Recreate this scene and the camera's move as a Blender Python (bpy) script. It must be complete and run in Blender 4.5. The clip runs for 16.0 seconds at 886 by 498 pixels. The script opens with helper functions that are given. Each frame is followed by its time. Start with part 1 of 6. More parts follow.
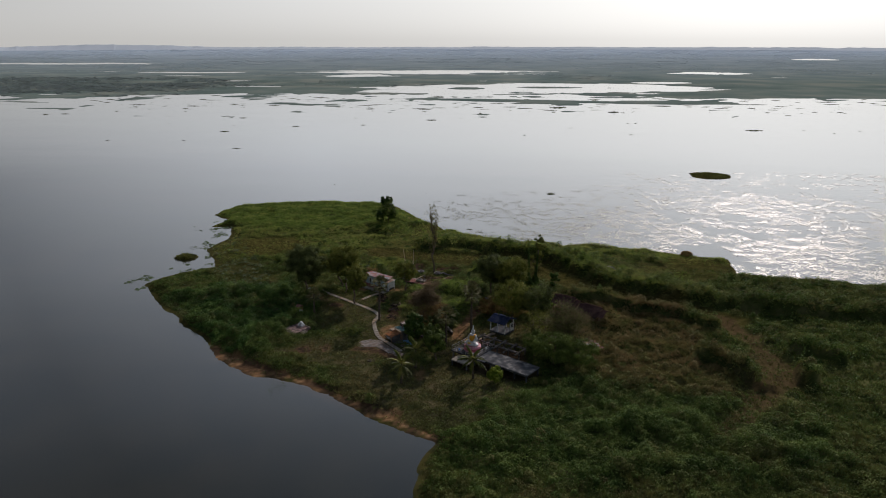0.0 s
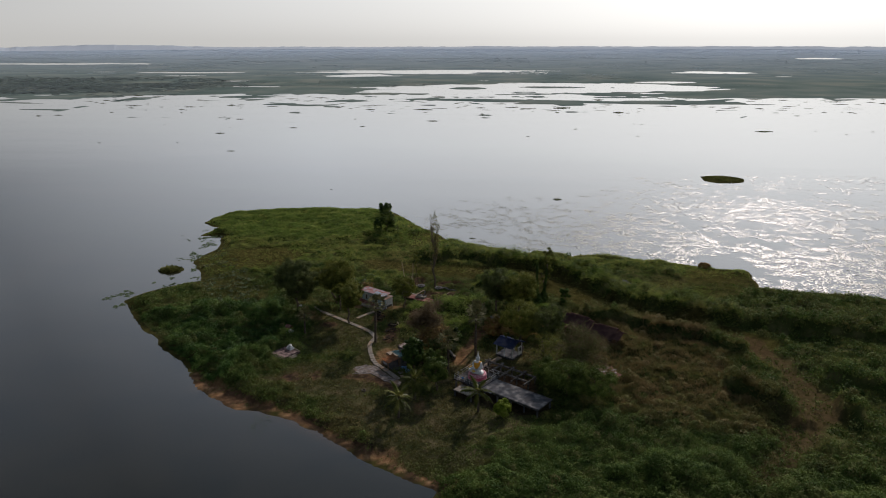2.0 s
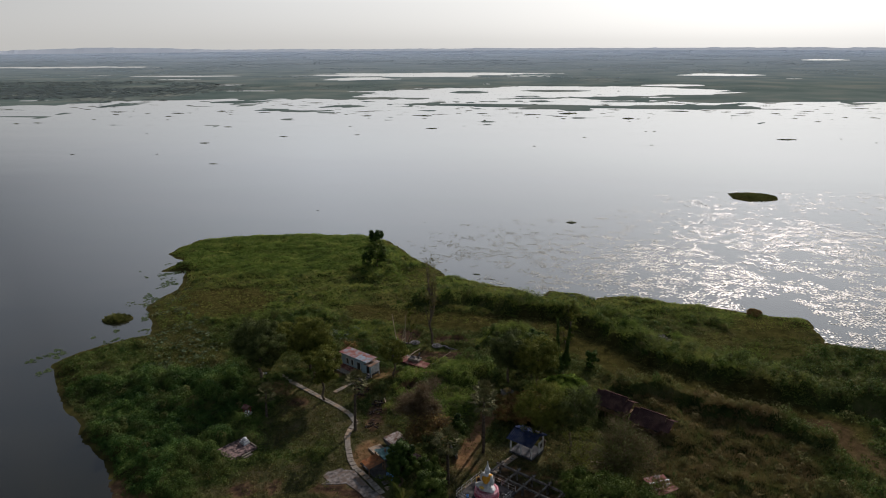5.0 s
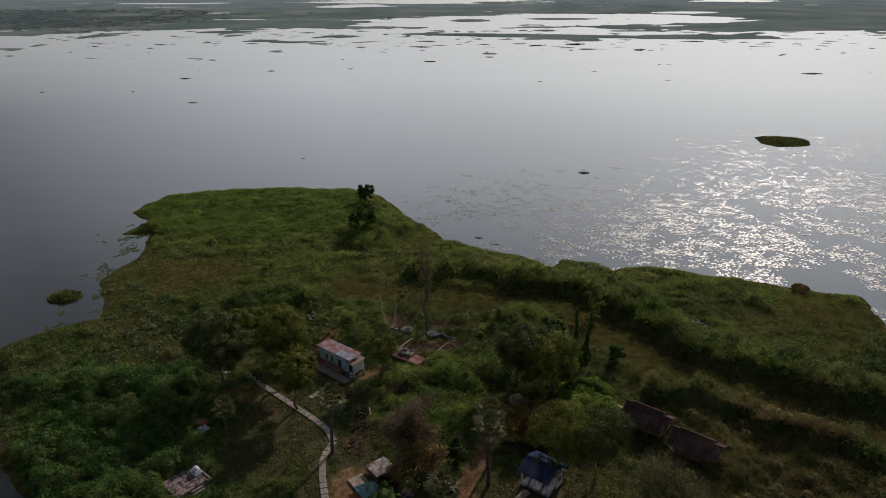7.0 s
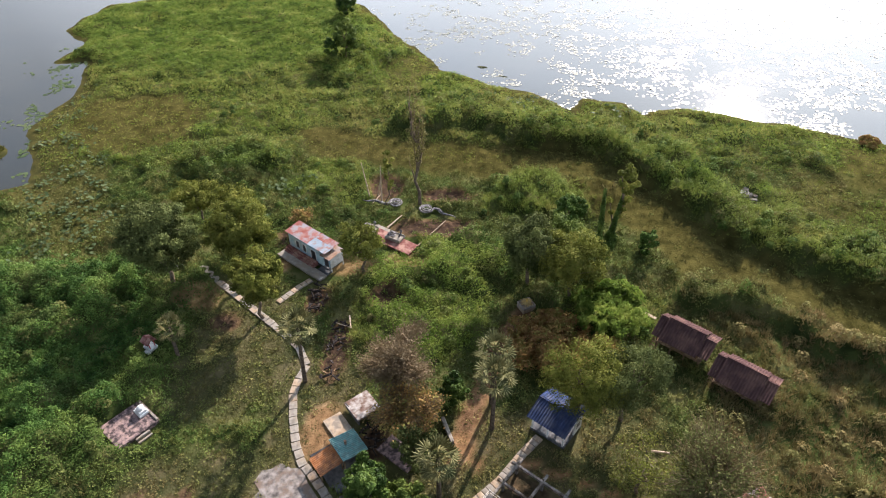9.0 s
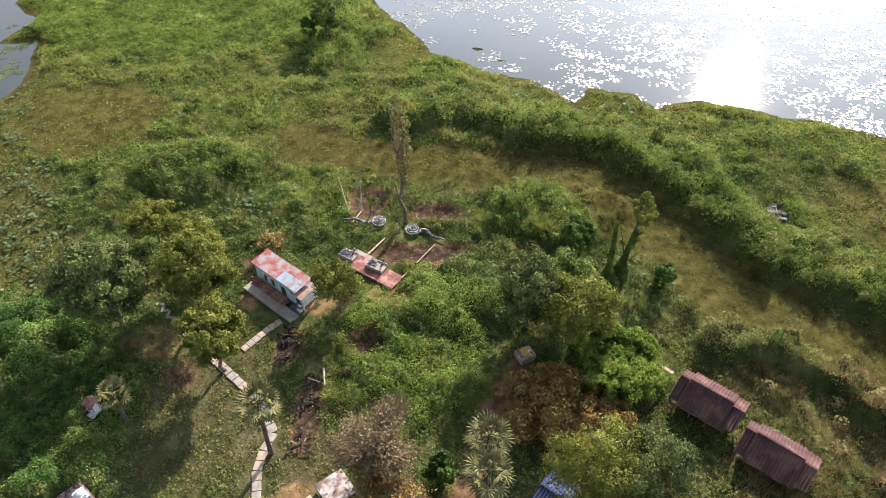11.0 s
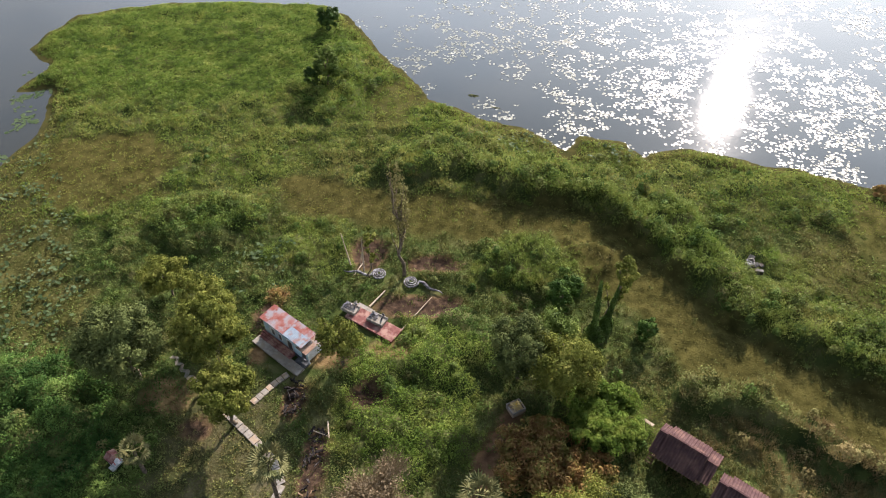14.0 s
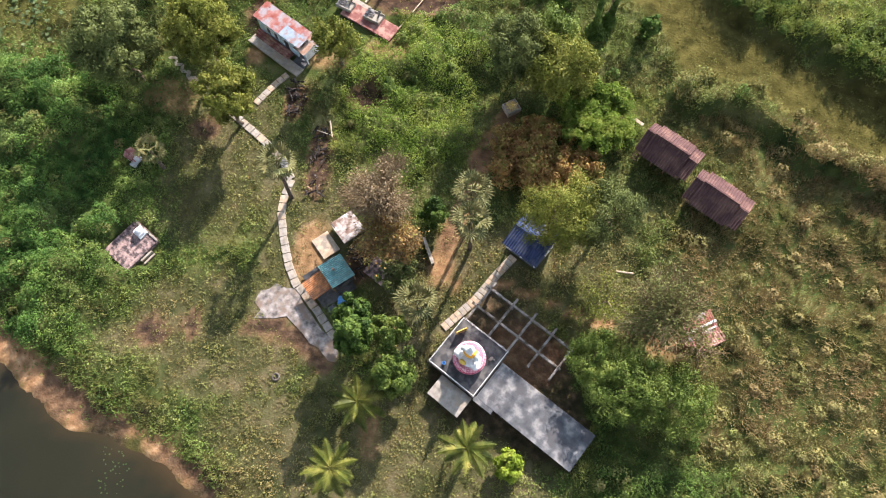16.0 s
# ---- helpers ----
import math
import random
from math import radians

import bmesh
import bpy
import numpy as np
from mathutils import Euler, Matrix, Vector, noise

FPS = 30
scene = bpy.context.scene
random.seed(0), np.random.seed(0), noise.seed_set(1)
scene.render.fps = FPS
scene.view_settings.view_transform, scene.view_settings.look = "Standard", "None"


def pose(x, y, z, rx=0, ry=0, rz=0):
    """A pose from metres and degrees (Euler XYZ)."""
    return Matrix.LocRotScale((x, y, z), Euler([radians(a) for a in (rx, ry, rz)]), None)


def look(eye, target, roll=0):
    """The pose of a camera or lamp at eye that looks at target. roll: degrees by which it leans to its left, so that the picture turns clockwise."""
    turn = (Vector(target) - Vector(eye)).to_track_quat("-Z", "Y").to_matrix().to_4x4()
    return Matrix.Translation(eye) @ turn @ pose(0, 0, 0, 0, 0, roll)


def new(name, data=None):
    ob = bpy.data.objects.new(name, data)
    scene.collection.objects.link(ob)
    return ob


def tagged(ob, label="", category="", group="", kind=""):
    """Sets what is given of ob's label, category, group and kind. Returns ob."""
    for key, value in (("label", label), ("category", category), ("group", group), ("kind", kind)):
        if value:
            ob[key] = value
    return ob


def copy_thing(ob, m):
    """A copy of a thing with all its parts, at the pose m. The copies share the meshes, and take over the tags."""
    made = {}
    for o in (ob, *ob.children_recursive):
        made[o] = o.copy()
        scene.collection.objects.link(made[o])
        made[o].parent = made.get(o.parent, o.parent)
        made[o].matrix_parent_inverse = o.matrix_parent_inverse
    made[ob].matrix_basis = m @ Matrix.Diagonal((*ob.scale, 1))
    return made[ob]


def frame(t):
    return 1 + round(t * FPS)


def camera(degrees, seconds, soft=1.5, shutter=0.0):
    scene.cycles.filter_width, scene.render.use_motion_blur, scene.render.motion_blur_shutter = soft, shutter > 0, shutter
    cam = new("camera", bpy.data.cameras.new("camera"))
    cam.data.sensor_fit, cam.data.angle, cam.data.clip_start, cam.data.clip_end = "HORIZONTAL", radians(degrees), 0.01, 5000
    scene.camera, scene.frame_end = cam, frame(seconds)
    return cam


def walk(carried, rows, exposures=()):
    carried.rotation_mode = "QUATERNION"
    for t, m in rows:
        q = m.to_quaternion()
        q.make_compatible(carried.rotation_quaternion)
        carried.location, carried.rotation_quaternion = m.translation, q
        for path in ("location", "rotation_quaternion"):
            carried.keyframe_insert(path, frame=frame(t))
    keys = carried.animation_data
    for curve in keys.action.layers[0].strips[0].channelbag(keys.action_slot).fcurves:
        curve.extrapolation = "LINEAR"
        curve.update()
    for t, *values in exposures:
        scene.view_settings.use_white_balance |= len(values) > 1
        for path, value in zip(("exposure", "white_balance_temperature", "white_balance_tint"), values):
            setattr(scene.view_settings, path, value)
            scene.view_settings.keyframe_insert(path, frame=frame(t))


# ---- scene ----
cam = camera(65.6, 16.0, soft=1.05, shutter=0.12)
EXPOSURES = [(0, -0.71), (4, -0.66), (6.5, -0.8), (7.0, -0.85), (7.5, -0.42), (7.8, -0.3), (8.0, -0.09), (8.2, 0.57), (8.5, 1.0), (10.3, 1.58), (12, 1.42), (13, 1.35), (14, 1.2), (14.5, 1.2), (15, 1.11), (15.5, 1.59), (16, 1.79)]
PATH = [
    (0, (2.868, -107.888, 58.772), (2.75, -105.979, 58.189), 0.0),
    (0.5, (2.551, -106.134, 58.525), (2.433, -104.225, 57.941), -0.0),
    (1, (2.397, -103.261, 58.475), (2.278, -101.352, 57.892), -0.0),
    (1.5, (2.218, -99.532, 58.475), (2.098, -97.623, 57.891), -0.1),
    (2, (2.054, -95.483, 58.329), (1.932, -93.574, 57.745), -0.1),
    (2.5, (1.86, -91.133, 58.259), (1.737, -89.224, 57.676), -0.2),
    (3, (1.647, -86.302, 58.35), (1.522, -84.393, 57.767), -0.2),
    (3.5, (1.385, -81.31, 58.539), (1.26, -79.401, 57.956), -0.3),
    (4, (1.097, -76.007, 58.618), (0.973, -74.098, 58.036), -0.2),
    (6.5, (-0.062, -47.247, 58.898), (-0.189, -45.336, 58.321), -0.4),
    (7, (-0.285, -41.685, 58.553), (-0.408, -39.841, 57.789), -0.4),
    (7.5, (-0.606, -35.556, 58.606), (-0.728, -33.716, 57.832), -0.5),
    (7.8, (-0.691, -32.516, 58.384), (-0.809, -30.747, 57.457), -0.4),
    (8, (-0.837, -29.867, 58.4), (-0.947, -28.202, 57.297), -0.3),
    (8.2, (-0.945, -27.155, 58.544), (-1.054, -25.534, 57.378), -0.4),
    (10.3, (-1.535, -4.983, 59.408), (-1.628, -3.569, 57.997), -0.6),
    (10.5, (-1.486, -3.791, 59.416), (-1.578, -2.378, 58.004), -0.5),
    (11, (-1.164, -2.091, 59.524), (-1.255, -0.678, 58.112), -0.5),
    (11.5, (-1.023, -1.469, 59.692), (-1.113, -0.056, 58.28), -0.5),
    (12, (-0.94, -1.426, 60.667), (-1.029, -0.013, 59.254), -0.4),
    (12.5, (-0.755, -1.554, 62.288), (-0.846, -0.138, 60.878), -0.5),
    (13, (-0.659, -1.474, 64.062), (-0.751, -0.057, 62.653), -0.6),
    (13.5, (-0.595, -1.433, 65.856), (-0.689, -0.014, 64.45), -0.6),
    (14, (-0.531, -1.293, 67.661), (-0.626, 0.127, 66.256), -0.8),
    (14.5, (-0.494, -1.353, 69.079), (-0.59, 0.072, 67.679), -0.8),
    (15, (-0.396, -2.254, 69.456), (-0.484, -0.974, 67.922), -0.8),
    (15.2, (-0.484, -2.51, 69.496), (-0.561, -1.368, 67.856), -0.6),
    (15.5, (-0.364, -2.421, 69.619), (-0.432, -1.511, 67.84), -1.1),
    (15.6, (-0.229, -2.278, 69.671), (-0.296, -1.45, 67.852), -1.4),
    (16, (0.729, -1.085, 70.034), (0.647, -0.412, 68.152), -3.6),
]
walk(cam, [(t, look(eye, aim, roll)) for t, eye, aim, roll in PATH], exposures=EXPOSURES)

# ---- light and world ----
SUN = Vector((0.323, 0.807, 0.494))
world = bpy.data.worlds.new("world")
scene.world = world
world.use_nodes = True
wt = world.node_tree
sky = wt.nodes.new("ShaderNodeTexSky")
sky.sky_type, sky.sun_disc = "NISHITA", False
sky.sun_elevation, sky.sun_rotation = radians(29.6), radians(21.8)
sky.altitude, sky.air_density, sky.dust_density, sky.ozone_density = 0, 1.0, 1.8, 1.0
# haze takes most of the colour out of the sky and lays an even pale veil over it
pale = wt.nodes.new("ShaderNodeHueSaturation")
pale.inputs["Saturation"].default_value = 0.12
pale.inputs["Value"].default_value = 0.19
wt.links.new(sky.outputs[0], pale.inputs["Color"])
# low haze: palest along the horizon, thinning upwards
up = wt.nodes.new("ShaderNodeSeparateXYZ")
wt.links.new(wt.nodes.new("ShaderNodeTexCoord").outputs["Generated"], up.inputs[0])
thin = wt.nodes.new("ShaderNodeValToRGB")
stops = [(0.0, 0.204), (0.05, 0.24), (0.15, 0.55), (0.30, 0.72), (0.45, 0.65), (0.65, 0.26), (1.0, 0.05)]
while len(thin.color_ramp.elements) < len(stops):
    thin.color_ramp.elements.new(0.5)
for e, (at_z, v) in zip(thin.color_ramp.elements, stops):
    b, c = min(at_z / 0.45, 1.0), min(max((at_z - 0.4) / 0.3, 0.0), 1.0)
    e.position, e.color = at_z, (v * (1.01 - 0.09 * b - 0.22 * c), v * (0.995 - 0.05 * c), v * (0.965 + 0.15 * b + 0.22 * c), 1)
wt.links.new(up.outputs["Z"], thin.inputs[0])
# haze scatters forwards: brightest towards the sun, dim on the far side of the sky
toward = wt.nodes.new("ShaderNodeVectorMath")
toward.operation = "DOT_PRODUCT"
toward.inputs[1].default_value = (0.372, 0.928, 0.0)
wt.links.new(wt.nodes["Texture Coordinate"].outputs["Generated"], toward.inputs[0])
half = wt.nodes.new("ShaderNodeMath")
half.operation = "MULTIPLY_ADD"
half.inputs[1].default_value, half.inputs[2].default_value = 0.5, 0.5
wt.links.new(toward.outputs["Value"], half.inputs[0])
glow = wt.nodes.new("ShaderNodeValToRGB")
stops = [(0.0, 0.06), (0.5, 0.11), (0.75, 0.26), (0.9, 0.80), (1.0, 0.90)]
while len(glow.color_ramp.elements) < len(stops):
    glow.color_ramp.elements.new(0.5)
for e, (at_z, v) in zip(glow.color_ramp.elements, stops):
    b = 1.0 - at_z
    e.position, e.color = at_z, (v * (1 - 0.3 * b), v * (1 - 0.04 * b), v * (1 + 0.42 * b), 1)
wt.links.new(half.outputs[0], glow.inputs[0])
spread_haze = wt.nodes.new("ShaderNodeVectorMath")
spread_haze.operation = "MULTIPLY"
wt.links.new(thin.outputs[0], spread_haze.inputs[0])
# close to the horizon the haze is thick enough to look alike all round
low_band = wt.nodes.new("ShaderNodeMapRange")
low_band.inputs["From Min"].default_value, low_band.inputs["From Max"].default_value = 0.0, 0.16
low_band.inputs["To Min"].default_value, low_band.inputs["To Max"].default_value = 0.95, 0.0
wt.links.new(up.outputs["Z"], low_band.inputs["Value"])
even = wt.nodes.new("ShaderNodeMix")
even.data_type = "RGBA"
even.inputs[7].default_value = (0.92, 0.92, 0.92, 1)
wt.links.new(low_band.outputs[0], even.inputs[0])
wt.links.new(glow.outputs[0], even.inputs[6])
wt.links.new(even.outputs[2], spread_haze.inputs[1])
veil = wt.nodes.new("ShaderNodeVectorMath")
veil.operation = "MULTIPLY_ADD"
veil.inputs[1].default_value = (20.3, 20.3, 20.3)
wt.links.new(spread_haze.outputs[0], veil.inputs[0])
wt.links.new(pale.outputs[0], veil.inputs[2])
wt.nodes["Background"].inputs["Strength"].default_value = 0.2
wt.links.new(veil.outputs[0], wt.nodes["Background"].inputs[0])
sun = new("sun", bpy.data.lights.new("sun", "SUN"))
sun.data.energy, sun.data.angle, sun.data.color = 5.0, radians(0.7), (1.0, 0.875, 0.815)
sun.matrix_world = look(SUN * 400, (0, 0, 0))


# ---- number helpers ----
def vnoise(x, y, size, seed=0):
    """Smooth value noise in 0..1 over the plane, for arrays."""
    x, y = np.asarray(x, float) / size, np.asarray(y, float) / size
    i, j = np.floor(x).astype(np.int64), np.floor(y).astype(np.int64)
    u, v = x - i, y - j
    u, v = u * u * (3 - 2 * u), v * v * (3 - 2 * v)

    def h(a, b):
        n = (a * 374761393 + b * 668265263 + seed * 1442695041) & 0x7FFFFFFF
        n = ((n ^ (n >> 13)) * 1274126177) & 0x7FFFFFFF
        return ((n ^ (n >> 16)) & 0xFFFF) / 65535.0

    return (h(i, j) * (1 - u) + h(i + 1, j) * u) * (1 - v) + (h(i, j + 1) * (1 - u) + h(i + 1, j + 1) * u) * v


def fbm(x, y, size, seed=0):
    return 0.55 * vnoise(x, y, size, seed) + 0.3 * vnoise(x, y, size / 2.3, seed + 7) + 0.15 * vnoise(x, y, size / 5.1, seed + 13)


def step(a, b, v):
    t = np.clip((v - a) / (b - a), 0, 1)
    return t * t * (3 - 2 * t)


def line_dist(x, y, pts):
    """Distance from points to a polyline."""
    d = np.full(np.shape(x), 1e9)
    for (ax, ay), (bx, by) in zip(pts[:-1], pts[1:]):
        vx, vy = bx - ax, by - ay
        t = np.clip(((x - ax) * vx + (y - ay) * vy) / (vx * vx + vy * vy), 0, 1)
        d = np.minimum(d, np.hypot(x - ax - t * vx, y - ay - t * vy))
    return d


def inside(x, y, pts):
    r = np.zeros(np.shape(x), bool)
    for (ax, ay), (bx, by) in zip(pts, pts[1:] + pts[:1]):
        if ay != by:
            r ^= ((ay > y) != (by > y)) & (x < (bx - ax) * (y - ay) / (by - ay) + ax)
    return r


def blob(x, y, cx, cy, rx, ry, rough=0.35, seed=3):
    """A soft patch, 1 in the middle and 0 outside, with a ragged rim."""
    d = np.hypot((x - cx) / rx, (y - cy) / ry) + rough * (fbm(x, y, 4.0, seed) - 0.5) * 2
    return 1 - step(0.75, 1.1, d)


def stroke(x, y, pts, w, rough=0.45, seed=5):
    d = line_dist(x, y, pts) / w + rough * (fbm(x, y, 5.0, seed) - 0.5) * 2
    return 1 - step(0.7, 1.15, d)


# ---- the lie of the land ----
SHORE = [(-81, 49.5), (-69.5, 35), (-61.5, 27), (-53, 18.2), (-47, 10), (-42.5, 6.8), (-38, 3.6), (-33.8, 3.0), (-29.6, 1.2), (-25.5, -1.5), (-17, -7.5), (-9, -13), (-3.2, -16), (-5.5, -24),
         (-5, -36), (-2, -70), (20, -125), (120, -150), (230, -100), (240, 10), (170, 48), (103, 59), (82, 63.5), (68, 66.5),
         (69.5, 79), (58, 82.3), (49, 86.5), (39.7, 89), (33, 91), (27.6, 90.3), (26.2, 88), (23, 93), (16.7, 94.3), (13.6, 89),
         (7.3, 96), (0, 98.5), (-10.5, 105.3), (-22, 122.5), (-30, 137), (-36, 140.5), (-55, 142.5), (-72, 140.5), (-87, 135), (-90, 127), (-89.5, 123), (-91, 120.5), (-88, 117.5), (-84.5, 116), (-82.5, 113.5), (-83.8, 110), (-85.4, 105.5), (-82.5, 106),
         (-79.5, 107), (-76.5, 99.5), (-75, 90), (-77, 80), (-68, 63.5), (-76, 59)]
PATH_MAIN = [(-36.5, 46.5), (-33.4, 43.6), (-28.3, 39.5), (-23.4, 35.6), (-21.2, 33.6), (-19.7, 31), (-20.2, 29), (-20.3, 27), (-19.6, 24),
             (-18.6, 20.9), (-17.6, 19), (-16.4, 17.8), (-15, 16.2), (-12.8, 13.4)]
PATH_HOUSE = [(-22, 44.6), (-23.2, 43.3), (-25.3, 40.4)]
PATH_HALL = [(5.3, 23.2), (3.6, 21.2), (1.4, 18.2), (-0.6, 16.2), (-1.8, 15)]
TRAIL = [(-2, 24), (-0.3, 29), (1.5, 35), (4.2, 40.5)]
FOOTPATH = [(3.3, 20.3), (7.8, 19), (11.3, 17.4), (16, 16.1), (22, 15)]
TERRACE = [(-3.2, 11.4), (0.4, 16), (3, 20), (11, 13.5), (13.4, 5), (10.9, 1.5), (0, 5.8), (-3, 8.3)]
HEDGE = [(-12, 84), (-5, 87), (7, 81), (18, 80), (24.5, 74), (29, 66), (35, 57), (42, 53), (50, 47), (64, 42), (90, 38)]
HEDGE_SOUTH = [(25, 44), (30.4, 44), (38.8, 36.8), (46.6, 32.8), (50, 27.5)]
MEADOW = [(-26, 77), (-6, 73), (12, 72), (22, 60), (28, 50), (37, 45), (50, 37), (54.5, 32)]
TRACK = [(54.3, 33.7), (56, 23.1), (57.5, 15.1), (56.8, 6.9), (49.6, -2.3), (39.9, -13.2)]
SCRUB_ROWS = [[(45, 14.3), (48.7, 10.3), (52.4, 3)], [(71.6, 51), (75.4, 45.2)], [(69.4, 38.5), (76, 37.4), (82, 36.3)], [(63.2, 17.5), (69.8, 13.6)], [(61, 8), (60.5, 5)]]
RED_EARTH = [(60, 26), (56, 14), (48, 2), (42, -11)]
# far pools in the marsh: middle x, y, half sizes
POOLS = [(-40, 735, 95, 92), (62, 812, 125, 84), (176, 808, 88, 88), (243, 909, 36, 18), (-120, 1225, 210, 72), (-215, 1092, 66, 48), (-514, 1186, 97, 22),
         (-515, 1069, 30, 12), (-722, 1208, 20, 14), (-1081, 1640, 236, 52), (-368, 920, 16, 14), (393, 1211, 62, 40), (1018, 2130, 62, 60), (481, 1076, 10, 10), (-300, 800, 26, 8)]
BANK = [(-50, 14.5), (-47, 10.6), (-42.5, 7.6), (-38, 4.5), (-33.8, 3.8), (-29.6, 1.9), (-25.5, -0.8), (-17, -6.8), (-9, -12.2), (-4, -15.4)]


def shore_dist(x, y):
    d = line_dist(x, y, SHORE + SHORE[:1])
    return np.where(inside(x, y, SHORE), d, -d) + (fbm(x, y, 5.0, 21) - 0.5) * 2.2


def far_shore(x):
    return 668 + 16 * np.sin(x / 170.0 + 2.2) + 60 * (fbm(x, x * 0, 120.0, 31) - 0.5) + 34 * (fbm(x, x * 0, 26.0, 33) - 0.5)


def far_land(x, y):
    """Above 0 where the marsh beyond the lake stands out of the water."""
    m = (y - far_shore(x)) / 40.0
    wob = (fbm(x, y * 2.5, 90.0, 41) - 0.5) * 1.5 + (fbm(x, y * 3.0, 22.0, 43) - 0.5) * 0.8
    for cx, cy, rx, ry in POOLS:
        m = np.minimum(m, (np.hypot((x - cx) / rx, (y - cy) / ry) - 1 + wob * 0.62) * 3)
    spit = 1.1 - np.hypot((x - 66) / 158.0, (y - 592 - (x - 66) * -0.16) / 15.0) + wob * 0.4
    spit2 = 1.0 - np.hypot((x - 178) / 66.0, (y - 583) / 24.0) + wob * 0.4
    spit3 = 1.0 - np.hypot((x + 23) / 24.0, (y - 778) / 24.0) + wob * 0.3
    spit4 = 1.0 - np.hypot((x - 78) / 44.0, (y - 800) / 16.0) + wob * 0.45
    spit5 = 1.0 - np.hypot((x - 138) / 32.0, (y - 680) / 24.0) + wob * 0.4
    reeds = (fbm(x, y * 2.6, 40.0, 47) - 0.60 + 0.05 * (x < -120) - 0.05 * (x > 250)) * 10 - np.abs(y - 612) / 75.0 + (fbm(x, y * 3.0, 14.0, 49) - 0.5) * 1.6
    return np.maximum.reduce([m + wob * 0.8, spit * 2, spit2 * 2, spit3 * 2, spit4 * 2, spit5 * 2, reeds])


def ground_z(x, y):
    s = shore_dist(x, y)
    isl = np.where(s > 0, 0.10 + 0.62 * step(0, 7, s) + 0.25 * (fbm(x, y, 9.0, 51) - 0.5), -2.2 * step(0, 9, -s) + 0.1 * step(2, 0, -s))
    islets = np.maximum(1.05 - np.hypot((x - 104.3) / 9.2, (y - 205) / 8.0), 1.05 - np.hypot((x + 80.8) / 3.2, (y - 71.8) / 2.8)) + (fbm(x, y, 4.0, 61) - 0.5) * 0.4
    f = far_land(x, y)
    far = np.where(f > 0, 0.05 + 0.5 * step(0, 1, f), -1.6 * step(0, 0.5, -f))
    z = np.maximum(isl, np.where(y > 380, far, -2.2))
    return np.maximum(z, np.clip(islets * 1.2, -2.2, 0.35))


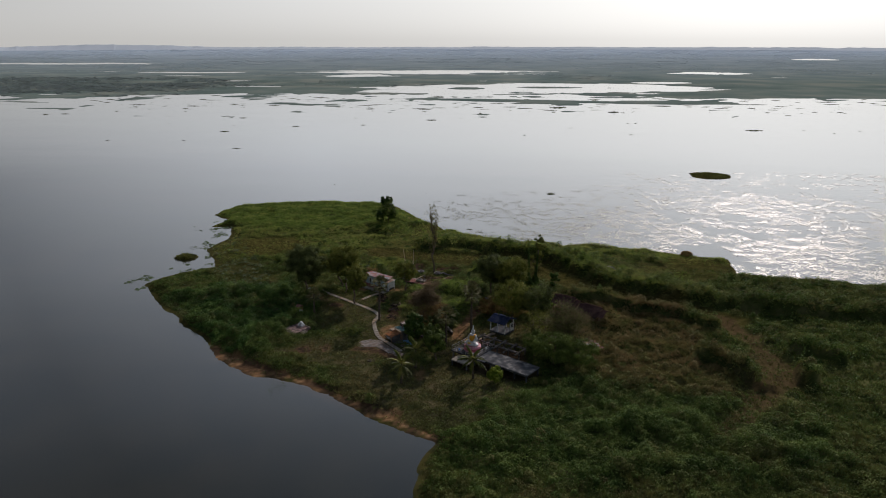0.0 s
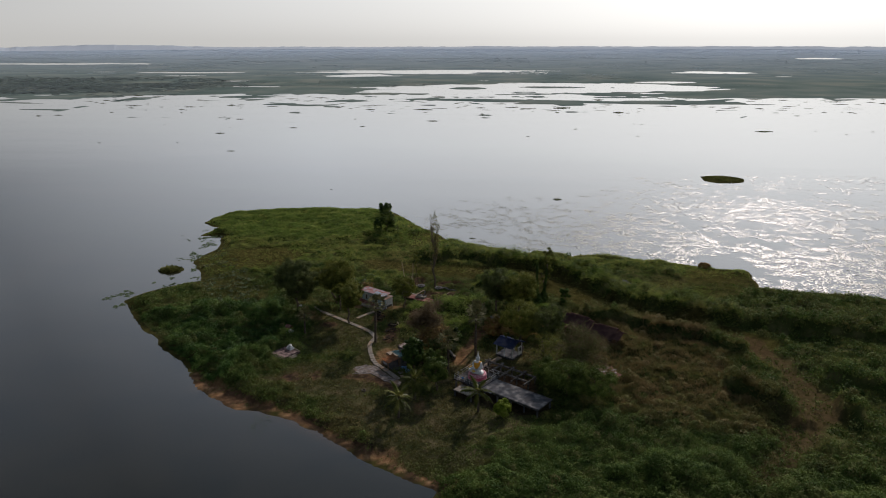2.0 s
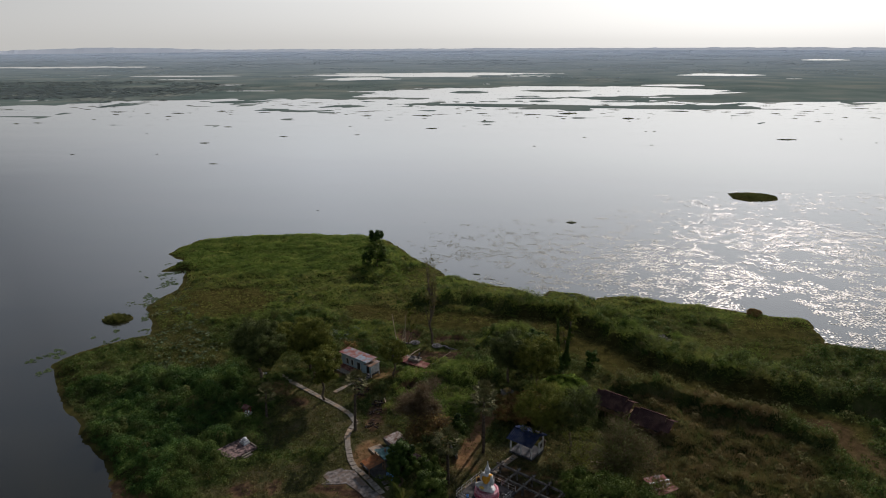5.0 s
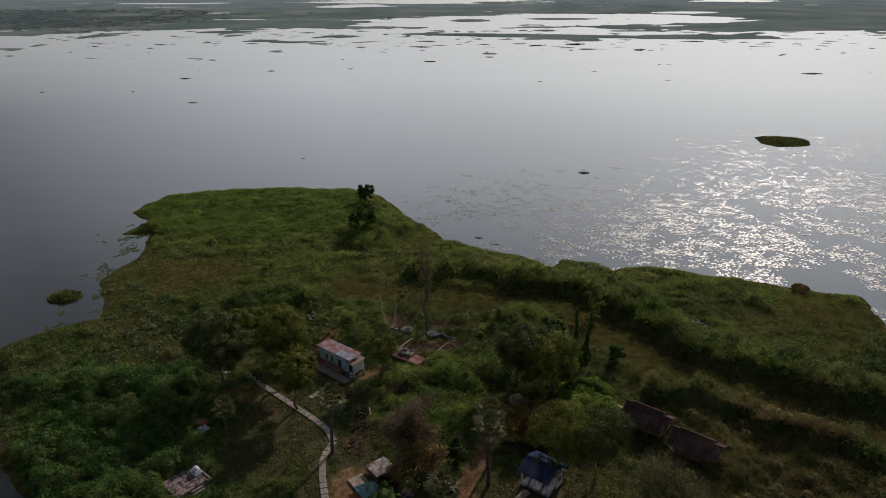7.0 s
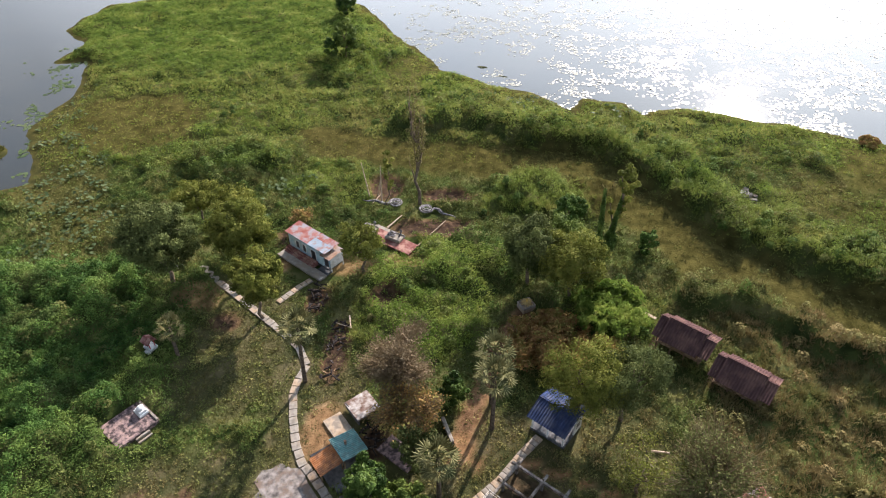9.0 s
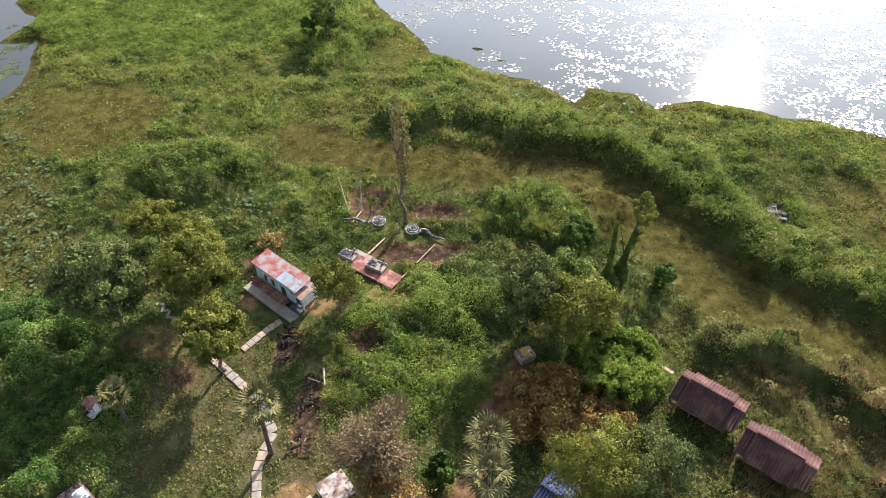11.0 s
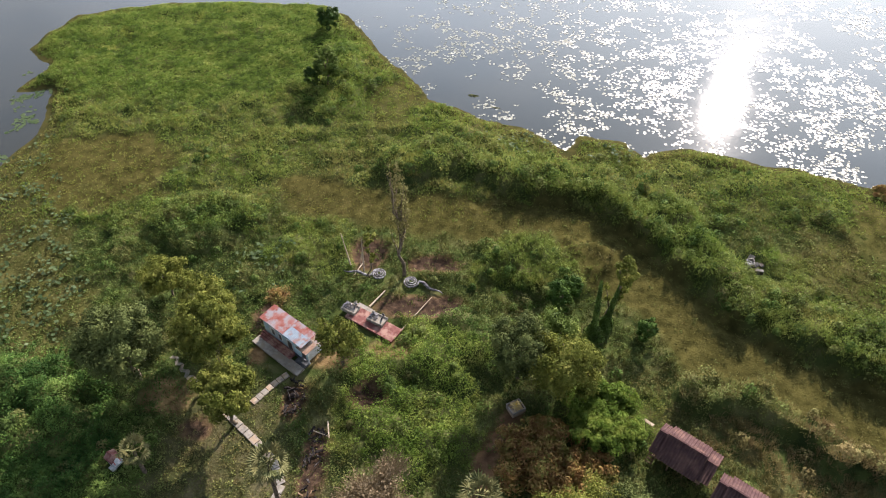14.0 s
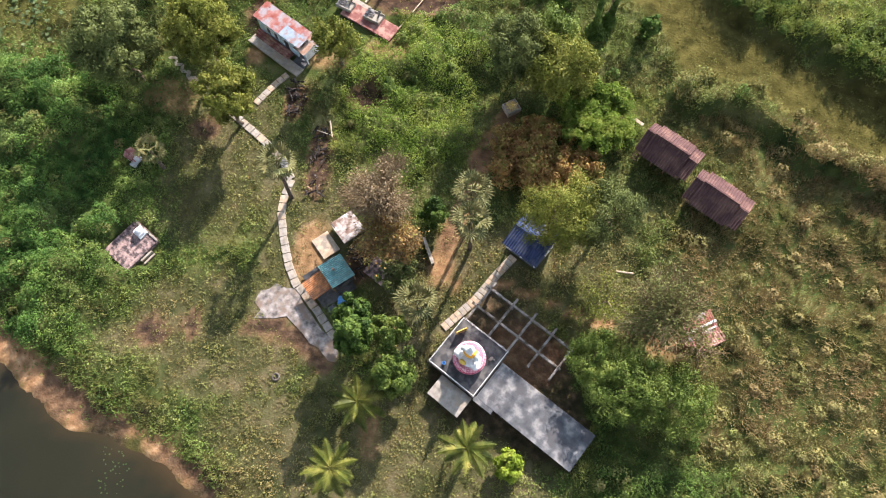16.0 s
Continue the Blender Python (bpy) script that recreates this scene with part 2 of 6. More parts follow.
def zones(x, y):
    """What covers the ground: short grass, brown meadow, bare soil, tall reeds, lush weeds, straw, water hyacinth, lotus leaves."""
    s = shore_dist(x, y)
    m = {}
    m["mown"] = np.maximum.reduce([blob(x, y, -27, 33, 8, 12) * 0.85, blob(x, y, -24, 14, 12, 8), blob(x, y, -7, 1, 17, 9), blob(x, y, -17, 24, 6, 9), blob(x, y, 0, 18, 10, 9),
                                   blob(x, y, 12, 22, 8, 7) * 0.6, blob(x, y, -5, -10, 10, 4)])
    m["meadow"] = np.maximum.reduce([stroke(x, y, MEADOW, 5.5), blob(x, y, -60, 82, 13, 12), blob(x, y, -16, 102, 5, 9) * 0.7, 0.6 * stroke(x, y, TRACK, 3.4, 1.0), blob(x, y, 54, 64, 13, 9) * 0.7, blob(x, y, 61, 73, 9, 7) * 0.9])
    pit = np.maximum.reduce([blob(x, y, -12, 41.8, 2.2, 1.6), blob(x, y, -16.9, 33, 1.3, 5.0, 0.5), blob(x, y, -10.8, 21.6, 1.7, 2.4, 0.4), 0.7 * stroke(x, y, [(-21.8, 14.4), (-18.7, 14.1), (-16.0, 12.7), (-13.4, 10.2)], 0.9, 0.8), blob(x, y, -32, 13.0, 2.0, 1.5, 0.9), blob(x, y, -27.8, 14.0, 0.8, 2.2, 0.8), blob(x, y, -30.8, 37, 1.8, 1.6, 0.6) * 0.8, blob(x, y, -20.5, 41, 1.8, 2.6), blob(x, y, -7, 55.5, 6, 2.2),
                             blob(x, y, -15, 65, 2.5, 3), blob(x, y, -6, 63, 3.5, 1.5), blob(x, y, -26.5, 53, 2, 3) * 0.7])
    # burnt spots, dark trail and bank earth; the terrace footprint is darkened too
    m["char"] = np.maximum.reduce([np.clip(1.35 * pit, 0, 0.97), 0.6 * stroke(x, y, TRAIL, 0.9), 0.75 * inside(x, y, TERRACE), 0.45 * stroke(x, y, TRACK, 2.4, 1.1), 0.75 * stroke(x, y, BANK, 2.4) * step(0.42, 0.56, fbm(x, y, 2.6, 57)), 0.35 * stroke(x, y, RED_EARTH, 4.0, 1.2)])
    m["soil"] = np.maximum.reduce([pit, stroke(x, y, TRAIL, 1.2, 0.3), blob(x, y, -26.3, 47.6, 1.6, 2.4, 0.6) * 0.8, blob(x, y, -34.5, 40.5, 3.0, 2.0, 0.9) * 0.5, stroke(x, y, FOOTPATH, 0.42, 0.3), blob(x, y, -16.5, 23, 2.2, 3.4, 0.6) * 0.75, blob(x, y, -2.2, 22, 1.3, 3.2, 0.5) * 0.9, blob(x, y, -0.8, 19.8, 1.0, 0.8) * 0.8, 0.9 * stroke(x, y, [(-21.8, 14.4), (-18.7, 14.1), (-16.0, 12.7), (-13.4, 10.2)], 0.9, 0.8),
                                   blob(x, y, -18, 13.4, 3.0, 0.7) * 0.5, blob(x, y, -17, 47.5, 3.2, 2.2) * 0.6, blob(x, y, -10.5, 48.5, 3, 1.8) * 0.45, blob(x, y, 6, 12.5, 5, 4),
                                   blob(x, y, 21, 14.5, 3, 1.6) * 0.8, blob(x, y, -8.2, 4, 0.8, 2.5) * 0.7, stroke(x, y, TRACK, 2.0, 1.1) * 0.22,
                                   stroke(x, y, BANK, 0.5, 1.0), stroke(x, y, BANK[1:4], 1.7, 0.5), stroke(x, y, BANK[5:7], 1.2, 0.5), blob(x, y, -14, -9, 4, 1.2, 0.7) * 0.7])
    m["reeds"] = np.maximum.reduce([stroke(x, y, HEDGE, 3.8, 0.6), stroke(x, y, HEDGE_SOUTH, 2.4, 0.6), np.maximum.reduce([stroke(x, y, q, 1.7, 0.5) for q in SCRUB_ROWS]) * 0.85, blob(x, y, -40, 70, 8, 6) * 0.75, blob(x, y, 9, 64, 9, 5.5) * 0.75, blob(x, y, -79, 112, 5, 7) * 0.5,
                                    blob(x, y, -29, 108, 6, 14) * 0.45])
    m["hyacinth"] = blob(x, y, -57, 122, 31, 22, 0.12)
    m["straw"] = np.maximum.reduce([blob(x, y, 34, 20, 14, 22) * 0.95, blob(x, y, 28, 38, 6, 3.5) * 0.7, blob(x, y, 40, 10, 10, 12) * 0.55])
    m["lotus"] = np.maximum.reduce([stroke(x, y, [(-79, 90), (-72, 75), (-62, 62), (-58, 52)], 7), blob(x, y, 21, 90, 5.5, 3.5), blob(x, y, -29, 61, 4, 6) * 0.7, blob(x, y, 5, 92, 7, 4) * 0.5])
    m["meadow"] = np.maximum(m["meadow"], 0.75 * stroke(x, y, [(-79, 90), (-72, 75), (-62, 62), (-56, 50)], 7, 0.7))
    m["lush"] = np.maximum.reduce([blob(x, y, -7, 43, 8, 10), blob(x, y, 13.5, 39.5, 6, 4.5), blob(x, y, -2, 50, 9, 5), blob(x, y, -48, 30, 16, 20), blob(x, y, 25, -12, 30, 16) * 0.8])
    m["rim"] = 1 - step(1.0, 5.0, s)
    built = inside(x, y, TERRACE)
    near = np.minimum.reduce([line_dist(x, y, PATH_MAIN), line_dist(x, y, PATH_HOUSE), line_dist(x, y, PATH_HALL)])
    m["clear"] = np.where(built, 1.0, 1 - step(0.45, 0.8, near))
    for cx, cy, r in ((-35.8, 22.2, 2.9), (-13.4, 52.8, 3.2), (-16.4, 54, 2.0), (-10.8, 51.5, 2.0), (-21.0, 46.5, 3.6), (-24.4, 48.8, 3.0), (-37.8, 32.4, 1.4), (-13.4, 20.2, 3.6),
                      (-13.2, 24.6, 2.4), (-8.3, 20.3, 1.9), (-17.2, 16.4, 3.0), (-13.8, 13.2, 2.6), (-20.2, 16.6, 1.6), (6.9, 24.2, 2.6), (24.2, 16.2, 1.6), (-13, 60.6, 1.6), (-8.6, 59.4, 1.6), (4.5, 41.4, 1.0), (36.3, 64.4, 2.3), (-15.0, 61.1, 1.0), (-16.4, 61.4, 1.0), (-7.2, 58.8, 1.1), (-5.6, 58.2, 1.0)):
        m["clear"] = np.maximum(m["clear"], 1 - step(r * 0.85, r * 1.05, np.hypot(x - cx, y - cy)))
    return s, m


# ---- materials ----
def ramp_node(nt, fac, stops):
    r = nt.nodes.new("ShaderNodeValToRGB")
    while len(r.color_ramp.elements) < len(stops):
        r.color_ramp.elements.new(0.5)
    for e, (p, c) in zip(r.color_ramp.elements, stops):
        e.position, e.color = p, (*c, 1)
    nt.links.new(fac, r.inputs[0])
    return r.outputs[0]


def noise_node(nt, size, detail=4, where=None):
    n = nt.nodes.new("ShaderNodeTexNoise")
    n.inputs["Scale"].default_value, n.inputs["Detail"].default_value = 1 / size, detail
    if where is not None:
        nt.links.new(where, n.inputs["Vector"])
    return n.outputs["Fac"]


def mix_node(nt, fac, a, b, how="MIX"):
    m = nt.nodes.new("ShaderNodeMix")
    m.data_type, m.blend_type = "RGBA", how
    if isinstance(fac, float):
        m.inputs["Factor"].default_value = fac
    else:
        nt.links.new(fac, m.inputs["Factor"])
    for v, i in ((a, "A"), (b, "B")):
        s = [k for k in m.inputs if k.name == i and k.type == "RGBA"][0]
        if isinstance(v, tuple):
            s.default_value = (*v, 1)
        else:
            nt.links.new(v, s)
    return [k for k in m.outputs if k.type == "RGBA"][0]


def attr_node(nt, name):
    a = nt.nodes.new("ShaderNodeAttribute")
    a.attribute_name = name
    return a.outputs["Fac"]


def material(name, stops, size=0.6, rough=0.8, metal=0.0, bump=0.3, fine=0.08, stain=None, stain_size=1.5, axis=False):
    """A worn surface: colour from noise of one size, stains of another, and fine relief."""
    m = bpy.data.materials.new(name)
    m.use_nodes = True
    nt = m.node_tree
    p = nt.nodes["Principled BSDF"]
    c = nt.nodes.new("ShaderNodeTexCoord").outputs["Object"]
    info = nt.nodes.new("ShaderNodeObjectInfo").outputs["Random"]
    off = nt.nodes.new("ShaderNodeVectorMath")
    off.operation = "ADD"
    nt.links.new(c, off.inputs[0])
    nt.links.new(info, off.inputs[1])
    c = off.outputs[0]
    col = ramp_node(nt, noise_node(nt, size, 5, c), stops)
    if stain:
        k = ramp_node(nt, noise_node(nt, stain_size, 6, c), [(0.48, (0, 0, 0)), (0.62, (1, 1, 1))])
        col = mix_node(nt, k, col, stain)
    nt.links.new(col, p.inputs["Base Color"])
    p.inputs["Roughness"].default_value, p.inputs["Metallic"].default_value = rough, metal
    p.inputs["Specular IOR Level"].default_value = 0.5 if rough < 0.5 else 0.15 if rough < 0.65 else 0.0
    b = nt.nodes.new("ShaderNodeBump")
    b.inputs["Strength"].default_value, b.inputs["Distance"].default_value = bump, 0.03
    nt.links.new(noise_node(nt, fine, 3, c), b.inputs["Height"])
    nt.links.new(b.outputs[0], p.inputs["Normal"])
    return m


def leaf_material(name, stops, dry=(0.30, 0.22, 0.09), see=0.35, rough=0.6, patch=5.0, gloss=0.03, vary=0.08):
    """Leaves and blades: a tone of its own for each, patches of tone, light shining through."""
    m = bpy.data.materials.new(name)
    m.use_nodes = True
    nt = m.node_tree
    p = nt.nodes["Principled BSDF"]
    g = nt.nodes.new("ShaderNodeNewGeometry")
    a = nt.nodes.new("ShaderNodeMath")
    a.operation = "MULTIPLY_ADD"
    a.inputs[1].default_value = vary
    nt.links.new(g.outputs["Random Per Island"], a.inputs[0])
    s = nt.nodes.new("ShaderNodeMath")
    s.operation = "MULTIPLY_ADD"
    s.inputs[1].default_value = 1.25
    nt.links.new(noise_node(nt, patch, 3, g.outputs["Position"]), s.inputs[0])
    k = nt.nodes.new("ShaderNodeMath")
    k.operation = "MULTIPLY_ADD"
    k.inputs[1].default_value, k.inputs[2].default_value = 1.1, -0.765
    nt.links.new(noise_node(nt, 0.9, 2, g.outputs["Position"]), k.inputs[0])
    nt.links.new(k.outputs[0], s.inputs[2])
    nt.links.new(s.outputs[0], a.inputs[2])
    col = ramp_node(nt, a.outputs[0], stops)
    col = mix_node(nt, attr_node(nt, "dry"), col, dry)
    nt.links.new(col, p.inputs["Base Color"])
    p.inputs["Roughness"].default_value, p.inputs["Specular IOR Level"].default_value = rough, gloss
    t = nt.nodes.new("ShaderNodeBsdfTranslucent")
    nt.links.new(col, t.inputs["Color"])
    mx = nt.nodes.new("ShaderNodeMixShader")
    mx.inputs[0].default_value = see
    nt.links.new(p.outputs[0], mx.inputs[1])
    nt.links.new(t.outputs[0], mx.inputs[2])
    nt.links.new(mx.outputs[0], nt.nodes["Material Output"].inputs[0])
    return m


def ground_material():
    m = bpy.data.materials.new("marsh_ground")
    m.use_nodes = True
    nt = m.node_tree
    p = nt.nodes["Principled BSDF"]
    c = nt.nodes.new("ShaderNodeNewGeometry").outputs["Position"]
    grass = ramp_node(nt, noise_node(nt, 3.0, 8, c), [(0.3, (0.0228, 0.0342, 0.0114)), (0.5, (0.0494, 0.0646, 0.019)), (0.68, (0.106, 0.103, 0.0428))])
    mown = ramp_node(nt, noise_node(nt, 2.2, 8, c), [(0.32, (0.0304, 0.0377, 0.014)), (0.5, (0.0669, 0.0638, 0.0293)), (0.68, (0.116, 0.096, 0.0534))])
    meadow = ramp_node(nt, noise_node(nt, 1.4, 9, c), [(0.3, (0.024, 0.0228, 0.007)), (0.5, (0.050, 0.045, 0.014)), (0.7, (0.082, 0.072, 0.023))])
    soil = ramp_node(nt, noise_node(nt, 0.9, 8, c), [(0.3, (0.135, 0.075, 0.037)), (0.55, (0.26, 0.15, 0.078)), (0.75, (0.38, 0.25, 0.14))])
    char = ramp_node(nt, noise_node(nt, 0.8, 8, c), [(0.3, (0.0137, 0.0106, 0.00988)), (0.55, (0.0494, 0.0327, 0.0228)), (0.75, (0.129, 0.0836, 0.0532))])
    # marsh beyond the lake: its colours are already paled by painted haze
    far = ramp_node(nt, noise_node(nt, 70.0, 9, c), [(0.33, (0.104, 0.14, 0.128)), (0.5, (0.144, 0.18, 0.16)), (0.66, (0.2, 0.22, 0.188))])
    rim = ramp_node(nt, noise_node(nt, 1.6, 6, c), [(0.35, (0.0304, 0.0319, 0.0122)), (0.6, (0.0646, 0.057, 0.019)), (0.75, (0.0456, 0.0608, 0.0167))])
    col = mix_node(nt, attr_node(nt, "mown"), grass, mown)
    col = mix_node(nt, attr_node(nt, "meadow"), col, meadow)
    col = mix_node(nt, attr_node(nt, "rim"), col, rim)
    col = mix_node(nt, attr_node(nt, "soil"), col, soil)
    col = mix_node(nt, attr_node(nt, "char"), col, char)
    # thicker haze as a bluer, paler colour, mixed in with distance
    far_haze = ramp_node(nt, noise_node(nt, 160.0, 8, c), [(0.35, (0.33, 0.40, 0.475)), (0.65, (0.39, 0.455, 0.52))])
    far = mix_node(nt, attr_node(nt, "distant"), far, far_haze)
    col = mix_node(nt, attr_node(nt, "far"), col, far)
    nt.links.new(col, p.inputs["Base Color"])
    p.inputs["Roughness"].default_value = 0.95
    p.inputs["Specular IOR Level"].default_value = 0.0
    b = nt.nodes.new("ShaderNodeBump")
    b.inputs["Strength"].default_value, b.inputs["Distance"].default_value = 0.7, 0.12
    nt.links.new(noise_node(nt, 0.25, 6, c), b.inputs["Height"])
    nt.links.new(b.outputs[0], p.inputs["Normal"])
    return m


def water_material():
    m = bpy.data.materials.new("lake_water")
    m.use_nodes = True
    nt = m.node_tree
    p = nt.nodes["Principled BSDF"]
    c = nt.nodes.new("ShaderNodeNewGeometry").outputs["Position"]
    st = nt.nodes.new("ShaderNodeMapping")
    st.inputs["Scale"].default_value = (0.3, 1.0, 1.0)
    nt.links.new(c, st.inputs[0])
    col = ramp_node(nt, noise_node(nt, 14.0, 5, c), [(0.35, (0.009, 0.010, 0.006)), (0.65, (0.017, 0.016, 0.009))])
    col = mix_node(nt, attr_node(nt, "silt"), col, (0.055, 0.033, 0.015))
    nt.links.new(col, p.inputs["Base Color"])
    r = nt.nodes.new("ShaderNodeMapRange")
    r.inputs["From Min"].default_value, r.inputs["From Max"].default_value = 0.4, 0.65
    r.inputs["To Min"].default_value, r.inputs["To Max"].default_value = 0.03, 0.085
    nt.links.new(noise_node(nt, 30.0, 5, st.outputs[0]), r.inputs["Value"])
    nt.links.new(r.outputs[0], p.inputs["Roughness"])
    p.inputs["IOR"].default_value = 1.33
    b = nt.nodes.new("ShaderNodeBump")
    b.inputs["Strength"].default_value, b.inputs["Distance"].default_value = 0.12, 0.05
    nt.links.new(noise_node(nt, 1.1, 4, c), b.inputs["Height"])
    lanes = nt.nodes.new("ShaderNodeBump")
    lanes.inputs["Strength"].default_value, lanes.inputs["Distance"].default_value = 0.35, 0.3
    nt.links.new(noise_node(nt, 42.0, 3, st.outputs[0]), lanes.inputs["Height"])
    nt.links.new(lanes.outputs[0], b.inputs["Normal"])
    nt.links.new(b.outputs[0], p.inputs["Normal"])
    return m


GROUND, WATER = ground_material(), water_material()
CONCRETE = material("grey_concrete", [(0.32, (0.0448, 0.048, 0.0544)), (0.5, (0.0959, 0.0991, 0.105)), (0.66, (0.218, 0.211, 0.204))], 1.1, 0.8, 0, 0.4, 0.1, (0.0697, 0.0697, 0.0738), 1.3)
YARD_CONCRETE = material("worn_yard_concrete", [(0.32, (0.072, 0.0648, 0.0612)), (0.5, (0.173, 0.155, 0.144)), (0.68, (0.274, 0.248, 0.23))], 0.6, 0.85, 0, 0.4, 0.1, (0.158, 0.119, 0.0936), 1.1)
DARK_CONCRETE = material("dark_concrete", [(0.3, (0.0283, 0.0283, 0.0307)), (0.55, (0.0565, 0.0565, 0.0589)), (0.75, (0.138, 0.133, 0.129))], 0.9, 0.8, 0, 0.3, 0.1, (0.104, 0.0997, 0.095), 1.2)
PALE_CONCRETE = material("pale_concrete", [(0.3, (0.176, 0.156, 0.131)), (0.55, (0.263, 0.239, 0.209)), (0.75, (0.317, 0.297, 0.27))], 0.5, 0.85, 0, 0.3, 0.08, (0.247, 0.21, 0.165), 0.9)
TAN_CONCRETE = material("tan_concrete", [(0.3, (0.255, 0.188, 0.128)), (0.55, (0.36, 0.285, 0.21)), (0.75, (0.435, 0.375, 0.3))], 0.7, 0.85, 0, 0.3, 0.08, (0.21, 0.18, 0.15), 0.8)
PINK_CONCRETE = material("stained_pink_concrete", [(0.35, (0.072, 0.054, 0.054)), (0.5, (0.202, 0.148, 0.144)), (0.66, (0.317, 0.223, 0.194))], 0.35, 0.85, 0, 0.5, 0.08, (0.0576, 0.0468, 0.0468), 0.45)
RED_TILE = material("red_painted_cement", [(0.3, (0.128, 0.0527, 0.0467)), (0.55, (0.187, 0.0833, 0.0748)), (0.75, (0.246, 0.145, 0.132))], 0.6, 0.7, 0, 0.2, 0.07, (0.306, 0.187, 0.153), 0.9)
WHITE = material("white_paint", [(0.3, (0.527, 0.535, 0.535)), (0.6, (0.663, 0.663, 0.654))], 0.5, 0.55, 0, 0.15, 0.06, (0.468, 0.459, 0.425), 0.7)
BLUE_WALL = material("pale_blue_plaster", [(0.3, (0.255, 0.374, 0.468)), (0.6, (0.357, 0.476, 0.552))], 0.7, 0.8, 0, 0.2, 0.06, (0.425, 0.468, 0.476), 0.9)
RED_ROOF = material("rusted_red_roof", [(0.3, (0.191, 0.0478, 0.0338)), (0.5, (0.239, 0.0952, 0.0816)), (0.72, (0.264, 0.173, 0.162))], 0.9, 0.6, 0.1, 0.2, 0.08, (0.23, 0.21, 0.225), 1.0)
RUST_ROOF = material("brown_rusty_sheet", [(0.3, (0.22, 0.13, 0.09)), (0.6, (0.36, 0.25, 0.19))], 0.7, 0.65, 0.1, 0.3, 0.08, (0.3, 0.26, 0.24), 0.8)
ORANGE_ROOF = material("orange_rusted_sheet", [(0.3, (0.217, 0.0867, 0.0365)), (0.55, (0.361, 0.159, 0.0723)), (0.75, (0.419, 0.231, 0.13))], 0.6, 0.7, 0.1, 0.3, 0.08, (0.204, 0.102, 0.0595), 0.7)
TEAL_ROOF = material("faded_teal_sheet", [(0.3, (0.057, 0.147, 0.147)), (0.55, (0.102, 0.223, 0.217)), (0.75, (0.191, 0.293, 0.274))], 0.6, 0.6, 0.1, 0.25, 0.08, (0.0975, 0.165, 0.158), 0.5)
BLUE_ROOF = material("blue_metal_sheet", [(0.3, (0.025, 0.034, 0.07)), (0.6, (0.04, 0.056, 0.115))], 0.8, 0.8, 0.0, 0.2, 0.08, (0.07, 0.08, 0.12), 1.0)
BROWN_ROOF = material("brown_corrugated_roof", [(0.3, (0.0561, 0.0323, 0.0323)), (0.6, (0.085, 0.051, 0.0485))], 1.2, 0.8, 0.0, 0.15, 0.08, (0.136, 0.0808, 0.068), 1.6)
WOOD = material("weathered_wood", [(0.3, (0.10, 0.065, 0.04)), (0.55, (0.2, 0.135, 0.085)), (0.75, (0.3, 0.22, 0.15))], 0.4, 0.85, 0, 0.4, 0.05)
PALE_WOOD = material("bleached_wood", [(0.3, (0.28, 0.21, 0.15)), (0.6, (0.46, 0.37, 0.28))], 0.4, 0.85, 0, 0.4, 0.05)
BARK = material("grey_bark", [(0.3, (0.07, 0.055, 0.04)), (0.6, (0.17, 0.135, 0.10))], 0.35, 0.95, 0, 0.7, 0.09)
PALM_BARK = material("dark_palm_bark", [(0.3, (0.05, 0.04, 0.032)), (0.6, (0.13, 0.105, 0.08))], 0.3, 0.95, 0, 0.8, 0.12)
SERPENT = material("pale_serpent_plaster", [(0.3, (0.0744, 0.0694, 0.0744)), (0.6, (0.158, 0.149, 0.153))], 0.3, 0.7, 0, 0.4, 0.05, (0.315, 0.3, 0.3), 0.3)
PINK = material("pink_lotus_paint", [(0.3, (0.60, 0.17, 0.23)), (0.6, (0.74, 0.34, 0.40))], 0.25, 0.5, 0, 0.1, 0.05, (0.74, 0.5, 0.52), 0.3)
RED_PAINT = material("red_paint", [(0.3, (0.38, 0.05, 0.06)), (0.6, (0.52, 0.10, 0.10))], 0.4, 0.55, 0, 0.1, 0.05)
ORANGE_CLOTH = material("orange_robe_paint", [(0.3, (0.62, 0.27, 0.03)), (0.6, (0.75, 0.38, 0.05))], 0.3, 0.6, 0, 0.15, 0.05)
GOLD = material("yellow_gold_paint", [(0.3, (0.58, 0.36, 0.05)), (0.6, (0.72, 0.5, 0.1))], 0.3, 0.4, 0.2, 0.1, 0.05)
GREY_PAINT = material("grey_headdress_paint", [(0.3, (0.45, 0.46, 0.47)), (0.6, (0.6, 0.6, 0.6))], 0.3, 0.6, 0, 0.1, 0.05)
# near-black; on window blocks it stands in for the unlit room inside
DARK = material("dark_opening", [(0.3, (0.012, 0.012, 0.014)), (0.6, (0.03, 0.03, 0.03))], 0.4, 0.4, 0, 0.1, 0.05)
BLUE_PLASTIC = material("blue_plastic_sheet", [(0.3, (0.05, 0.22, 0.55)), (0.6, (0.12, 0.34, 0.68))], 0.4, 0.45, 0, 0.3, 0.1)
BRICK = material("broken_grey_brick", [(0.3, (0.09, 0.081, 0.072)), (0.6, (0.234, 0.216, 0.198))], 0.3, 0.9, 0, 0.3, 0.05, (0.072, 0.0585, 0.045), 0.6)
REED = leaf_material("reed_blades", [(0.10, (0.0344, 0.0504, 0.012)), (0.40, (0.0956, 0.119, 0.0279)), (0.68, (0.18, 0.191, 0.0547)), (0.92, (0.275, 0.253, 0.109))], (0.235, 0.172, 0.082), 0.26, 0.75, 6.0, 0.03)
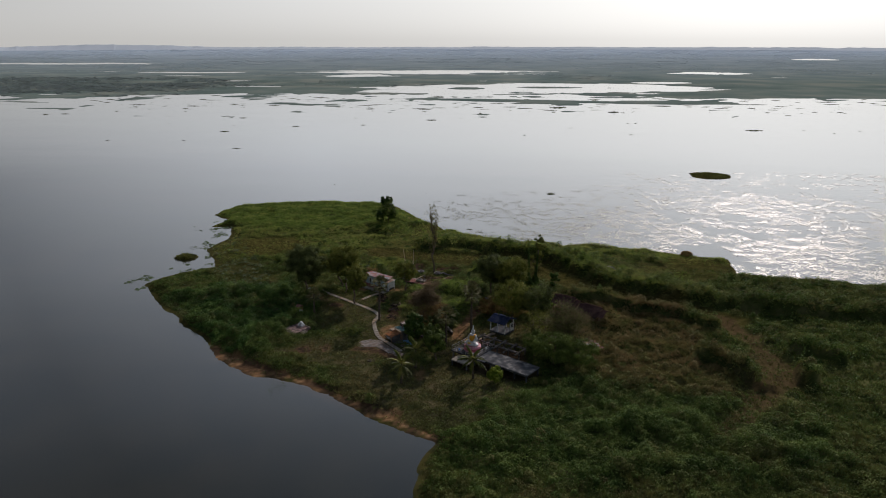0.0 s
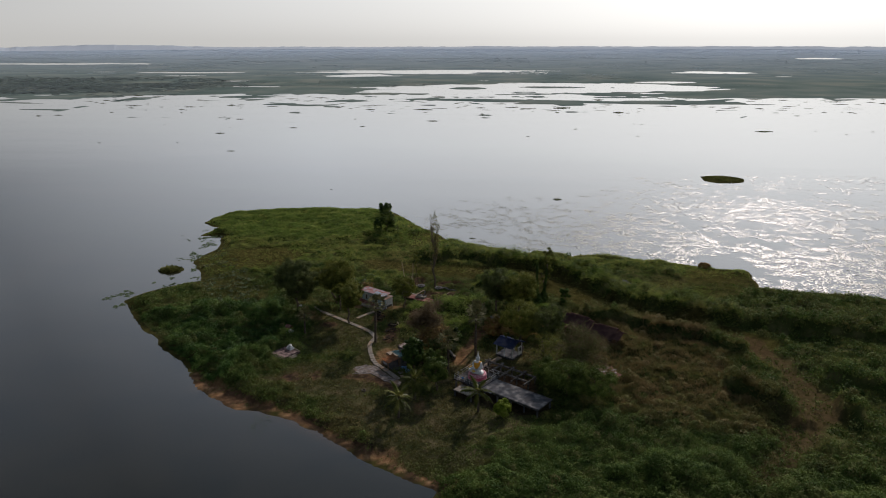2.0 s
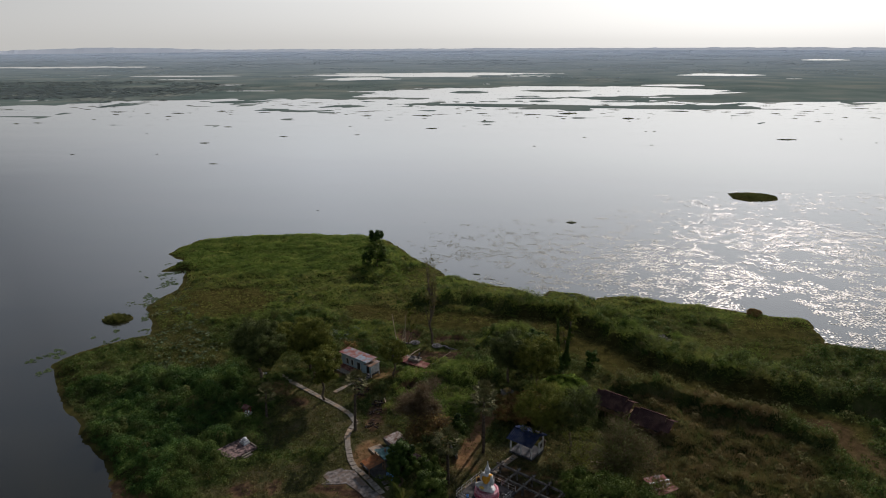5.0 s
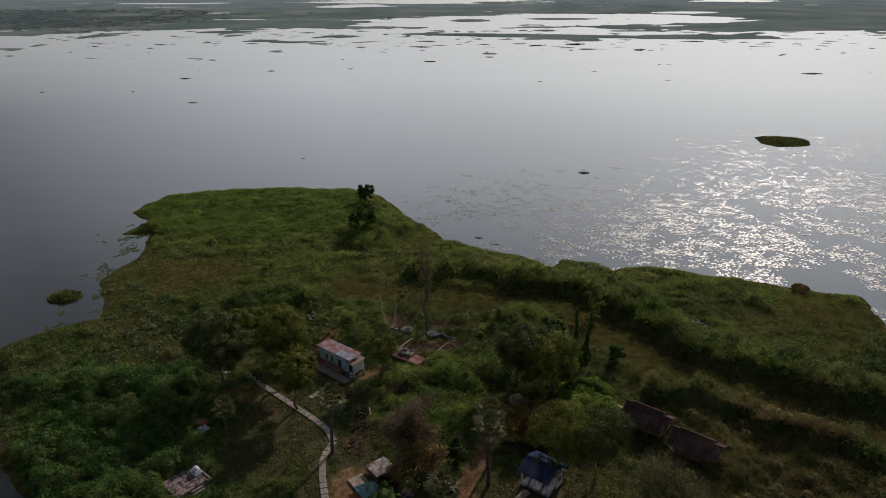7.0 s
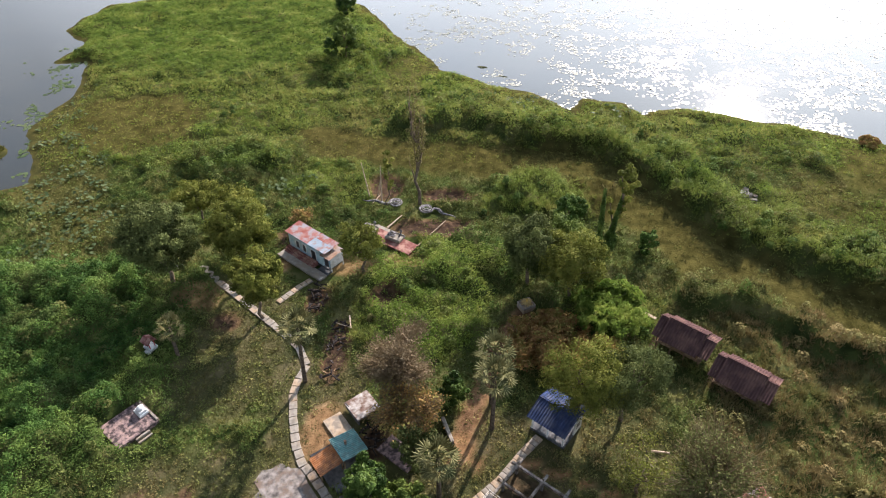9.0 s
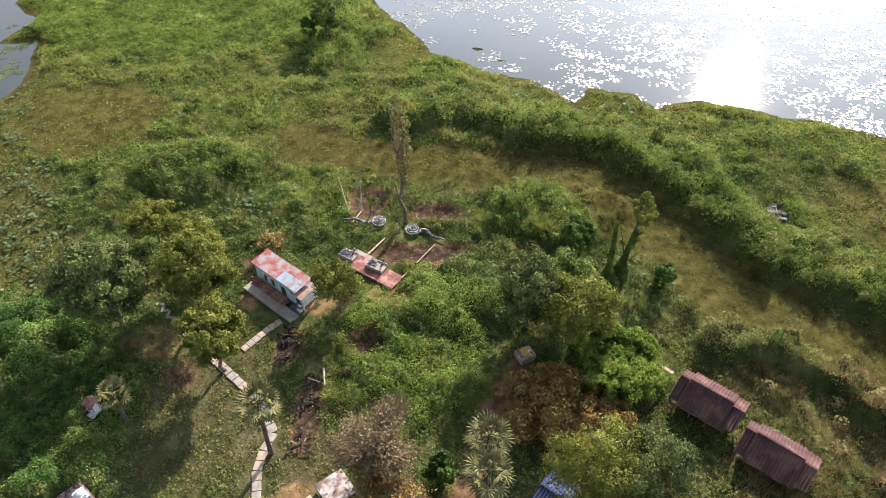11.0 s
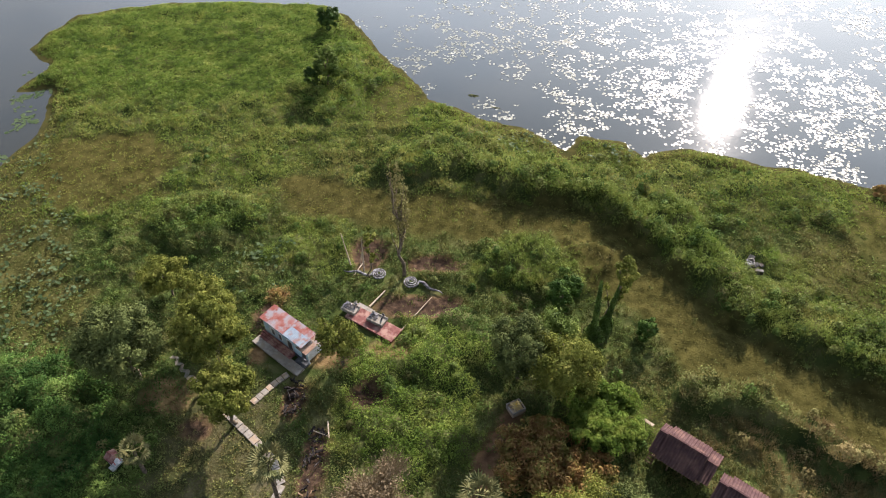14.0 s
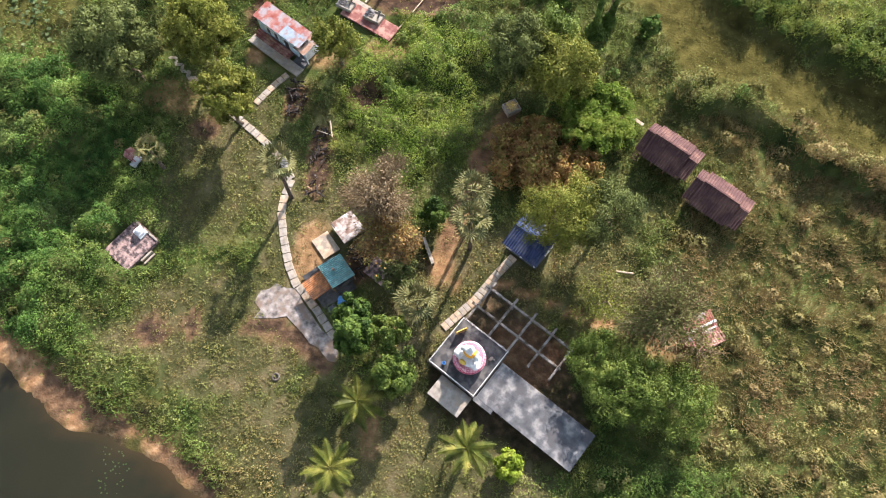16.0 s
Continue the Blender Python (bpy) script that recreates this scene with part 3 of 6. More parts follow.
WEED = leaf_material("weed_leaves", [(0.10, (0.0228, 0.0456, 0.0106)), (0.42, (0.0693, 0.116, 0.0255)), (0.72, (0.134, 0.184, 0.0445)), (0.95, (0.204, 0.232, 0.0795))], (0.281, 0.191, 0.0936), 0.24, 0.7, 4.0, 0.04)
OLIVE = leaf_material("olive_leaves", [(0.12, (0.05, 0.064, 0.0121)), (0.42, (0.122, 0.136, 0.027)), (0.8, (0.235, 0.235, 0.0567))], see=0.3, patch=2.0)
DEEP = leaf_material("deep_green_leaves", [(0.12, (0.0196, 0.04, 0.00924)), (0.5, (0.0551, 0.0932, 0.0184)), (0.88, (0.133, 0.178, 0.0394))], see=0.16, rough=0.5, patch=2.0, gloss=0.06)
GREY_GREEN = leaf_material("grey_green_leaves", [(0.12, (0.0432, 0.0562, 0.0202)), (0.5, (0.0886, 0.108, 0.0351)), (0.88, (0.157, 0.178, 0.0621))], see=0.24, patch=2.0)
LEAFY = leaf_material("broad_green_leaves", [(0.12, (0.0378, 0.0621, 0.0135)), (0.5, (0.105, 0.146, 0.0313)), (0.88, (0.222, 0.261, 0.0675))], see=0.2, patch=2.0, gloss=0.05)
DARK_WEED = leaf_material("deep_green_weeds", [(0.10, (0.0204, 0.0495, 0.0114)), (0.42, (0.0612, 0.12, 0.0265)), (0.72, (0.139, 0.212, 0.0473)), (0.95, (0.233, 0.291, 0.0795))], (0.25, 0.18, 0.09), 0.22, 0.6, 4.0, 0.04)
LAWN = leaf_material("short_lawn_blades", [(0.10, (0.04, 0.048, 0.015)), (0.45, (0.085, 0.092, 0.03)), (0.9, (0.15, 0.145, 0.0562))], (0.21, 0.165, 0.085), 0.2, 0.75, 5.0, 0.02)
FRESH = leaf_material("fresh_weed_leaves", [(0.10, (0.0562, 0.0981, 0.0162)), (0.42, (0.14, 0.207, 0.0369)), (0.72, (0.234, 0.285, 0.0625)), (0.95, (0.337, 0.35, 0.109))], (0.25, 0.185, 0.08), 0.5, 0.65, 4.0, 0.05)
FRESH_REED = leaf_material("fresh_reed_blades", [(0.10, (0.0662, 0.0967, 0.0176)), (0.40, (0.173, 0.214, 0.0429)), (0.68, (0.297, 0.315, 0.0779)), (0.92, (0.408, 0.377, 0.145))], (0.26, 0.195, 0.085), 0.5, 0.7, 6.0, 0.05)
BRIGHT = leaf_material("bright_green_leaves", [(0.12, (0.0888, 0.133, 0.0124)), (0.5, (0.192, 0.252, 0.0311)), (0.88, (0.311, 0.34, 0.0725))], see=0.22, patch=1.5)
CREEPER = leaf_material("dark_creeper_leaves", [(0.12, (0.0256, 0.0497, 0.0114)), (0.5, (0.0598, 0.107, 0.0227)), (0.88, (0.142, 0.199, 0.0455))], see=0.05, rough=0.6, patch=2.0)
BROWN_LEAF = leaf_material("brown_leaves", [(0.12, (0.09, 0.052, 0.020)), (0.42, (0.24, 0.135, 0.055)), (0.68, (0.28, 0.19, 0.068)), (0.9, (0.19, 0.19, 0.05))], see=0.25, patch=1.4, vary=0.4)
TWIG = leaf_material("dry_twigs", [(0.15, (0.074, 0.0555, 0.037)), (0.5, (0.148, 0.111, 0.074)), (0.85, (0.207, 0.17, 0.111))], see=0.2, patch=2.0)
FAN = leaf_material("fan_palm_leaf", [(0.12, (0.012, 0.0208, 0.0072)), (0.45, (0.04, 0.0544, 0.0192)), (0.85, (0.12, 0.128, 0.056))], see=0.08, rough=0.6, patch=0.6, gloss=0.06, vary=0.3)
COCO = leaf_material("coconut_leaf", [(0.15, (0.0345, 0.0535, 0.0101)), (0.5, (0.0948, 0.112, 0.0201)), (0.85, (0.24, 0.222, 0.0552))], see=0.3, rough=0.45, patch=2.0, gloss=0.08)
PAD = leaf_material("floating_leaf", [(0.15, (0.09, 0.10, 0.07)), (0.5, (0.15, 0.16, 0.12)), (0.85, (0.22, 0.22, 0.17))], see=0.05, rough=0.42, patch=6.0, gloss=0.34)
LOTUS = leaf_material("lotus_leaf", [(0.12, (0.039, 0.0645, 0.0252)), (0.5, (0.0688, 0.0961, 0.0413)), (0.9, (0.119, 0.142, 0.0732))], see=0.15, rough=0.5, patch=6.0, gloss=0.03)
# the same woods in three haze tints; the haze is in the colours
HAZED_WOODS = [leaf_material("hazed_marsh_woods", [(0.15, (0.17, 0.205, 0.205)), (0.5, (0.20, 0.24, 0.235)), (0.85, (0.23, 0.27, 0.25))], see=0.5, patch=60.0, gloss=0.0),
             leaf_material("hazed_distant_woods", [(0.15, (0.27, 0.33, 0.36)), (0.5, (0.30, 0.36, 0.39)), (0.85, (0.34, 0.40, 0.42))], see=0.5, patch=60.0, gloss=0.0),
             leaf_material("hazed_farthest_woods", [(0.15, (0.40, 0.48, 0.56)), (0.5, (0.43, 0.51, 0.59)), (0.85, (0.47, 0.54, 0.61))], see=0.5, patch=60.0, gloss=0.0)]



# ---- mesh helpers ----
def bulk(name, verts, faces, mat, attrs=None, smooth=False):
    """One mesh from arrays: verts n x 3, faces m x 3 or m x 4."""
    me = bpy.data.meshes.new(name)
    verts, faces = np.asarray(verts, np.float32), np.asarray(faces, np.int32)
    k = faces.shape[1]
    me.vertices.add(len(verts))
    me.vertices.foreach_set("co", verts.ravel())
    me.loops.add(faces.size)
    me.loops.foreach_set("vertex_index", faces.ravel())
    me.polygons.add(len(faces))
    me.polygons.foreach_set("loop_start", np.arange(0, faces.size, k, dtype=np.int32))
    me.polygons.foreach_set("use_smooth", np.full(len(faces), smooth))
    for key, v in (attrs or {}).items():
        me.attributes.new(key, "FLOAT", "POINT").data.foreach_set("value", np.asarray(v, np.float32))
    me.update(calc_edges=True)
    me.materials.append(mat)
    return me


def part(name, bm, mat, parent=None, label=""):
    """Links a bmesh (or a mesh) as one mesh object under a thing or a part."""
    if isinstance(bm, bpy.types.Mesh):
        me = bm
    else:
        me = bpy.data.meshes.new(name)
        bmesh.ops.recalc_face_normals(bm, faces=bm.faces)
        bm.to_mesh(me)
        bm.free()
        me.materials.append(mat)
    ob = new(name, me)
    if parent is not None:
        ob.parent = parent
    if label:
        tagged(ob, label)
    return ob


def thing(name, x, y, z, rz, label, category, group="", kind=""):
    e = new(name)
    e.matrix_basis = pose(x, y, z, 0, 0, rz)
    return tagged(e, label, category, group, kind)


def box(sx, sy, sz, x=0, y=0, z=0, bevel=0.02, rx=0, ry=0, rz=0, bm=None):
    """A bevelled block whose middle is at x, y, z."""
    out = bm or bmesh.new()
    r = bmesh.ops.create_cube(out, size=1, matrix=pose(x, y, z, rx, ry, rz) @ Matrix.Diagonal((sx, sy, sz, 1)))
    if bevel:
        es = list({e for v in r["verts"] for e in v.link_edges})
        bmesh.ops.bevel(out, geom=es, offset=min(bevel, 0.3 * min(sx, sy, sz)), segments=1, affect="EDGES")
    return out


def rod(a, b, r0, r1=None, sides=7, bm=None):
    """A tapered round bar from a to b."""
    out = bm or bmesh.new()
    a, b = Vector(a), Vector(b)
    m = Matrix.Translation((a + b) / 2) @ (b - a).to_track_quat("Z", "Y").to_matrix().to_4x4()
    bmesh.ops.create_cone(out, cap_ends=True, segments=sides, radius1=r0, radius2=r0 if r1 is None else r1, depth=(b - a).length, matrix=m)
    return out


def tube(pts, radii, sides=7):
    """Arrays of a bent tapered tube through points."""
    pts = np.asarray(pts, float)
    n = len(pts)
    d = np.gradient(pts, axis=0)
    d /= np.linalg.norm(d, axis=1)[:, None] + 1e-9
    ref = np.where(np.abs(d[:, 2:3]) > 0.9, [[1.0, 0, 0]], [[0, 0, 1.0]])
    u = np.cross(d, ref)
    u /= np.linalg.norm(u, axis=1)[:, None] + 1e-9
    v = np.cross(d, u)
    a = np.linspace(0, 2 * np.pi, sides, endpoint=False)
    ring = u[:, None] * np.cos(a)[None, :, None] + v[:, None] * np.sin(a)[None, :, None]
    verts = (pts[:, None] + ring * np.asarray(radii, float)[:, None, None]).reshape(-1, 3)
    i, j = np.meshgrid(np.arange(n - 1), np.arange(sides), indexing="ij")
    k = (j + 1) % sides
    faces = np.stack([i * sides + j, i * sides + k, (i + 1) * sides + k, (i + 1) * sides + j], -1).reshape(-1, 4)
    return verts, faces


def join(pieces):
    """Several (verts, faces) into one."""
    v, f, n = [], [], 0
    for a, b in pieces:
        v.append(a)
        f.append(np.asarray(b) + n)
        n += len(a)
    return np.concatenate(v), np.concatenate(f)


def leaves(pos, size, rng, up=0.5, long=1.6, droop=0.0, out=None, corners=4, loose=0.42):
    """A four-cornered leaf at every position, turned at random; up: how much they face the sky."""
    n = len(pos)
    nor = rng.normal(size=(n, 3))
    nor /= np.linalg.norm(nor, axis=1)[:, None]
    nor[:, 2] = np.abs(nor[:, 2]) + up
    if out is not None:
        nor = loose * rng.normal(size=(n, 3)) + out
    nor /= np.linalg.norm(nor, axis=1)[:, None]
    d = rng.normal(size=(n, 3))
    d[:, 2] -= droop
    d -= nor * np.sum(d * nor, axis=1)[:, None]
    d /= np.linalg.norm(d, axis=1)[:, None] + 1e-9
    w = np.cross(nor, d)
    s = (size * rng.uniform(0.6, 1.3, n))[:, None]
    a, b = d * s * long / 2, w * s / 2
    if corners == 3:
        return np.stack([pos - a * 0.6 + b, pos + a, pos - a * 0.6 - b], 1).reshape(-1, 3), np.arange(3 * n).reshape(-1, 3)
    v = np.stack([pos - a, pos + b - a * 0.1, pos + a, pos - b - a * 0.1], 1).reshape(-1, 3)
    return v, np.arange(4 * n).reshape(-1, 4)


# ---- ground, water, distance ----
def cover(x, y, s, m):
    """How high the weeds and reeds stand."""
    lump = 0.5 * fbm(x, y, 6.0, 71) + 0.5 * fbm(x, y, 2.2, 73)
    h = 0.2 + 3.4 * np.clip(lump - 0.40, 0, 1) + 0.6 * m["lush"] * (0.3 + lump * 1.3) + 2.6 * m["lush"] * np.clip(lump - 0.44, 0, 1) + 3.2 * m["reeds"] * (0.3 + 1.1 * lump) + 0.8 * m["straw"] * (0.3 + lump)
    h = h + 2.2 * step(38, 52, x) * np.clip(fbm(x, y, 8.0, 77) - 0.46, 0, 1) * step(72, 60, y)
    h = h + 3.0 * blob(x, y, -52, 32, 15, 22) * np.clip(lump - 0.43, 0, 1)
    h = h * (1 - 0.85 * m["hyacinth"]) + (0.25 + 1.25 * np.clip(fbm(x, y, 3.4, 79) - 0.3, 0, 1)) * m["hyacinth"]
    h = h * (1 - 0.75 * m["meadow"] * (1 - m["reeds"])) * (1 - 0.88 * m["mown"]) * (1 - 0.85 * m["soil"]) * (1 - 0.97 * m["clear"])
    return h * (0.3 + 0.7 * step(0.2, 1.6, s)) * (s > 0)


def surface(x, y):
    s, m = zones(x, y)
    h = cover(x, y, s, m)
    return ground_z(x, y) + 0.72 * np.clip(h - 0.2, 0, 4), h, s, m


def surf_at(x, y):
    return float(surface(np.array([float(x)]), np.array([float(y)]))[0][0])


def spread(a, b, fine, grow, cap, low, high):
    """Grid lines: evenly spaced from a to b, then ever wider out to low and high."""
    mid = list(np.arange(a, b, fine))
    up, v, st = [], mid[-1], fine
    while v < high:
        st = min(st * grow, cap if v < 1350 else 90.0)
        v += st
        up.append(v)
    dn, v, st = [], mid[0], fine
    while v > low:
        st = min(st * grow, cap if v > -1350 else 90.0)
        v -= st
        dn.append(v)
    return np.array(dn[::-1] + mid + up)


gx = spread(-96, 112, 0.9, 1.08, 19.0, -4800, 4800)
gy = spread(-42, 150, 0.9, 1.07, 9.5, -900, 4850)
X, Y = np.meshgrid(gx, gy)
near = (X > -130) & (X < 260) & (Y > -170) & (Y < 230)
Z = ground_z(X, Y)
zx, zy = X[near], Y[near]
Z[near], _, _, m0 = surface(zx, zy)
nx, ny = len(gx), len(gy)
ii, jj = np.meshgrid(np.arange(ny - 1), np.arange(nx - 1), indexing="ij")
quads = np.stack([ii * nx + jj, ii * nx + jj + 1, (ii + 1) * nx + jj + 1, (ii + 1) * nx + jj], -1).reshape(-1, 4)
ga = {}
for key in ("mown", "meadow", "soil", "char", "rim"):
    v = np.zeros(X.shape)
    v[near] = m0[key]
    ga[key] = v.ravel()
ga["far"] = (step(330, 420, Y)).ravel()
# how much painted haze colour the ground takes, growing with y
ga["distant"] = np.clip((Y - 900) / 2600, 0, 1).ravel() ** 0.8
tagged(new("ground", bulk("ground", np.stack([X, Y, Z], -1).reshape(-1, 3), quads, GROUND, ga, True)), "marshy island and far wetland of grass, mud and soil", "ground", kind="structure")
wx, wy = spread(-96, 60, 1.5, 1.2, 200.0, -4850, 4850), spread(-30, 60, 1.5, 1.2, 200.0, -4850, 4850)
WX, WY = np.meshgrid(wx, wy)
ii, jj = np.meshgrid(np.arange(len(wy) - 1), np.arange(len(wx) - 1), indexing="ij")
quads = np.stack([ii * len(wx) + jj, ii * len(wx) + jj + 1, (ii + 1) * len(wx) + jj + 1, (ii + 1) * len(wx) + jj], -1).reshape(-1, 4)
silt = np.clip(0.75 - line_dist(WX, WY, BANK[1:8]) / 3.4 + 0.4 * (fbm(WX, WY, 4.0, 25) - 0.5), 0, 1)
tagged(new("water", bulk("water", np.stack([WX, WY, WX * 0], -1).reshape(-1, 3), quads, WATER, {"silt": silt.ravel()}, True)), "calm grey lake water mirroring a hazy sky", "water", kind="structure")

rng = np.random.default_rng(7)


def clump_mesh(n, rng, sides=6):
    """Rough low dome of leaves for far trees: verts and faces on the unit size."""
    a = rng.uniform(0, 2 * np.pi, n)
    z = rng.uniform(0.05, 1.0, n)
    r = np.sqrt(1 - (z * 0.98) ** 2) * rng.uniform(0.5, 1.0, n)
    return np.stack([r * np.cos(a), r * np.sin(a), z], -1)


def far_woods():
    """Woods and bush lines on the marsh beyond the lake."""
    n = 60000
    y = 560 + (rng.uniform(0, 1, n) ** 1.7) * 4100
    x = rng.uniform(-0.78, 0.78, n) * (y + 150)
    f = far_land(x, y)
    dens = fbm(x, y * 1.6, 160.0, 83) + 0.25 * blob(x, y, -620, 820, 300, 210, 0.2) - 0.10 * (y < 1500) - 0.4 * ((y < 800) & (x > -330))
    keep = (f > 0.7) & (dens + rng.uniform(-0.10, 0.10, n) > 0.50)
    x, y = x[keep], y[keep]
    big = 0.5 * (1.1 + 1.7 * rng.uniform(0, 1, len(x)) ** 2) * (1 + y / 1300.0) + 1.3 * blob(x, y, -620, 820, 300, 210, 0.2)
    k = 7
    p = np.stack([clump_mesh(k, rng) for _ in range(len(x))])
    p = p * np.stack([big * 2.8, big * 2.4, big * np.where(y < 1100, 0.16, 0.18)], -1)[:, None] + np.stack([x, y, np.full(len(x), 0.3)], -1)[:, None]
    # each band farther off gets a paler haze tint
    for (a, b), mat in zip(((0, 1100), (1100, 2200), (2200, 9999)), HAZED_WOODS):
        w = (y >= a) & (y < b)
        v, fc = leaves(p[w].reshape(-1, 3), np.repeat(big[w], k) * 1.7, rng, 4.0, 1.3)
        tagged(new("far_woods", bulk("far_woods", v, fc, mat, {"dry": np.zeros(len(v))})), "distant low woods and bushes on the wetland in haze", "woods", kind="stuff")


far_woods()


def horizon_ridge():
    """The last hazy line of land at the edge of sight."""
    ang = np.linspace(-1.0, 1.0, 500)
    top = 8 + 8 * fbm(ang * 1000, ang * 0, 40.0, 91) + 4 * vnoise(ang * 1000, ang * 0, 6.0, 92) + 16 * np.exp(-((ang + 0.52) / 0.11) ** 2)
    ring = []
    for r, h in ((4400, 0.0), (4550, 1.0), (4750, 0.9), (4830, 0.0)):
        ring.append(np.stack([np.sin(ang) * r, np.cos(ang) * r, top * h - 1], -1))
    v = np.concatenate(ring)
    n = len(ang)
    i, j = np.meshgrid(np.arange(3), np.arange(n - 1), indexing="ij")
    fc = np.stack([i * n + j, i * n + j + 1, (i + 1) * n + j + 1, (i + 1) * n + j], -1).reshape(-1, 4)
    # the haze over the ridge is painted as its base colour
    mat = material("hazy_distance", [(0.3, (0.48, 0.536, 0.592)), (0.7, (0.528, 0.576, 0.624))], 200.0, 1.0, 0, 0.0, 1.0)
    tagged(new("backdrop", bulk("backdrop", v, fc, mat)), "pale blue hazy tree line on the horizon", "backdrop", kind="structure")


horizon_ridge()


# ---- ground cover ----
def blades(x, y, z, h, w, n, rng, lean=0.55):
    """Tufts of n bent blades each, one triangle a blade."""
    k = len(x)
    a = rng.uniform(0, 2 * np.pi, (k, n))
    r = rng.uniform(0.05, 0.45, (k, n)) * (0.5 + h[:, None])
    bx, by = x[:, None] + np.cos(a) * r * 0.6, y[:, None] + np.sin(a) * r * 0.6
    hh = h[:, None] * rng.uniform(0.5, 1.15, (k, n))
    ln = lean * rng.uniform(0.4, 1.5, (k, n)) * hh + 0.1
    da = a + rng.normal(0, 0.6, (k, n))
    ww = w[:, None] * rng.uniform(0.6, 1.3, (k, n)) / 2
    px, py = -np.sin(da) * ww, np.cos(da) * ww
    z = z[:, None] + np.zeros((k, n))
    v = np.stack([np.stack([bx + px, by + py, z - 0.05], -1), np.stack([bx - px, by - py, z - 0.05], -1), np.stack([bx + np.cos(da) * ln, by + np.sin(da) * ln, z + hh], -1)], 2)
    return v.reshape(-1, 3), np.arange(k * n * 3).reshape(-1, 3)


def scatter(n, x0, x1, y0, y1):
    x, y = rng.uniform(x0, x1, n), rng.uniform(y0, y1, n)
    z, h, s, m = surface(x, y)
    k = (s > 0.3) & (m["clear"] < 0.4)
    return x[k], y[k], z[k], h[k], s[k], {q: v[k] for q, v in m.items()}


def growth(x, y):
    """1 where the rank dark weeds of the low shore grow, 2 where fresh low creepers cover the clearing, else 0."""
    fresh = np.maximum.reduce([blob(x, y, -6.5, 42, 9, 12, 0.45, 9), blob(x, y, 8, 63, 9, 6, 0.45, 11), blob(x, y, 15, 41, 6, 5, 0.45, 13), blob(x, y, -22, 66, 7, 6, 0.6, 15), stroke(x, y, HEDGE, 5.0, 0.6), blob(x, y, 45, 62, 13, 7, 0.5, 17)])
    return np.where(blob(x, y, -56, 31, 19, 21, 0.45, 9) > 0.5, 1, np.where(fresh > 0.5, 2, 0))


def ground_cover(name, label, n, area, coarse, per, blade=REED, leaf=WEED, only=None):
    x, y, z, h, s, m = scatter(n, *area)
    if only is not None:
        k = growth(x, y) == only
        x, y, z, h, s, m = x[k], y[k], z[k], h[k], s[k], {q: v[k] for q, v in m.items()}
    u = rng.uniform(0, 1, len(x))
    leafy = np.clip(0.48 + 0.6 * m["lush"] + m["hyacinth"] + 0.15 * m["reeds"] - 0.62 * m["straw"] - 0.45 * m["meadow"], 0.03, 1) * (fbm(x, y, 6.0, 101) > 0.25)
    thin = np.clip(1 - 0.55 * m["mown"] - 0.9 * m["soil"] - 0.6 * m["meadow"], 0.08, 1)
    dry = np.clip(0.75 * m["straw"] * fbm(x, y, 3.0, 103) * 1.7 + 0.1 * m["meadow"] + 0.45 * m["mown"] + 0.9 * np.clip(fbm(x, y, 22.0, 105) - 0.45, 0, 1) + (fbm(x, y, 5.0, 107) > 0.64) * 0.25 + rng.normal(0, 0.06, len(x)) + 0.03, 0, 0.95)
    dry = np.clip(dry - 0.25 * m["lush"], 0, 1) * (1 - 0.9 * m["hyacinth"])
    k = (u < thin) & (rng.uniform(0, 1, len(x)) > leafy)
    v, f = blades(x[k], y[k], z[k], np.minimum(0.24 + 0.3 * h[k], 0.6) * (1 - 0.45 * m["meadow"][k]) * rng.uniform(0.6, 1.3, k.sum()), np.full(k.sum(), 0.062 * coarse) + 0.01 * h[k], int(per * 1.6), rng, 0.55)
    tagged(new(name, bulk(name, v, f, blade, {"dry": np.repeat(dry[k], int(per * 1.6) * 3)})), label, "grass", kind="stuff")
    k = (u < thin) & ~k
    q, c = int(per * 1.75), int(k.sum())
    d = rng.normal(size=(c, q, 3))
    d[..., 2] = np.abs(d[..., 2])
    d /= np.linalg.norm(d, axis=2)[..., None]
    wide = (rng.uniform(0.3, 0.75, c) * coarse)[:, None]
    p = np.stack([x[k][:, None] + d[..., 0] * wide, y[k][:, None] + d[..., 1] * wide, z[k][:, None] + d[..., 2] * (0.2 + 0.4 * h[k])[:, None] * rng.uniform(0.6, 1.1, (c, q))], -1)
    v, f = leaves(p.reshape(-1, 3), np.full(c * q, 0.15 * coarse), rng, 0.6, 1.5, 0.0, d.reshape(-1, 3) + [0, 0, 0.3], 3)
    tagged(new("weeds", bulk("weeds", v, f, leaf, {"dry": np.repeat(dry[k] * 0.6, q * 3)})), "low leafy green weeds over damp ground", "weeds", kind="stuff")


ground_cover("tall_grass", "green and straw-coloured grass and reeds on the island", 78000, (-62, 52, -14, 78), 1.0, 8, only=0)
ground_cover("rank_grass", "rank deep green grass on the low shore", 26000, (-78, -36, 8, 54), 1.05, 8, DARK_WEED, DARK_WEED, 1)
ground_cover("creepers", "fresh green creepers over the clearing", 40000, (-34, 56, 26, 78), 0.95, 8, FRESH, FRESH, 2)
ground_cover("shore_grass", "thick green marsh grass towards the island's shores", 42000, (-95, -20, 68, 148), 1.35, 6, FRESH_REED, FRESH)
ground_cover("marsh_grass", "thick green marsh grass on the broad end of the island", 42000, (-20, 120, 72, 122), 1.4, 6, FRESH_REED, FRESH)
ground_cover("meadow_grass", "rough dark green grass on the wide part of the island", 34000, (44, 140, -50, 72), 1.75, 6)
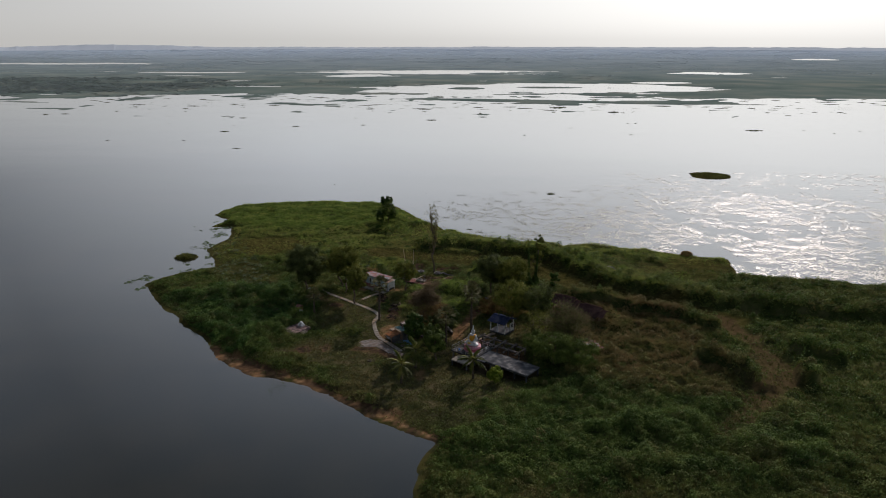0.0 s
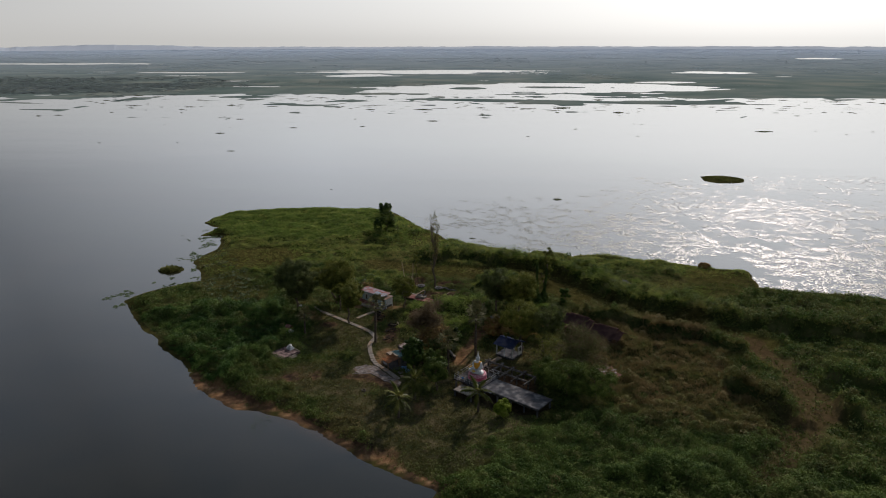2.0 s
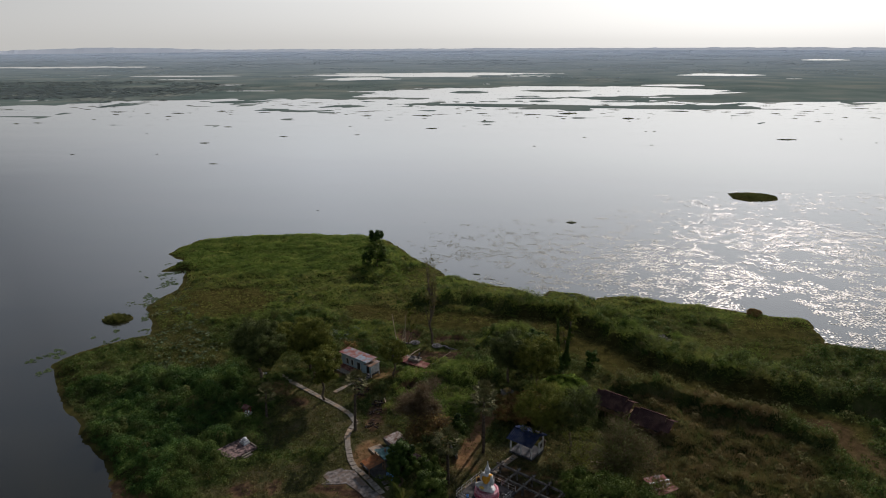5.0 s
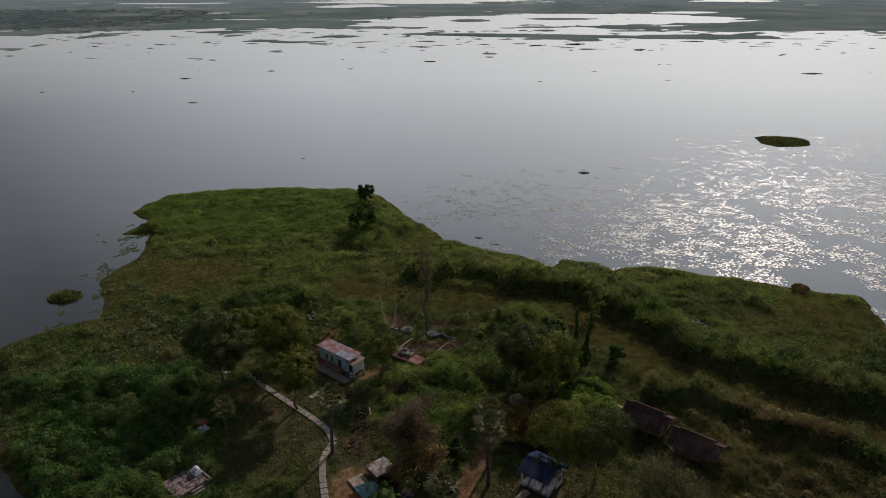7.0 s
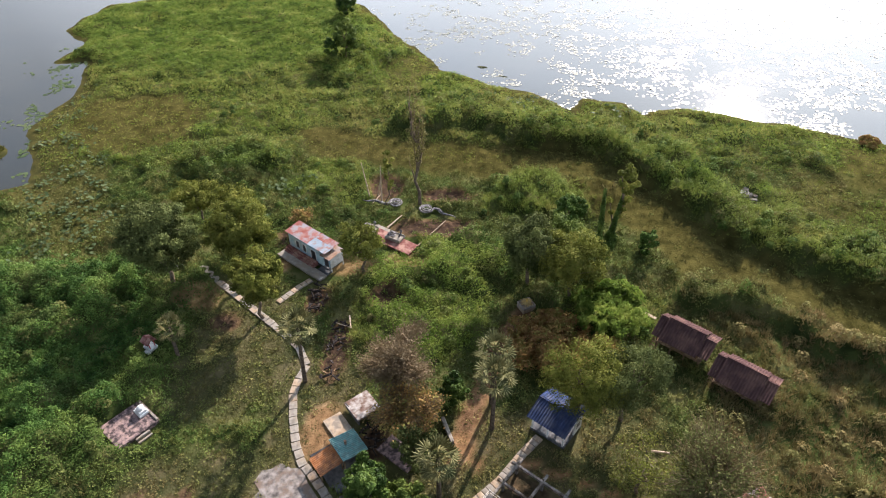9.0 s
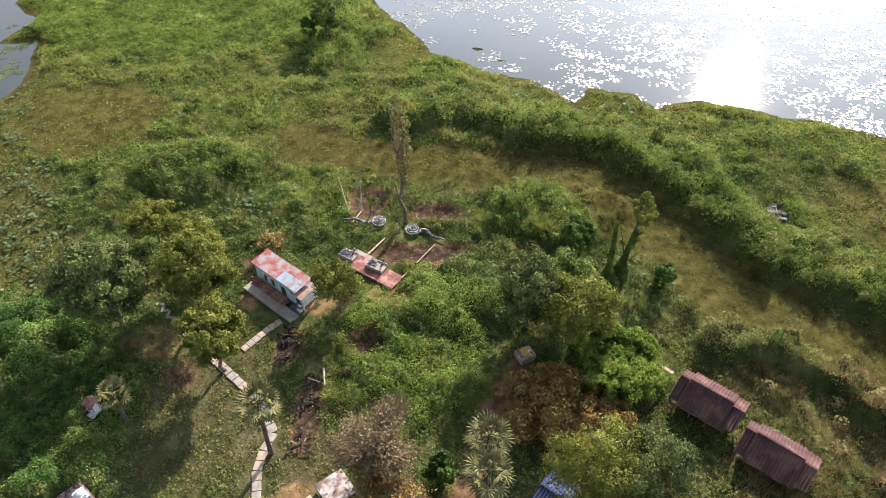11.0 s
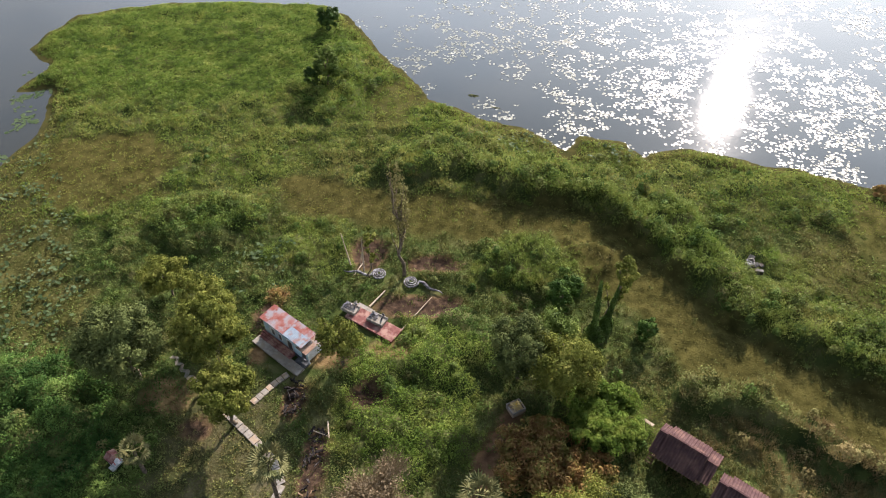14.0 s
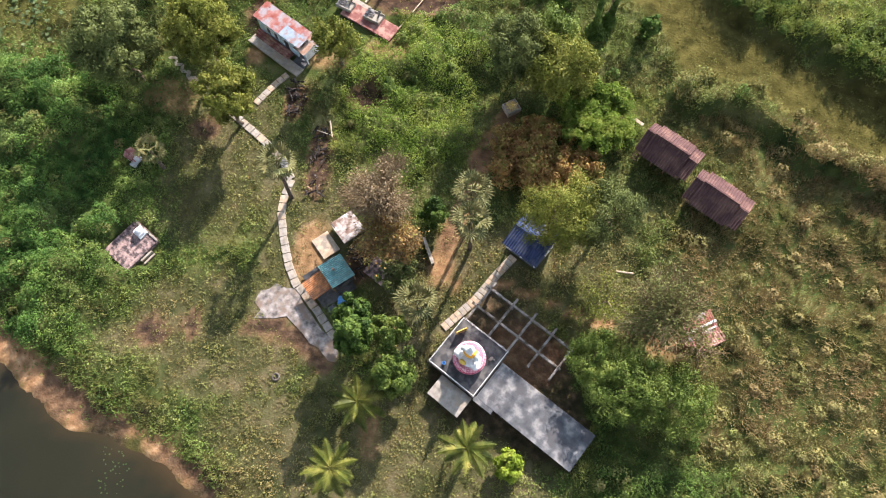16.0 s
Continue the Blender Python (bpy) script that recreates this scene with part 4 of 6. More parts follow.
ground_cover("front_grass", "dense dark green weeds at the near shore", 26000, (-10, 60, -50, -10), 1.3, 6)
ground_cover("far_shore_grass", "rough green grass on the broad land behind", 11000, (-8, 150, -140, -48), 3.2, 5)
ground_cover("west_grass", "dense green weeds along the low shore", 9000, (-84, -58, 16, 72), 1.3, 6, only=0)



def lawn():
    """Short tufts over the cleared parts between the buildings."""
    x, y, z, h, s, m = scatter(90000, -44, 26, -16, 50)
    k = rng.uniform(0, 1, len(x)) < m["mown"] * (1 - 0.85 * m["soil"]) * (0.25 + (fbm(x, y, 3.2, 141) > 0.47))
    x, y, z, n = x[k], y[k], z[k], int(k.sum())
    dry = np.clip(1.2 * (fbm(x, y, 7.0, 143) - 0.42) + 0.6 * blob(x, y, -18.6, 7.6, 4.6, 4.6, 0.6) + rng.normal(0, 0.05, n), 0, 0.85)
    v, f = blades(x, y, z, rng.uniform(0.06, 0.17, n), np.full(n, 0.045), 9, rng, 0.7)
    tagged(new("lawn", bulk("lawn", v, f, LAWN, {"dry": np.repeat(dry, 27)})), "short trampled grass between trees and ruins", "grass", kind="stuff")


lawn()


def discs(x, y, z, r, rng, tilt, sides=6):
    """Flat leaves with a notch, each a fan of sides."""
    n = len(x)
    a0 = rng.uniform(0, 2 * np.pi, n)
    a = a0[:, None] + np.linspace(0.25, 2 * np.pi - 0.25, sides)[None]
    tx, ty = rng.normal(0, tilt, n), rng.normal(0, tilt, n)
    px, py = np.cos(a) * r[:, None], np.sin(a) * r[:, None]
    ring = np.stack([x[:, None] + px, y[:, None] + py, z[:, None] + px * tx[:, None] + py * ty[:, None]], -1)
    mid = np.stack([x, y, z], -1)[:, None]
    v = np.concatenate([mid, ring], 1).reshape(-1, 3)
    b = np.arange(n)[:, None] * (sides + 1)
    j = np.arange(1, sides)[None]
    f = np.stack([b + j * 0, b + j, b + j + 1], -1).reshape(-1, 3)
    return v, f


def floating_leaves():
    """Water-lily leaves in drifts on the lake, flat enough to throw the sun back."""
    n = 21500
    x, y = rng.uniform(-45, 215, n), rng.uniform(60, 215, n)
    broad = 0.6 * fbm(x, y * 0.8, 17.0, 111) + 0.4 * fbm(x, y, 5.0, 113)
    west = step(55, 5, x - 0.25 * (y - 90))
    far_off = step(115, 185, y)
    k = rng.uniform(0, 1, n) < (0.95 - 0.55 * west - 0.78 * far_off * (1 - 0.4 * west)) * step(0.36, 0.56, broad + 0.05 * west) * step(-42, -2, x - 0.3 * (y - 110))
    x, y = x[k], y[k]
    count = (3 + 20 * rng.uniform(0, 1, len(x)) ** 2.2).astype(int)
    wide = np.repeat(0.16 * np.sqrt(count) + 0.1, count)
    x, y = np.repeat(x, count), np.repeat(y, count)
    x, y = x + rng.normal(0, 1, len(x)) * wide * 1.25, y + rng.normal(0, 1, len(x)) * wide
    k = shore_dist(x, y) < -0.3
    x, y = x[k], y[k]
    v, f = discs(x, y, np.full(len(x), 0.02) + rng.uniform(0, 0.02, len(x)), rng.uniform(0.13, 0.29, len(x)), rng, 0.06, 6)
    tagged(new("lily_pads", bulk("lily_pads", v, f, PAD, {"dry": np.full(len(v), 0.1)})), "drifts of flat green water-lily leaves on the lake", "lily pads", kind="stuff")


def lotus_leaves():
    x, y, z, h, s, m = scatter(60000, -84, 32, 45, 100)
    k = rng.uniform(0, 1, len(x)) < 0.28 * m["lotus"] * (fbm(x, y, 2.2, 121) > 0.5)
    x, y, z = x[k], y[k], np.maximum(z[k], 0) + 0.15 + 0.35 * h[k]
    v, f = discs(x, y, z + rng.uniform(0, 0.25, len(x)), rng.uniform(0.12, 0.30, len(x)), rng, 0.3, 7)
    ex, ey = rng.uniform(-92, -62, 9000), rng.uniform(45, 112, 9000)
    es = shore_dist(ex, ey)
    ek = (es < 0) & (es > -7) & (fbm(ex, ey, 3.0, 123) > 0.6)
    v2, f2 = discs(ex[ek], ey[ek], np.full(ek.sum(), 0.03), rng.uniform(0.15, 0.4, ek.sum()), rng, 0.05, 7)
    bx, by = rng.normal(-33.0, 1.1, 60), rng.normal(-1.2, 2.2, 60)
    bk = shore_dist(bx, by) < -1.0
    v3, f3 = discs(bx[bk], by[bk], np.full(bk.sum(), 0.03), rng.uniform(0.04, 0.10, bk.sum()), rng, 0.05, 7)
    v, f = join([(v, f), (v2, f2), (v3, f3)])
    tagged(new("lotus_leaves", bulk("lotus_leaves", v, f, LOTUS, {"dry": np.zeros(len(v))})), "pale round lotus leaves along the muddy shallows", "lotus leaves", kind="stuff")


floating_leaves()
lotus_leaves()


def shrubs():
    """Low mounds of scrub that break up the grass."""
    x, y, z, h, s, m = scatter(9000, -88, 125, -48, 145)
    k = (rng.uniform(0, 1, len(x)) < np.clip(0.07 + 0.26 * (fbm(x, y, 11.0, 131) > 0.52) + 0.4 * m["lush"] + 0.9 * m["reeds"] + 0.15 * m["straw"] - m["mown"] - m["meadow"] - m["soil"] - m["hyacinth"], 0, 1)) & (s > 2)
    x, y, z = x[k], y[k], z[k]
    n, q = len(x), 130
    r, hh = rng.uniform(0.6, 1.5, n), rng.uniform(0.4, 1.3, n) * (1 + 0.5 * m["reeds"][k])
    d = np.stack([clump_mesh(q, rng) for _ in range(n)])
    p = d * np.stack([r, r, hh], -1)[:, None] + np.stack([x, y, z - 0.1], -1)[:, None]
    v, f = leaves(p.reshape(-1, 3), np.full(n * q, 0.2), rng, 0.2, 1.6, 0.0, d.reshape(-1, 3) * 1.2, 3)
    d = np.clip(rng.normal(0.05, 0.15, n) + 0.5 * m["straw"][k], 0, 0.9)
    tagged(new("scrub", bulk("scrub", v, f, WEED, {"dry": np.repeat(d, q * 3)})), "low green scrub mounds among the grass", "scrub", kind="stuff")


shrubs()


def islets():
    """Small floating rafts of plants out on the lake."""
    spots = [(29.1, 161.9, 1.2), (-137.4, 271.6, 1.5), (-226.7, 297.8, 1.5), (-180.4, 300.7, 0.9), (-171.4, 344.2, 2.2), (-131.4, 375, 2.4), (-357, 441, 2.8), (-344, 446.7, 2.2), (183.3, 370, 3.4), (-1.9, 106.7, 0.8), (2, 103, 0.6), (-39, 420, 2.6), (-60.6, 175, 0.6),
             (61.6, 377, 0.9), (-187, 426, 2.2), (-241, 535, 6.5), (67.6, 526, 3.4), (110, 488, 3.4), (229, 515, 5.0), (-1.9, 468, 1.2)]
    for i in range(210):
        y = rng.uniform(330, 640) if i < 45 else rng.uniform(480, 650)
        spots.append((rng.uniform(-0.62, 0.62) * (y + 60), y, rng.uniform(0.4, 1.7) * (0.3 + y / 640)))
    raft = None
    for x, y, r in spots:
        if far_land(np.array([x]), np.array([y]))[0] > -0.1:
            continue
        if raft is None:
            k = 90
            a, q = rng.uniform(0, 6.28, k), np.sqrt(rng.uniform(0, 1, k))
            p = np.stack([np.cos(a) * q * 1.3, np.sin(a) * q * 0.7, 0.02 + 0.3 * (1 - q) * rng.uniform(0.3, 1, k)], -1)
            v, f = leaves(p, np.full(k, 0.34), rng, 0.5, 1.4)
            raft = tagged(new("plant_raft", bulk("plant_raft", v, f, DEEP, {"dry": np.full(len(v), 0.25)})), "small dark raft of floating water plants", "plant raft", "rafts on the lake")
            raft.matrix_basis = pose(x, y, 0) @ Matrix.Diagonal((r, r, r, 1))
        else:
            o = copy_thing(raft, pose(x, y, 0, 0, 0, rng.uniform(-15, 15)))
            o.scale = (r * rng.uniform(0.6, 1.3) * (1 + 2.5 * (y > 500) * rng.uniform()), r * rng.uniform(0.3, 0.7), r * rng.uniform(0.4, 0.8))
    for cx, cy, rx, ry, lab in ((104.3, 205, 8.5, 7.0, "low green island of reeds far out on the lake"), (-80.8, 71.8, 3.0, 2.4, "little tuft of reeds standing in the lake")):
        n = int(60 * rx)
        a, q = rng.uniform(0, 6.28, n), np.sqrt(rng.uniform(0, 1, n))
        x, y = cx + np.cos(a) * q * rx, cy + np.sin(a) * q * ry
        v, f = blades(x, y, np.full(n, 0.1), np.full(n, 1.0) * rng.uniform(0.6, 1.3, n) * (1.3 - q), np.full(n, 0.3), 8, rng, 0.7)
        tagged(new("reed_islet", bulk("reed_islet", v, f, REED, {"dry": np.full(len(v), 0.12)})), lab, "islet", kind="stuff")


islets()


# ---- trees ----
def wood(base, h, lean, spread_r, limbs, rng, r0):
    """Trunk and limbs as tubes; returns them and the limb ends."""
    bx, by, bz = base
    top = np.array([bx + lean[0], by + lean[1], bz + h * 0.75])
    b = np.array([bx, by, bz - 0.3])
    t = np.linspace(0, 1, 7)[:, None]
    pts = b + (top - b) * t + np.concatenate([np.zeros((1, 3)), rng.normal(0, 0.03 * h, (6, 3)) * [1, 1, 0.2]])
    tubes = [tube(pts, r0 * (1 - 0.75 * t[:, 0]), 7)]
    ends = [pts[-1]]
    for i in range(limbs):
        s = rng.uniform(0.3, 0.9)
        o = pts[0] + (pts[-1] - pts[0]) * s
        j = min(int(s * 6), 5)
        o = pts[j] + (pts[j + 1] - pts[j]) * (s * 6 - j)
        a = i * 2.4 + rng.uniform(-0.5, 0.5)
        r = spread_r * rng.uniform(0.5, 0.95)
        e = o + np.array([np.cos(a) * r, np.sin(a) * r, h * rng.uniform(0.08, 0.3)])
        q = np.linspace(0, 1, 5)[:, None]
        lp = o + (e - o) * q + np.concatenate([np.zeros((1, 3)), rng.normal(0, 0.06 * r, (4, 3))]) + np.array([0, 0, 1]) * (q * (1 - q)) * 0.4 * r
        tubes.append(tube(lp, r0 * 0.42 * (1 - 0.85 * q[:, 0]), 5))
        ends += [lp[-1], lp[2]]
    return tubes, ends


def tree(name, x, y, h, r, mat, label, seed, limbs=9, clumps=26, per=120, leaf=0.24, squash=0.7, low=0.35, lean=(0, 0), droop=0.0, dry=0.0, bark=None, trunk_r=None, gap=0.42):
    rg = np.random.default_rng(seed)
    z, per, leaf = surf_at(x, y), int(per * 1.75), leaf * 0.7
    if name == "shade_tree" and h > 8:
        r, low, clumps = r * 1.06, max(0.22, low - 0.10), int(clumps * 1.2)
    clumps, gap = int(clumps * 2.1), gap * 0.64
    t = thing(name, x, y, z, 0, label, "tree")
    tubes, ends = wood((0, 0, 0), h, lean, r * 0.85, limbs, rg, trunk_r or 0.026 * h)
    part("trunk", bulk("trunk", *join(tubes), bark or BARK, None, True), None, t)
    c = []
    for e in ends:
        c.append(e)
    while len(c) < clumps:
        d = rg.normal(size=3)
        d /= np.linalg.norm(d)
        q = rg.uniform(0.35, 1) ** 0.6
        c.append(np.array([lean[0] + d[0] * r * q, lean[1] + d[1] * r * q, h * (low + (1 - low) * 0.5) + d[2] * h * (1 - low) * 0.5 * q]))
    c = np.array(c[:max(clumps, len(ends))])
    cr = r * gap * rg.uniform(0.6, 1.25, len(c))
    d = rg.normal(size=(len(c), per, 3))
    d /= np.linalg.norm(d, axis=2)[..., None]
    d *= (rg.uniform(0, 1, (len(c), per, 1)) ** 0.45) * cr[:, None, None] * np.array([1, 1, squash])
    p = (c[:, None] + d).reshape(-1, 3)
    face = d / (np.linalg.norm(d, axis=2)[..., None] + 1e-6) + 0.5 * ((c - c.mean(0)) / (np.linalg.norm(c - c.mean(0), axis=1)[:, None] + 1e-6))[:, None]
    p[:, 2] = np.maximum(p[:, 2], 0.15)
    v, f = leaves(p, np.full(len(p), leaf), rg, 0.1, 1.7, droop, face.reshape(-1, 3) + [0, 0, 0.25], loose=0.62)
    part("crown", bulk("crown", v, f, mat, {"dry": np.full(len(v), dry)}), None, t)
    return t


def creeper_column(x, y, h, lean, label, seed):
    """A dead trunk wrapped in creepers: a narrow leafy pillar that widens at its foot."""
    rg = np.random.default_rng(seed)
    t = thing("creeper_column", x, y, surf_at(x, y), 0, label, "tree")
    q = np.linspace(0, 1, 7)[:, None]
    part("trunk", bulk("trunk", *tube(np.concatenate([lean[0] * q, lean[1] * q, h * 0.97 * q - 0.3], 1), 0.22 * (1 - 0.6 * q[:, 0]), 7), BARK, None, True), None, t)
    n = 5200
    u = rg.uniform(0, 1, n) ** 1.35
    a = rg.uniform(0, 2 * np.pi, n)
    lump = 0.75 + 0.5 * vnoise(u * h + 3 * np.sin(a), a, 0.8, seed)
    r = (0.34 * (1.15 - 0.75 * u) + 1.3 * np.clip(0.28 - u, 0, 1) * 2.2) * lump * rg.uniform(0.7, 1.05, n)
    d = np.stack([np.cos(a), np.sin(a), np.zeros(n)], -1)
    p = d * r[:, None] + np.stack([lean[0] * u, lean[1] * u, u * h], -1)
    v, f = leaves(p, np.full(n, 0.19), rg, 0.1, 1.6, 0.6, d + [0, 0, 0.35])
    part("crown", bulk("crown", v, f, CREEPER, {"dry": np.full(len(v), 0.04)}), None, t)


def bare_tree(name, x, y, h, r, label, seed, leafy=0.25, mat=None, twigs=900):
    """A thin open tree: branching twigs and few leaves."""
    rg = np.random.default_rng(seed)
    t = thing(name, x, y, surf_at(x, y), 0, label, "tree")
    tubes, ends = wood((0, 0, 0), h, rg.normal(0, 0.3, 2), r * 0.8, 14, rg, 0.028 * h)
    part("trunk", bulk("trunk", *join(tubes), BARK, None, True), None, t)
    o = np.array(ends)[rg.integers(0, len(ends), twigs)] + rg.normal(0, 0.12 * r, (twigs, 3)) * [1, 1, 0.6]
    d = o - np.array([0, 0, h * 0.45]) + rg.normal(0, 0.8, (twigs, 3))
    d[:, 2] = np.abs(d[:, 2]) * 0.7
    d /= np.linalg.norm(d, axis=1)[:, None]
    ln = rg.uniform(0.4, 1.1, twigs)[:, None] * 0.3 * r
    w = np.cross(d, rg.normal(size=(twigs, 3)))
    w /= np.linalg.norm(w, axis=1)[:, None]
    v = np.stack([o - w * 0.024, o + w * 0.024, o + d * ln], 1).reshape(-1, 3)
    tagged(part("twig_spray", bulk("twig_spray", v, np.arange(len(v)).reshape(-1, 3), TWIG, {"dry": np.full(len(v), 0.2)}), None, t), "dry brown twigs", kind="stuff")
    n = int(twigs * 4 * leafy)
    p = o[rg.integers(0, twigs, n)] + rg.normal(0, 0.13 * r, (n, 3))
    v, f = leaves(p, np.full(n, 0.17), rg, 0.3, 1.5)
    part("crown", bulk("crown", v, f, mat or BROWN_LEAF, {"dry": np.full(len(v), 0.1)}), None, t)
    return t


def fan_mesh(rg):
    """One fan-palm leaf: stalk and a pleated, toothed fan, growing along +x."""
    st = tube([(0, 0, 0), (0.5, 0, 0.08), (0.92, 0, 0.05)], [0.03, 0.022, 0.015], 4)
    n = 16
    a = np.linspace(-1.75, 1.75, n + 1)
    rim = 0.72 * np.where(np.arange(n + 1) % 2 == 0, 0.56, 1.0) * (1 - 0.08 * np.abs(a)) * rg.uniform(0.92, 1.06, n + 1)
    hub = np.array([[0.92, 0, 0.05]])
    fold = np.where(np.arange(n + 1) % 2 == 0, -0.05, 0.05)
    ring = np.stack([0.92 + np.cos(a) * rim, np.sin(a) * rim, 0.05 + fold - 0.28 * rim ** 2 * (0.6 + 0.4 * np.abs(np.sin(a)))], -1)
    v = np.concatenate([hub, ring])
    f = np.array([(0, i, i + 1, i + 1) for i in range(1, n + 1)])
    sv, sf = st
    sf3 = np.concatenate([sf[:, [0, 1, 2]], sf[:, [0, 2, 3]]])
    v, f = join([(sv, sf3), (v, f[:, :3])])
    return bulk("frond", v, f, FAN, {"dry": np.full(len(v), rg.uniform(0, 0.25))})


def coco_mesh(rg, length):
    """One coconut frond along +x: an arched rib with hanging leaflets."""
    q = np.linspace(0, 1, 9)
    rib = np.stack([length * q * (1 - 0.10 * q), 0 * q, length * (0.42 * q - 0.62 * q * q)], -1)
    tv, tf = tube(rib, 0.045 * (1 - 0.8 * q), 4)
    tf = np.concatenate([tf[:, [0, 1, 2]], tf[:, [0, 2, 3]]])
    n = 34
    s = np.linspace(0.12, 0.99, n)
    at = np.stack([np.interp(s, q, rib[:, i]) for i in range(3)], -1)
    out = [(tv, tf)]
    for side in (-1, 1):
        ll = 0.62 * length * 0.36 * np.sin(np.pi * (0.18 + 0.78 * s)) * rg.uniform(0.8, 1.1, n)
        tip = at + np.stack([ll * 0.55, side * ll * 0.85, -ll * 0.42 + rg.normal(0, 0.04, n)], -1)
        b = at + np.array([0.11, 0, 0])
        v = np.stack([at, b, tip], 1).reshape(-1, 3)
        out.append((v, np.arange(3 * n).reshape(-1, 3)))
    v, f = join(out)
    return bulk("frond", v, f, COCO, {"dry": np.full(len(v), rg.uniform(0.0, 0.1))})


def palm(name, x, y, h, lean, meshes, count, label, scale, trunk_r, seed, low=-50, high=88):
    rg = np.random.default_rng(seed)
    t = thing(name, x, y, surf_at(x, y) - 0.1, 0, label, "palm tree")
    q = np.linspace(0, 1, 9)[:, None]
    pts = np.concatenate([lean[0] * q ** 1.5, lean[1] * q ** 1.5, h * q], 1)
    part("trunk", bulk("trunk", *tube(pts, trunk_r * (1.25 - 0.45 * q[:, 0] + 0.05 * np.sin(np.arange(9) * 2.1)), 9), PALM_BARK, None, True), None, t)
    for i in range(count):
        k = (i + 0.5) / count
        up = high + (low - high) * k ** 0.8 + rg.uniform(-8, 8)
        o = part("frond", meshes[i % len(meshes)], None, t)
        sc = scale * rg.uniform(0.85, 1.1)
        o.matrix_basis = pose(lean[0], lean[1], h - 0.1 - 0.25 * k, 0, 0, i * 137.5 + rg.uniform(-10, 10)) @ pose(0, 0, 0, rg.uniform(-20, 20), -up, 0) @ Matrix.Diagonal((sc, sc, sc, 1))
    return t


rg0 = np.random.default_rng(3)
FANS = [fan_mesh(rg0) for _ in range(4)]
COCOS = [coco_mesh(rg0, 2.9) for _ in range(4)]
SUGAR = "tall sugar palm with a dark trunk and grey-green fan leaves"
palm("sugar_palm", -19.4, 28.9, 8.3, (0.3, 0.3), FANS, 28, SUGAR, 1.4, 0.2, 1)
palm("sugar_palm", 0.5, 27.0, 8.2, (0.1, 0.1), FANS, 28, SUGAR, 1.4, 0.2, 2)
palm("sugar_palm", 0.6, 23.9, 8.6, (0.0, -0.1), FANS, 28, SUGAR, 1.4, 0.2, 3)
palm("sugar_palm", -4.2, 16.3, 6.9, (0, -0.2), FANS, 28, SUGAR, 1.4, 0.2, 4)
palm("sugar_palm", -34.3, 31.6, 4.6, (0.1, 0.2), FANS, 24, "small sugar palm with ragged fan leaves beside a shrine", 1.1, 0.18, 5)
COCONUT = "young coconut palm with arching yellow-green fronds"
palm("coconut_palm", -9.3, 6.7, 4.0, (0.1, 0), COCOS, 16, COCONUT, 1.05, 0.17, 6, -35, 70)
palm("coconut_palm", -11.2, 0.5, 3.9, (0.1, 0.1), COCOS, 16, COCONUT, 1.05, 0.17, 7, -35, 70)
palm("coconut_palm", 1.4, 3.0, 4.0, (-0.1, 0.1), COCOS, 16, COCONUT, 1.1, 0.17, 8, -35, 70)

tree("shade_tree", -38.6, 42.2, 11.6, 4.2, GREY_GREEN, "tall grey-green shade tree with a pale slanting trunk", 11, clumps=48, per=170, low=0.34)
tree("shade_tree", -39.7, 56, 6.2, 3.2, OLIVE, "olive-green tree among shrubs near the shallows", 12, clumps=26)
tree("shade_tree", -30.0, 44.9, 11.8, 3.6, OLIVE, "tall olive-green tree shading the paved path", 13, clumps=38, per=130, low=0.38)
tree("shade_tree", -31.6, 49.0, 10.5, 3.2, OLIVE, "tall olive-green tree behind the paved path", 14, clumps=30, low=0.38)
tree("shade_tree", -26.2, 37.9, 9.4, 3.0, OLIVE, "bright olive tree with a rounded crown by the path", 15, clumps=28, per=140, low=0.5)
tree("shade_tree", -15.6, 46.0, 8.2, 2.7, OLIVE, "thin olive tree beside the blue house", 16, clumps=22, per=60, low=0.5)
tree("shade_tree", 9.3, 25.6, 10.4, 3.7, OLIVE, "feathery yellow-green tree leaning over the blue hall", 17, clumps=34, per=150, leaf=0.17, droop=1.0, low=0.45)
tree("shade_tree", 13.6, 25.8, 10.0, 3.5, GREY_GREEN, "feathery pale green tree beside the stilt huts", 18, clumps=30, per=140, leaf=0.17, droop=1.0, low=0.5)
tree("shade_tree", 4.8, 45.0, 9.8, 3.6, GREY_GREEN, "tall spreading green tree above the small shrine", 19, clumps=36, per=110, low=0.4)
tree("shade_tree", 9.6, 42.4, 9.2, 3.5, OLIVE, "tall spreading olive-green tree in the thicket", 20, clumps=34, per=110, low=0.4)
tree("shade_tree", 9.0, 47.5, 8.2, 3.2, LEAFY, "green leafy tree in the thicket", 21, clumps=24)
tree("shade_tree", -10.1, 12.6, 8.2, 1.7, DEEP, "dark broad-leaved tree beside the terrace", 22, clumps=34, per=150, leaf=0.24)
tree("shade_tree", -10.4, 15.0, 6.6, 1.7, DEEP, "dark broad-leaved tree over the paved yard", 23, clumps=26, per=140, leaf=0.24)
tree("shade_tree", -5.9, 9.6, 6.4, 2.3, LEAFY, "dark broad-leaved tree touching the terrace", 24, clumps=26, per=140, leaf=0.23)
tree("shade_tree", -6.8, 13.4, 6.2, 1.9, LEAFY, "broad-leaved tree between the yard and the terrace", 49, clumps=20, per=110, leaf=0.23)
tree("round_bush", -3.4, 27.0, 3.6, 1.5, DEEP, "dark bush beside the sugar palms", 50, clumps=22, per=110, leaf=0.2, low=0.1)
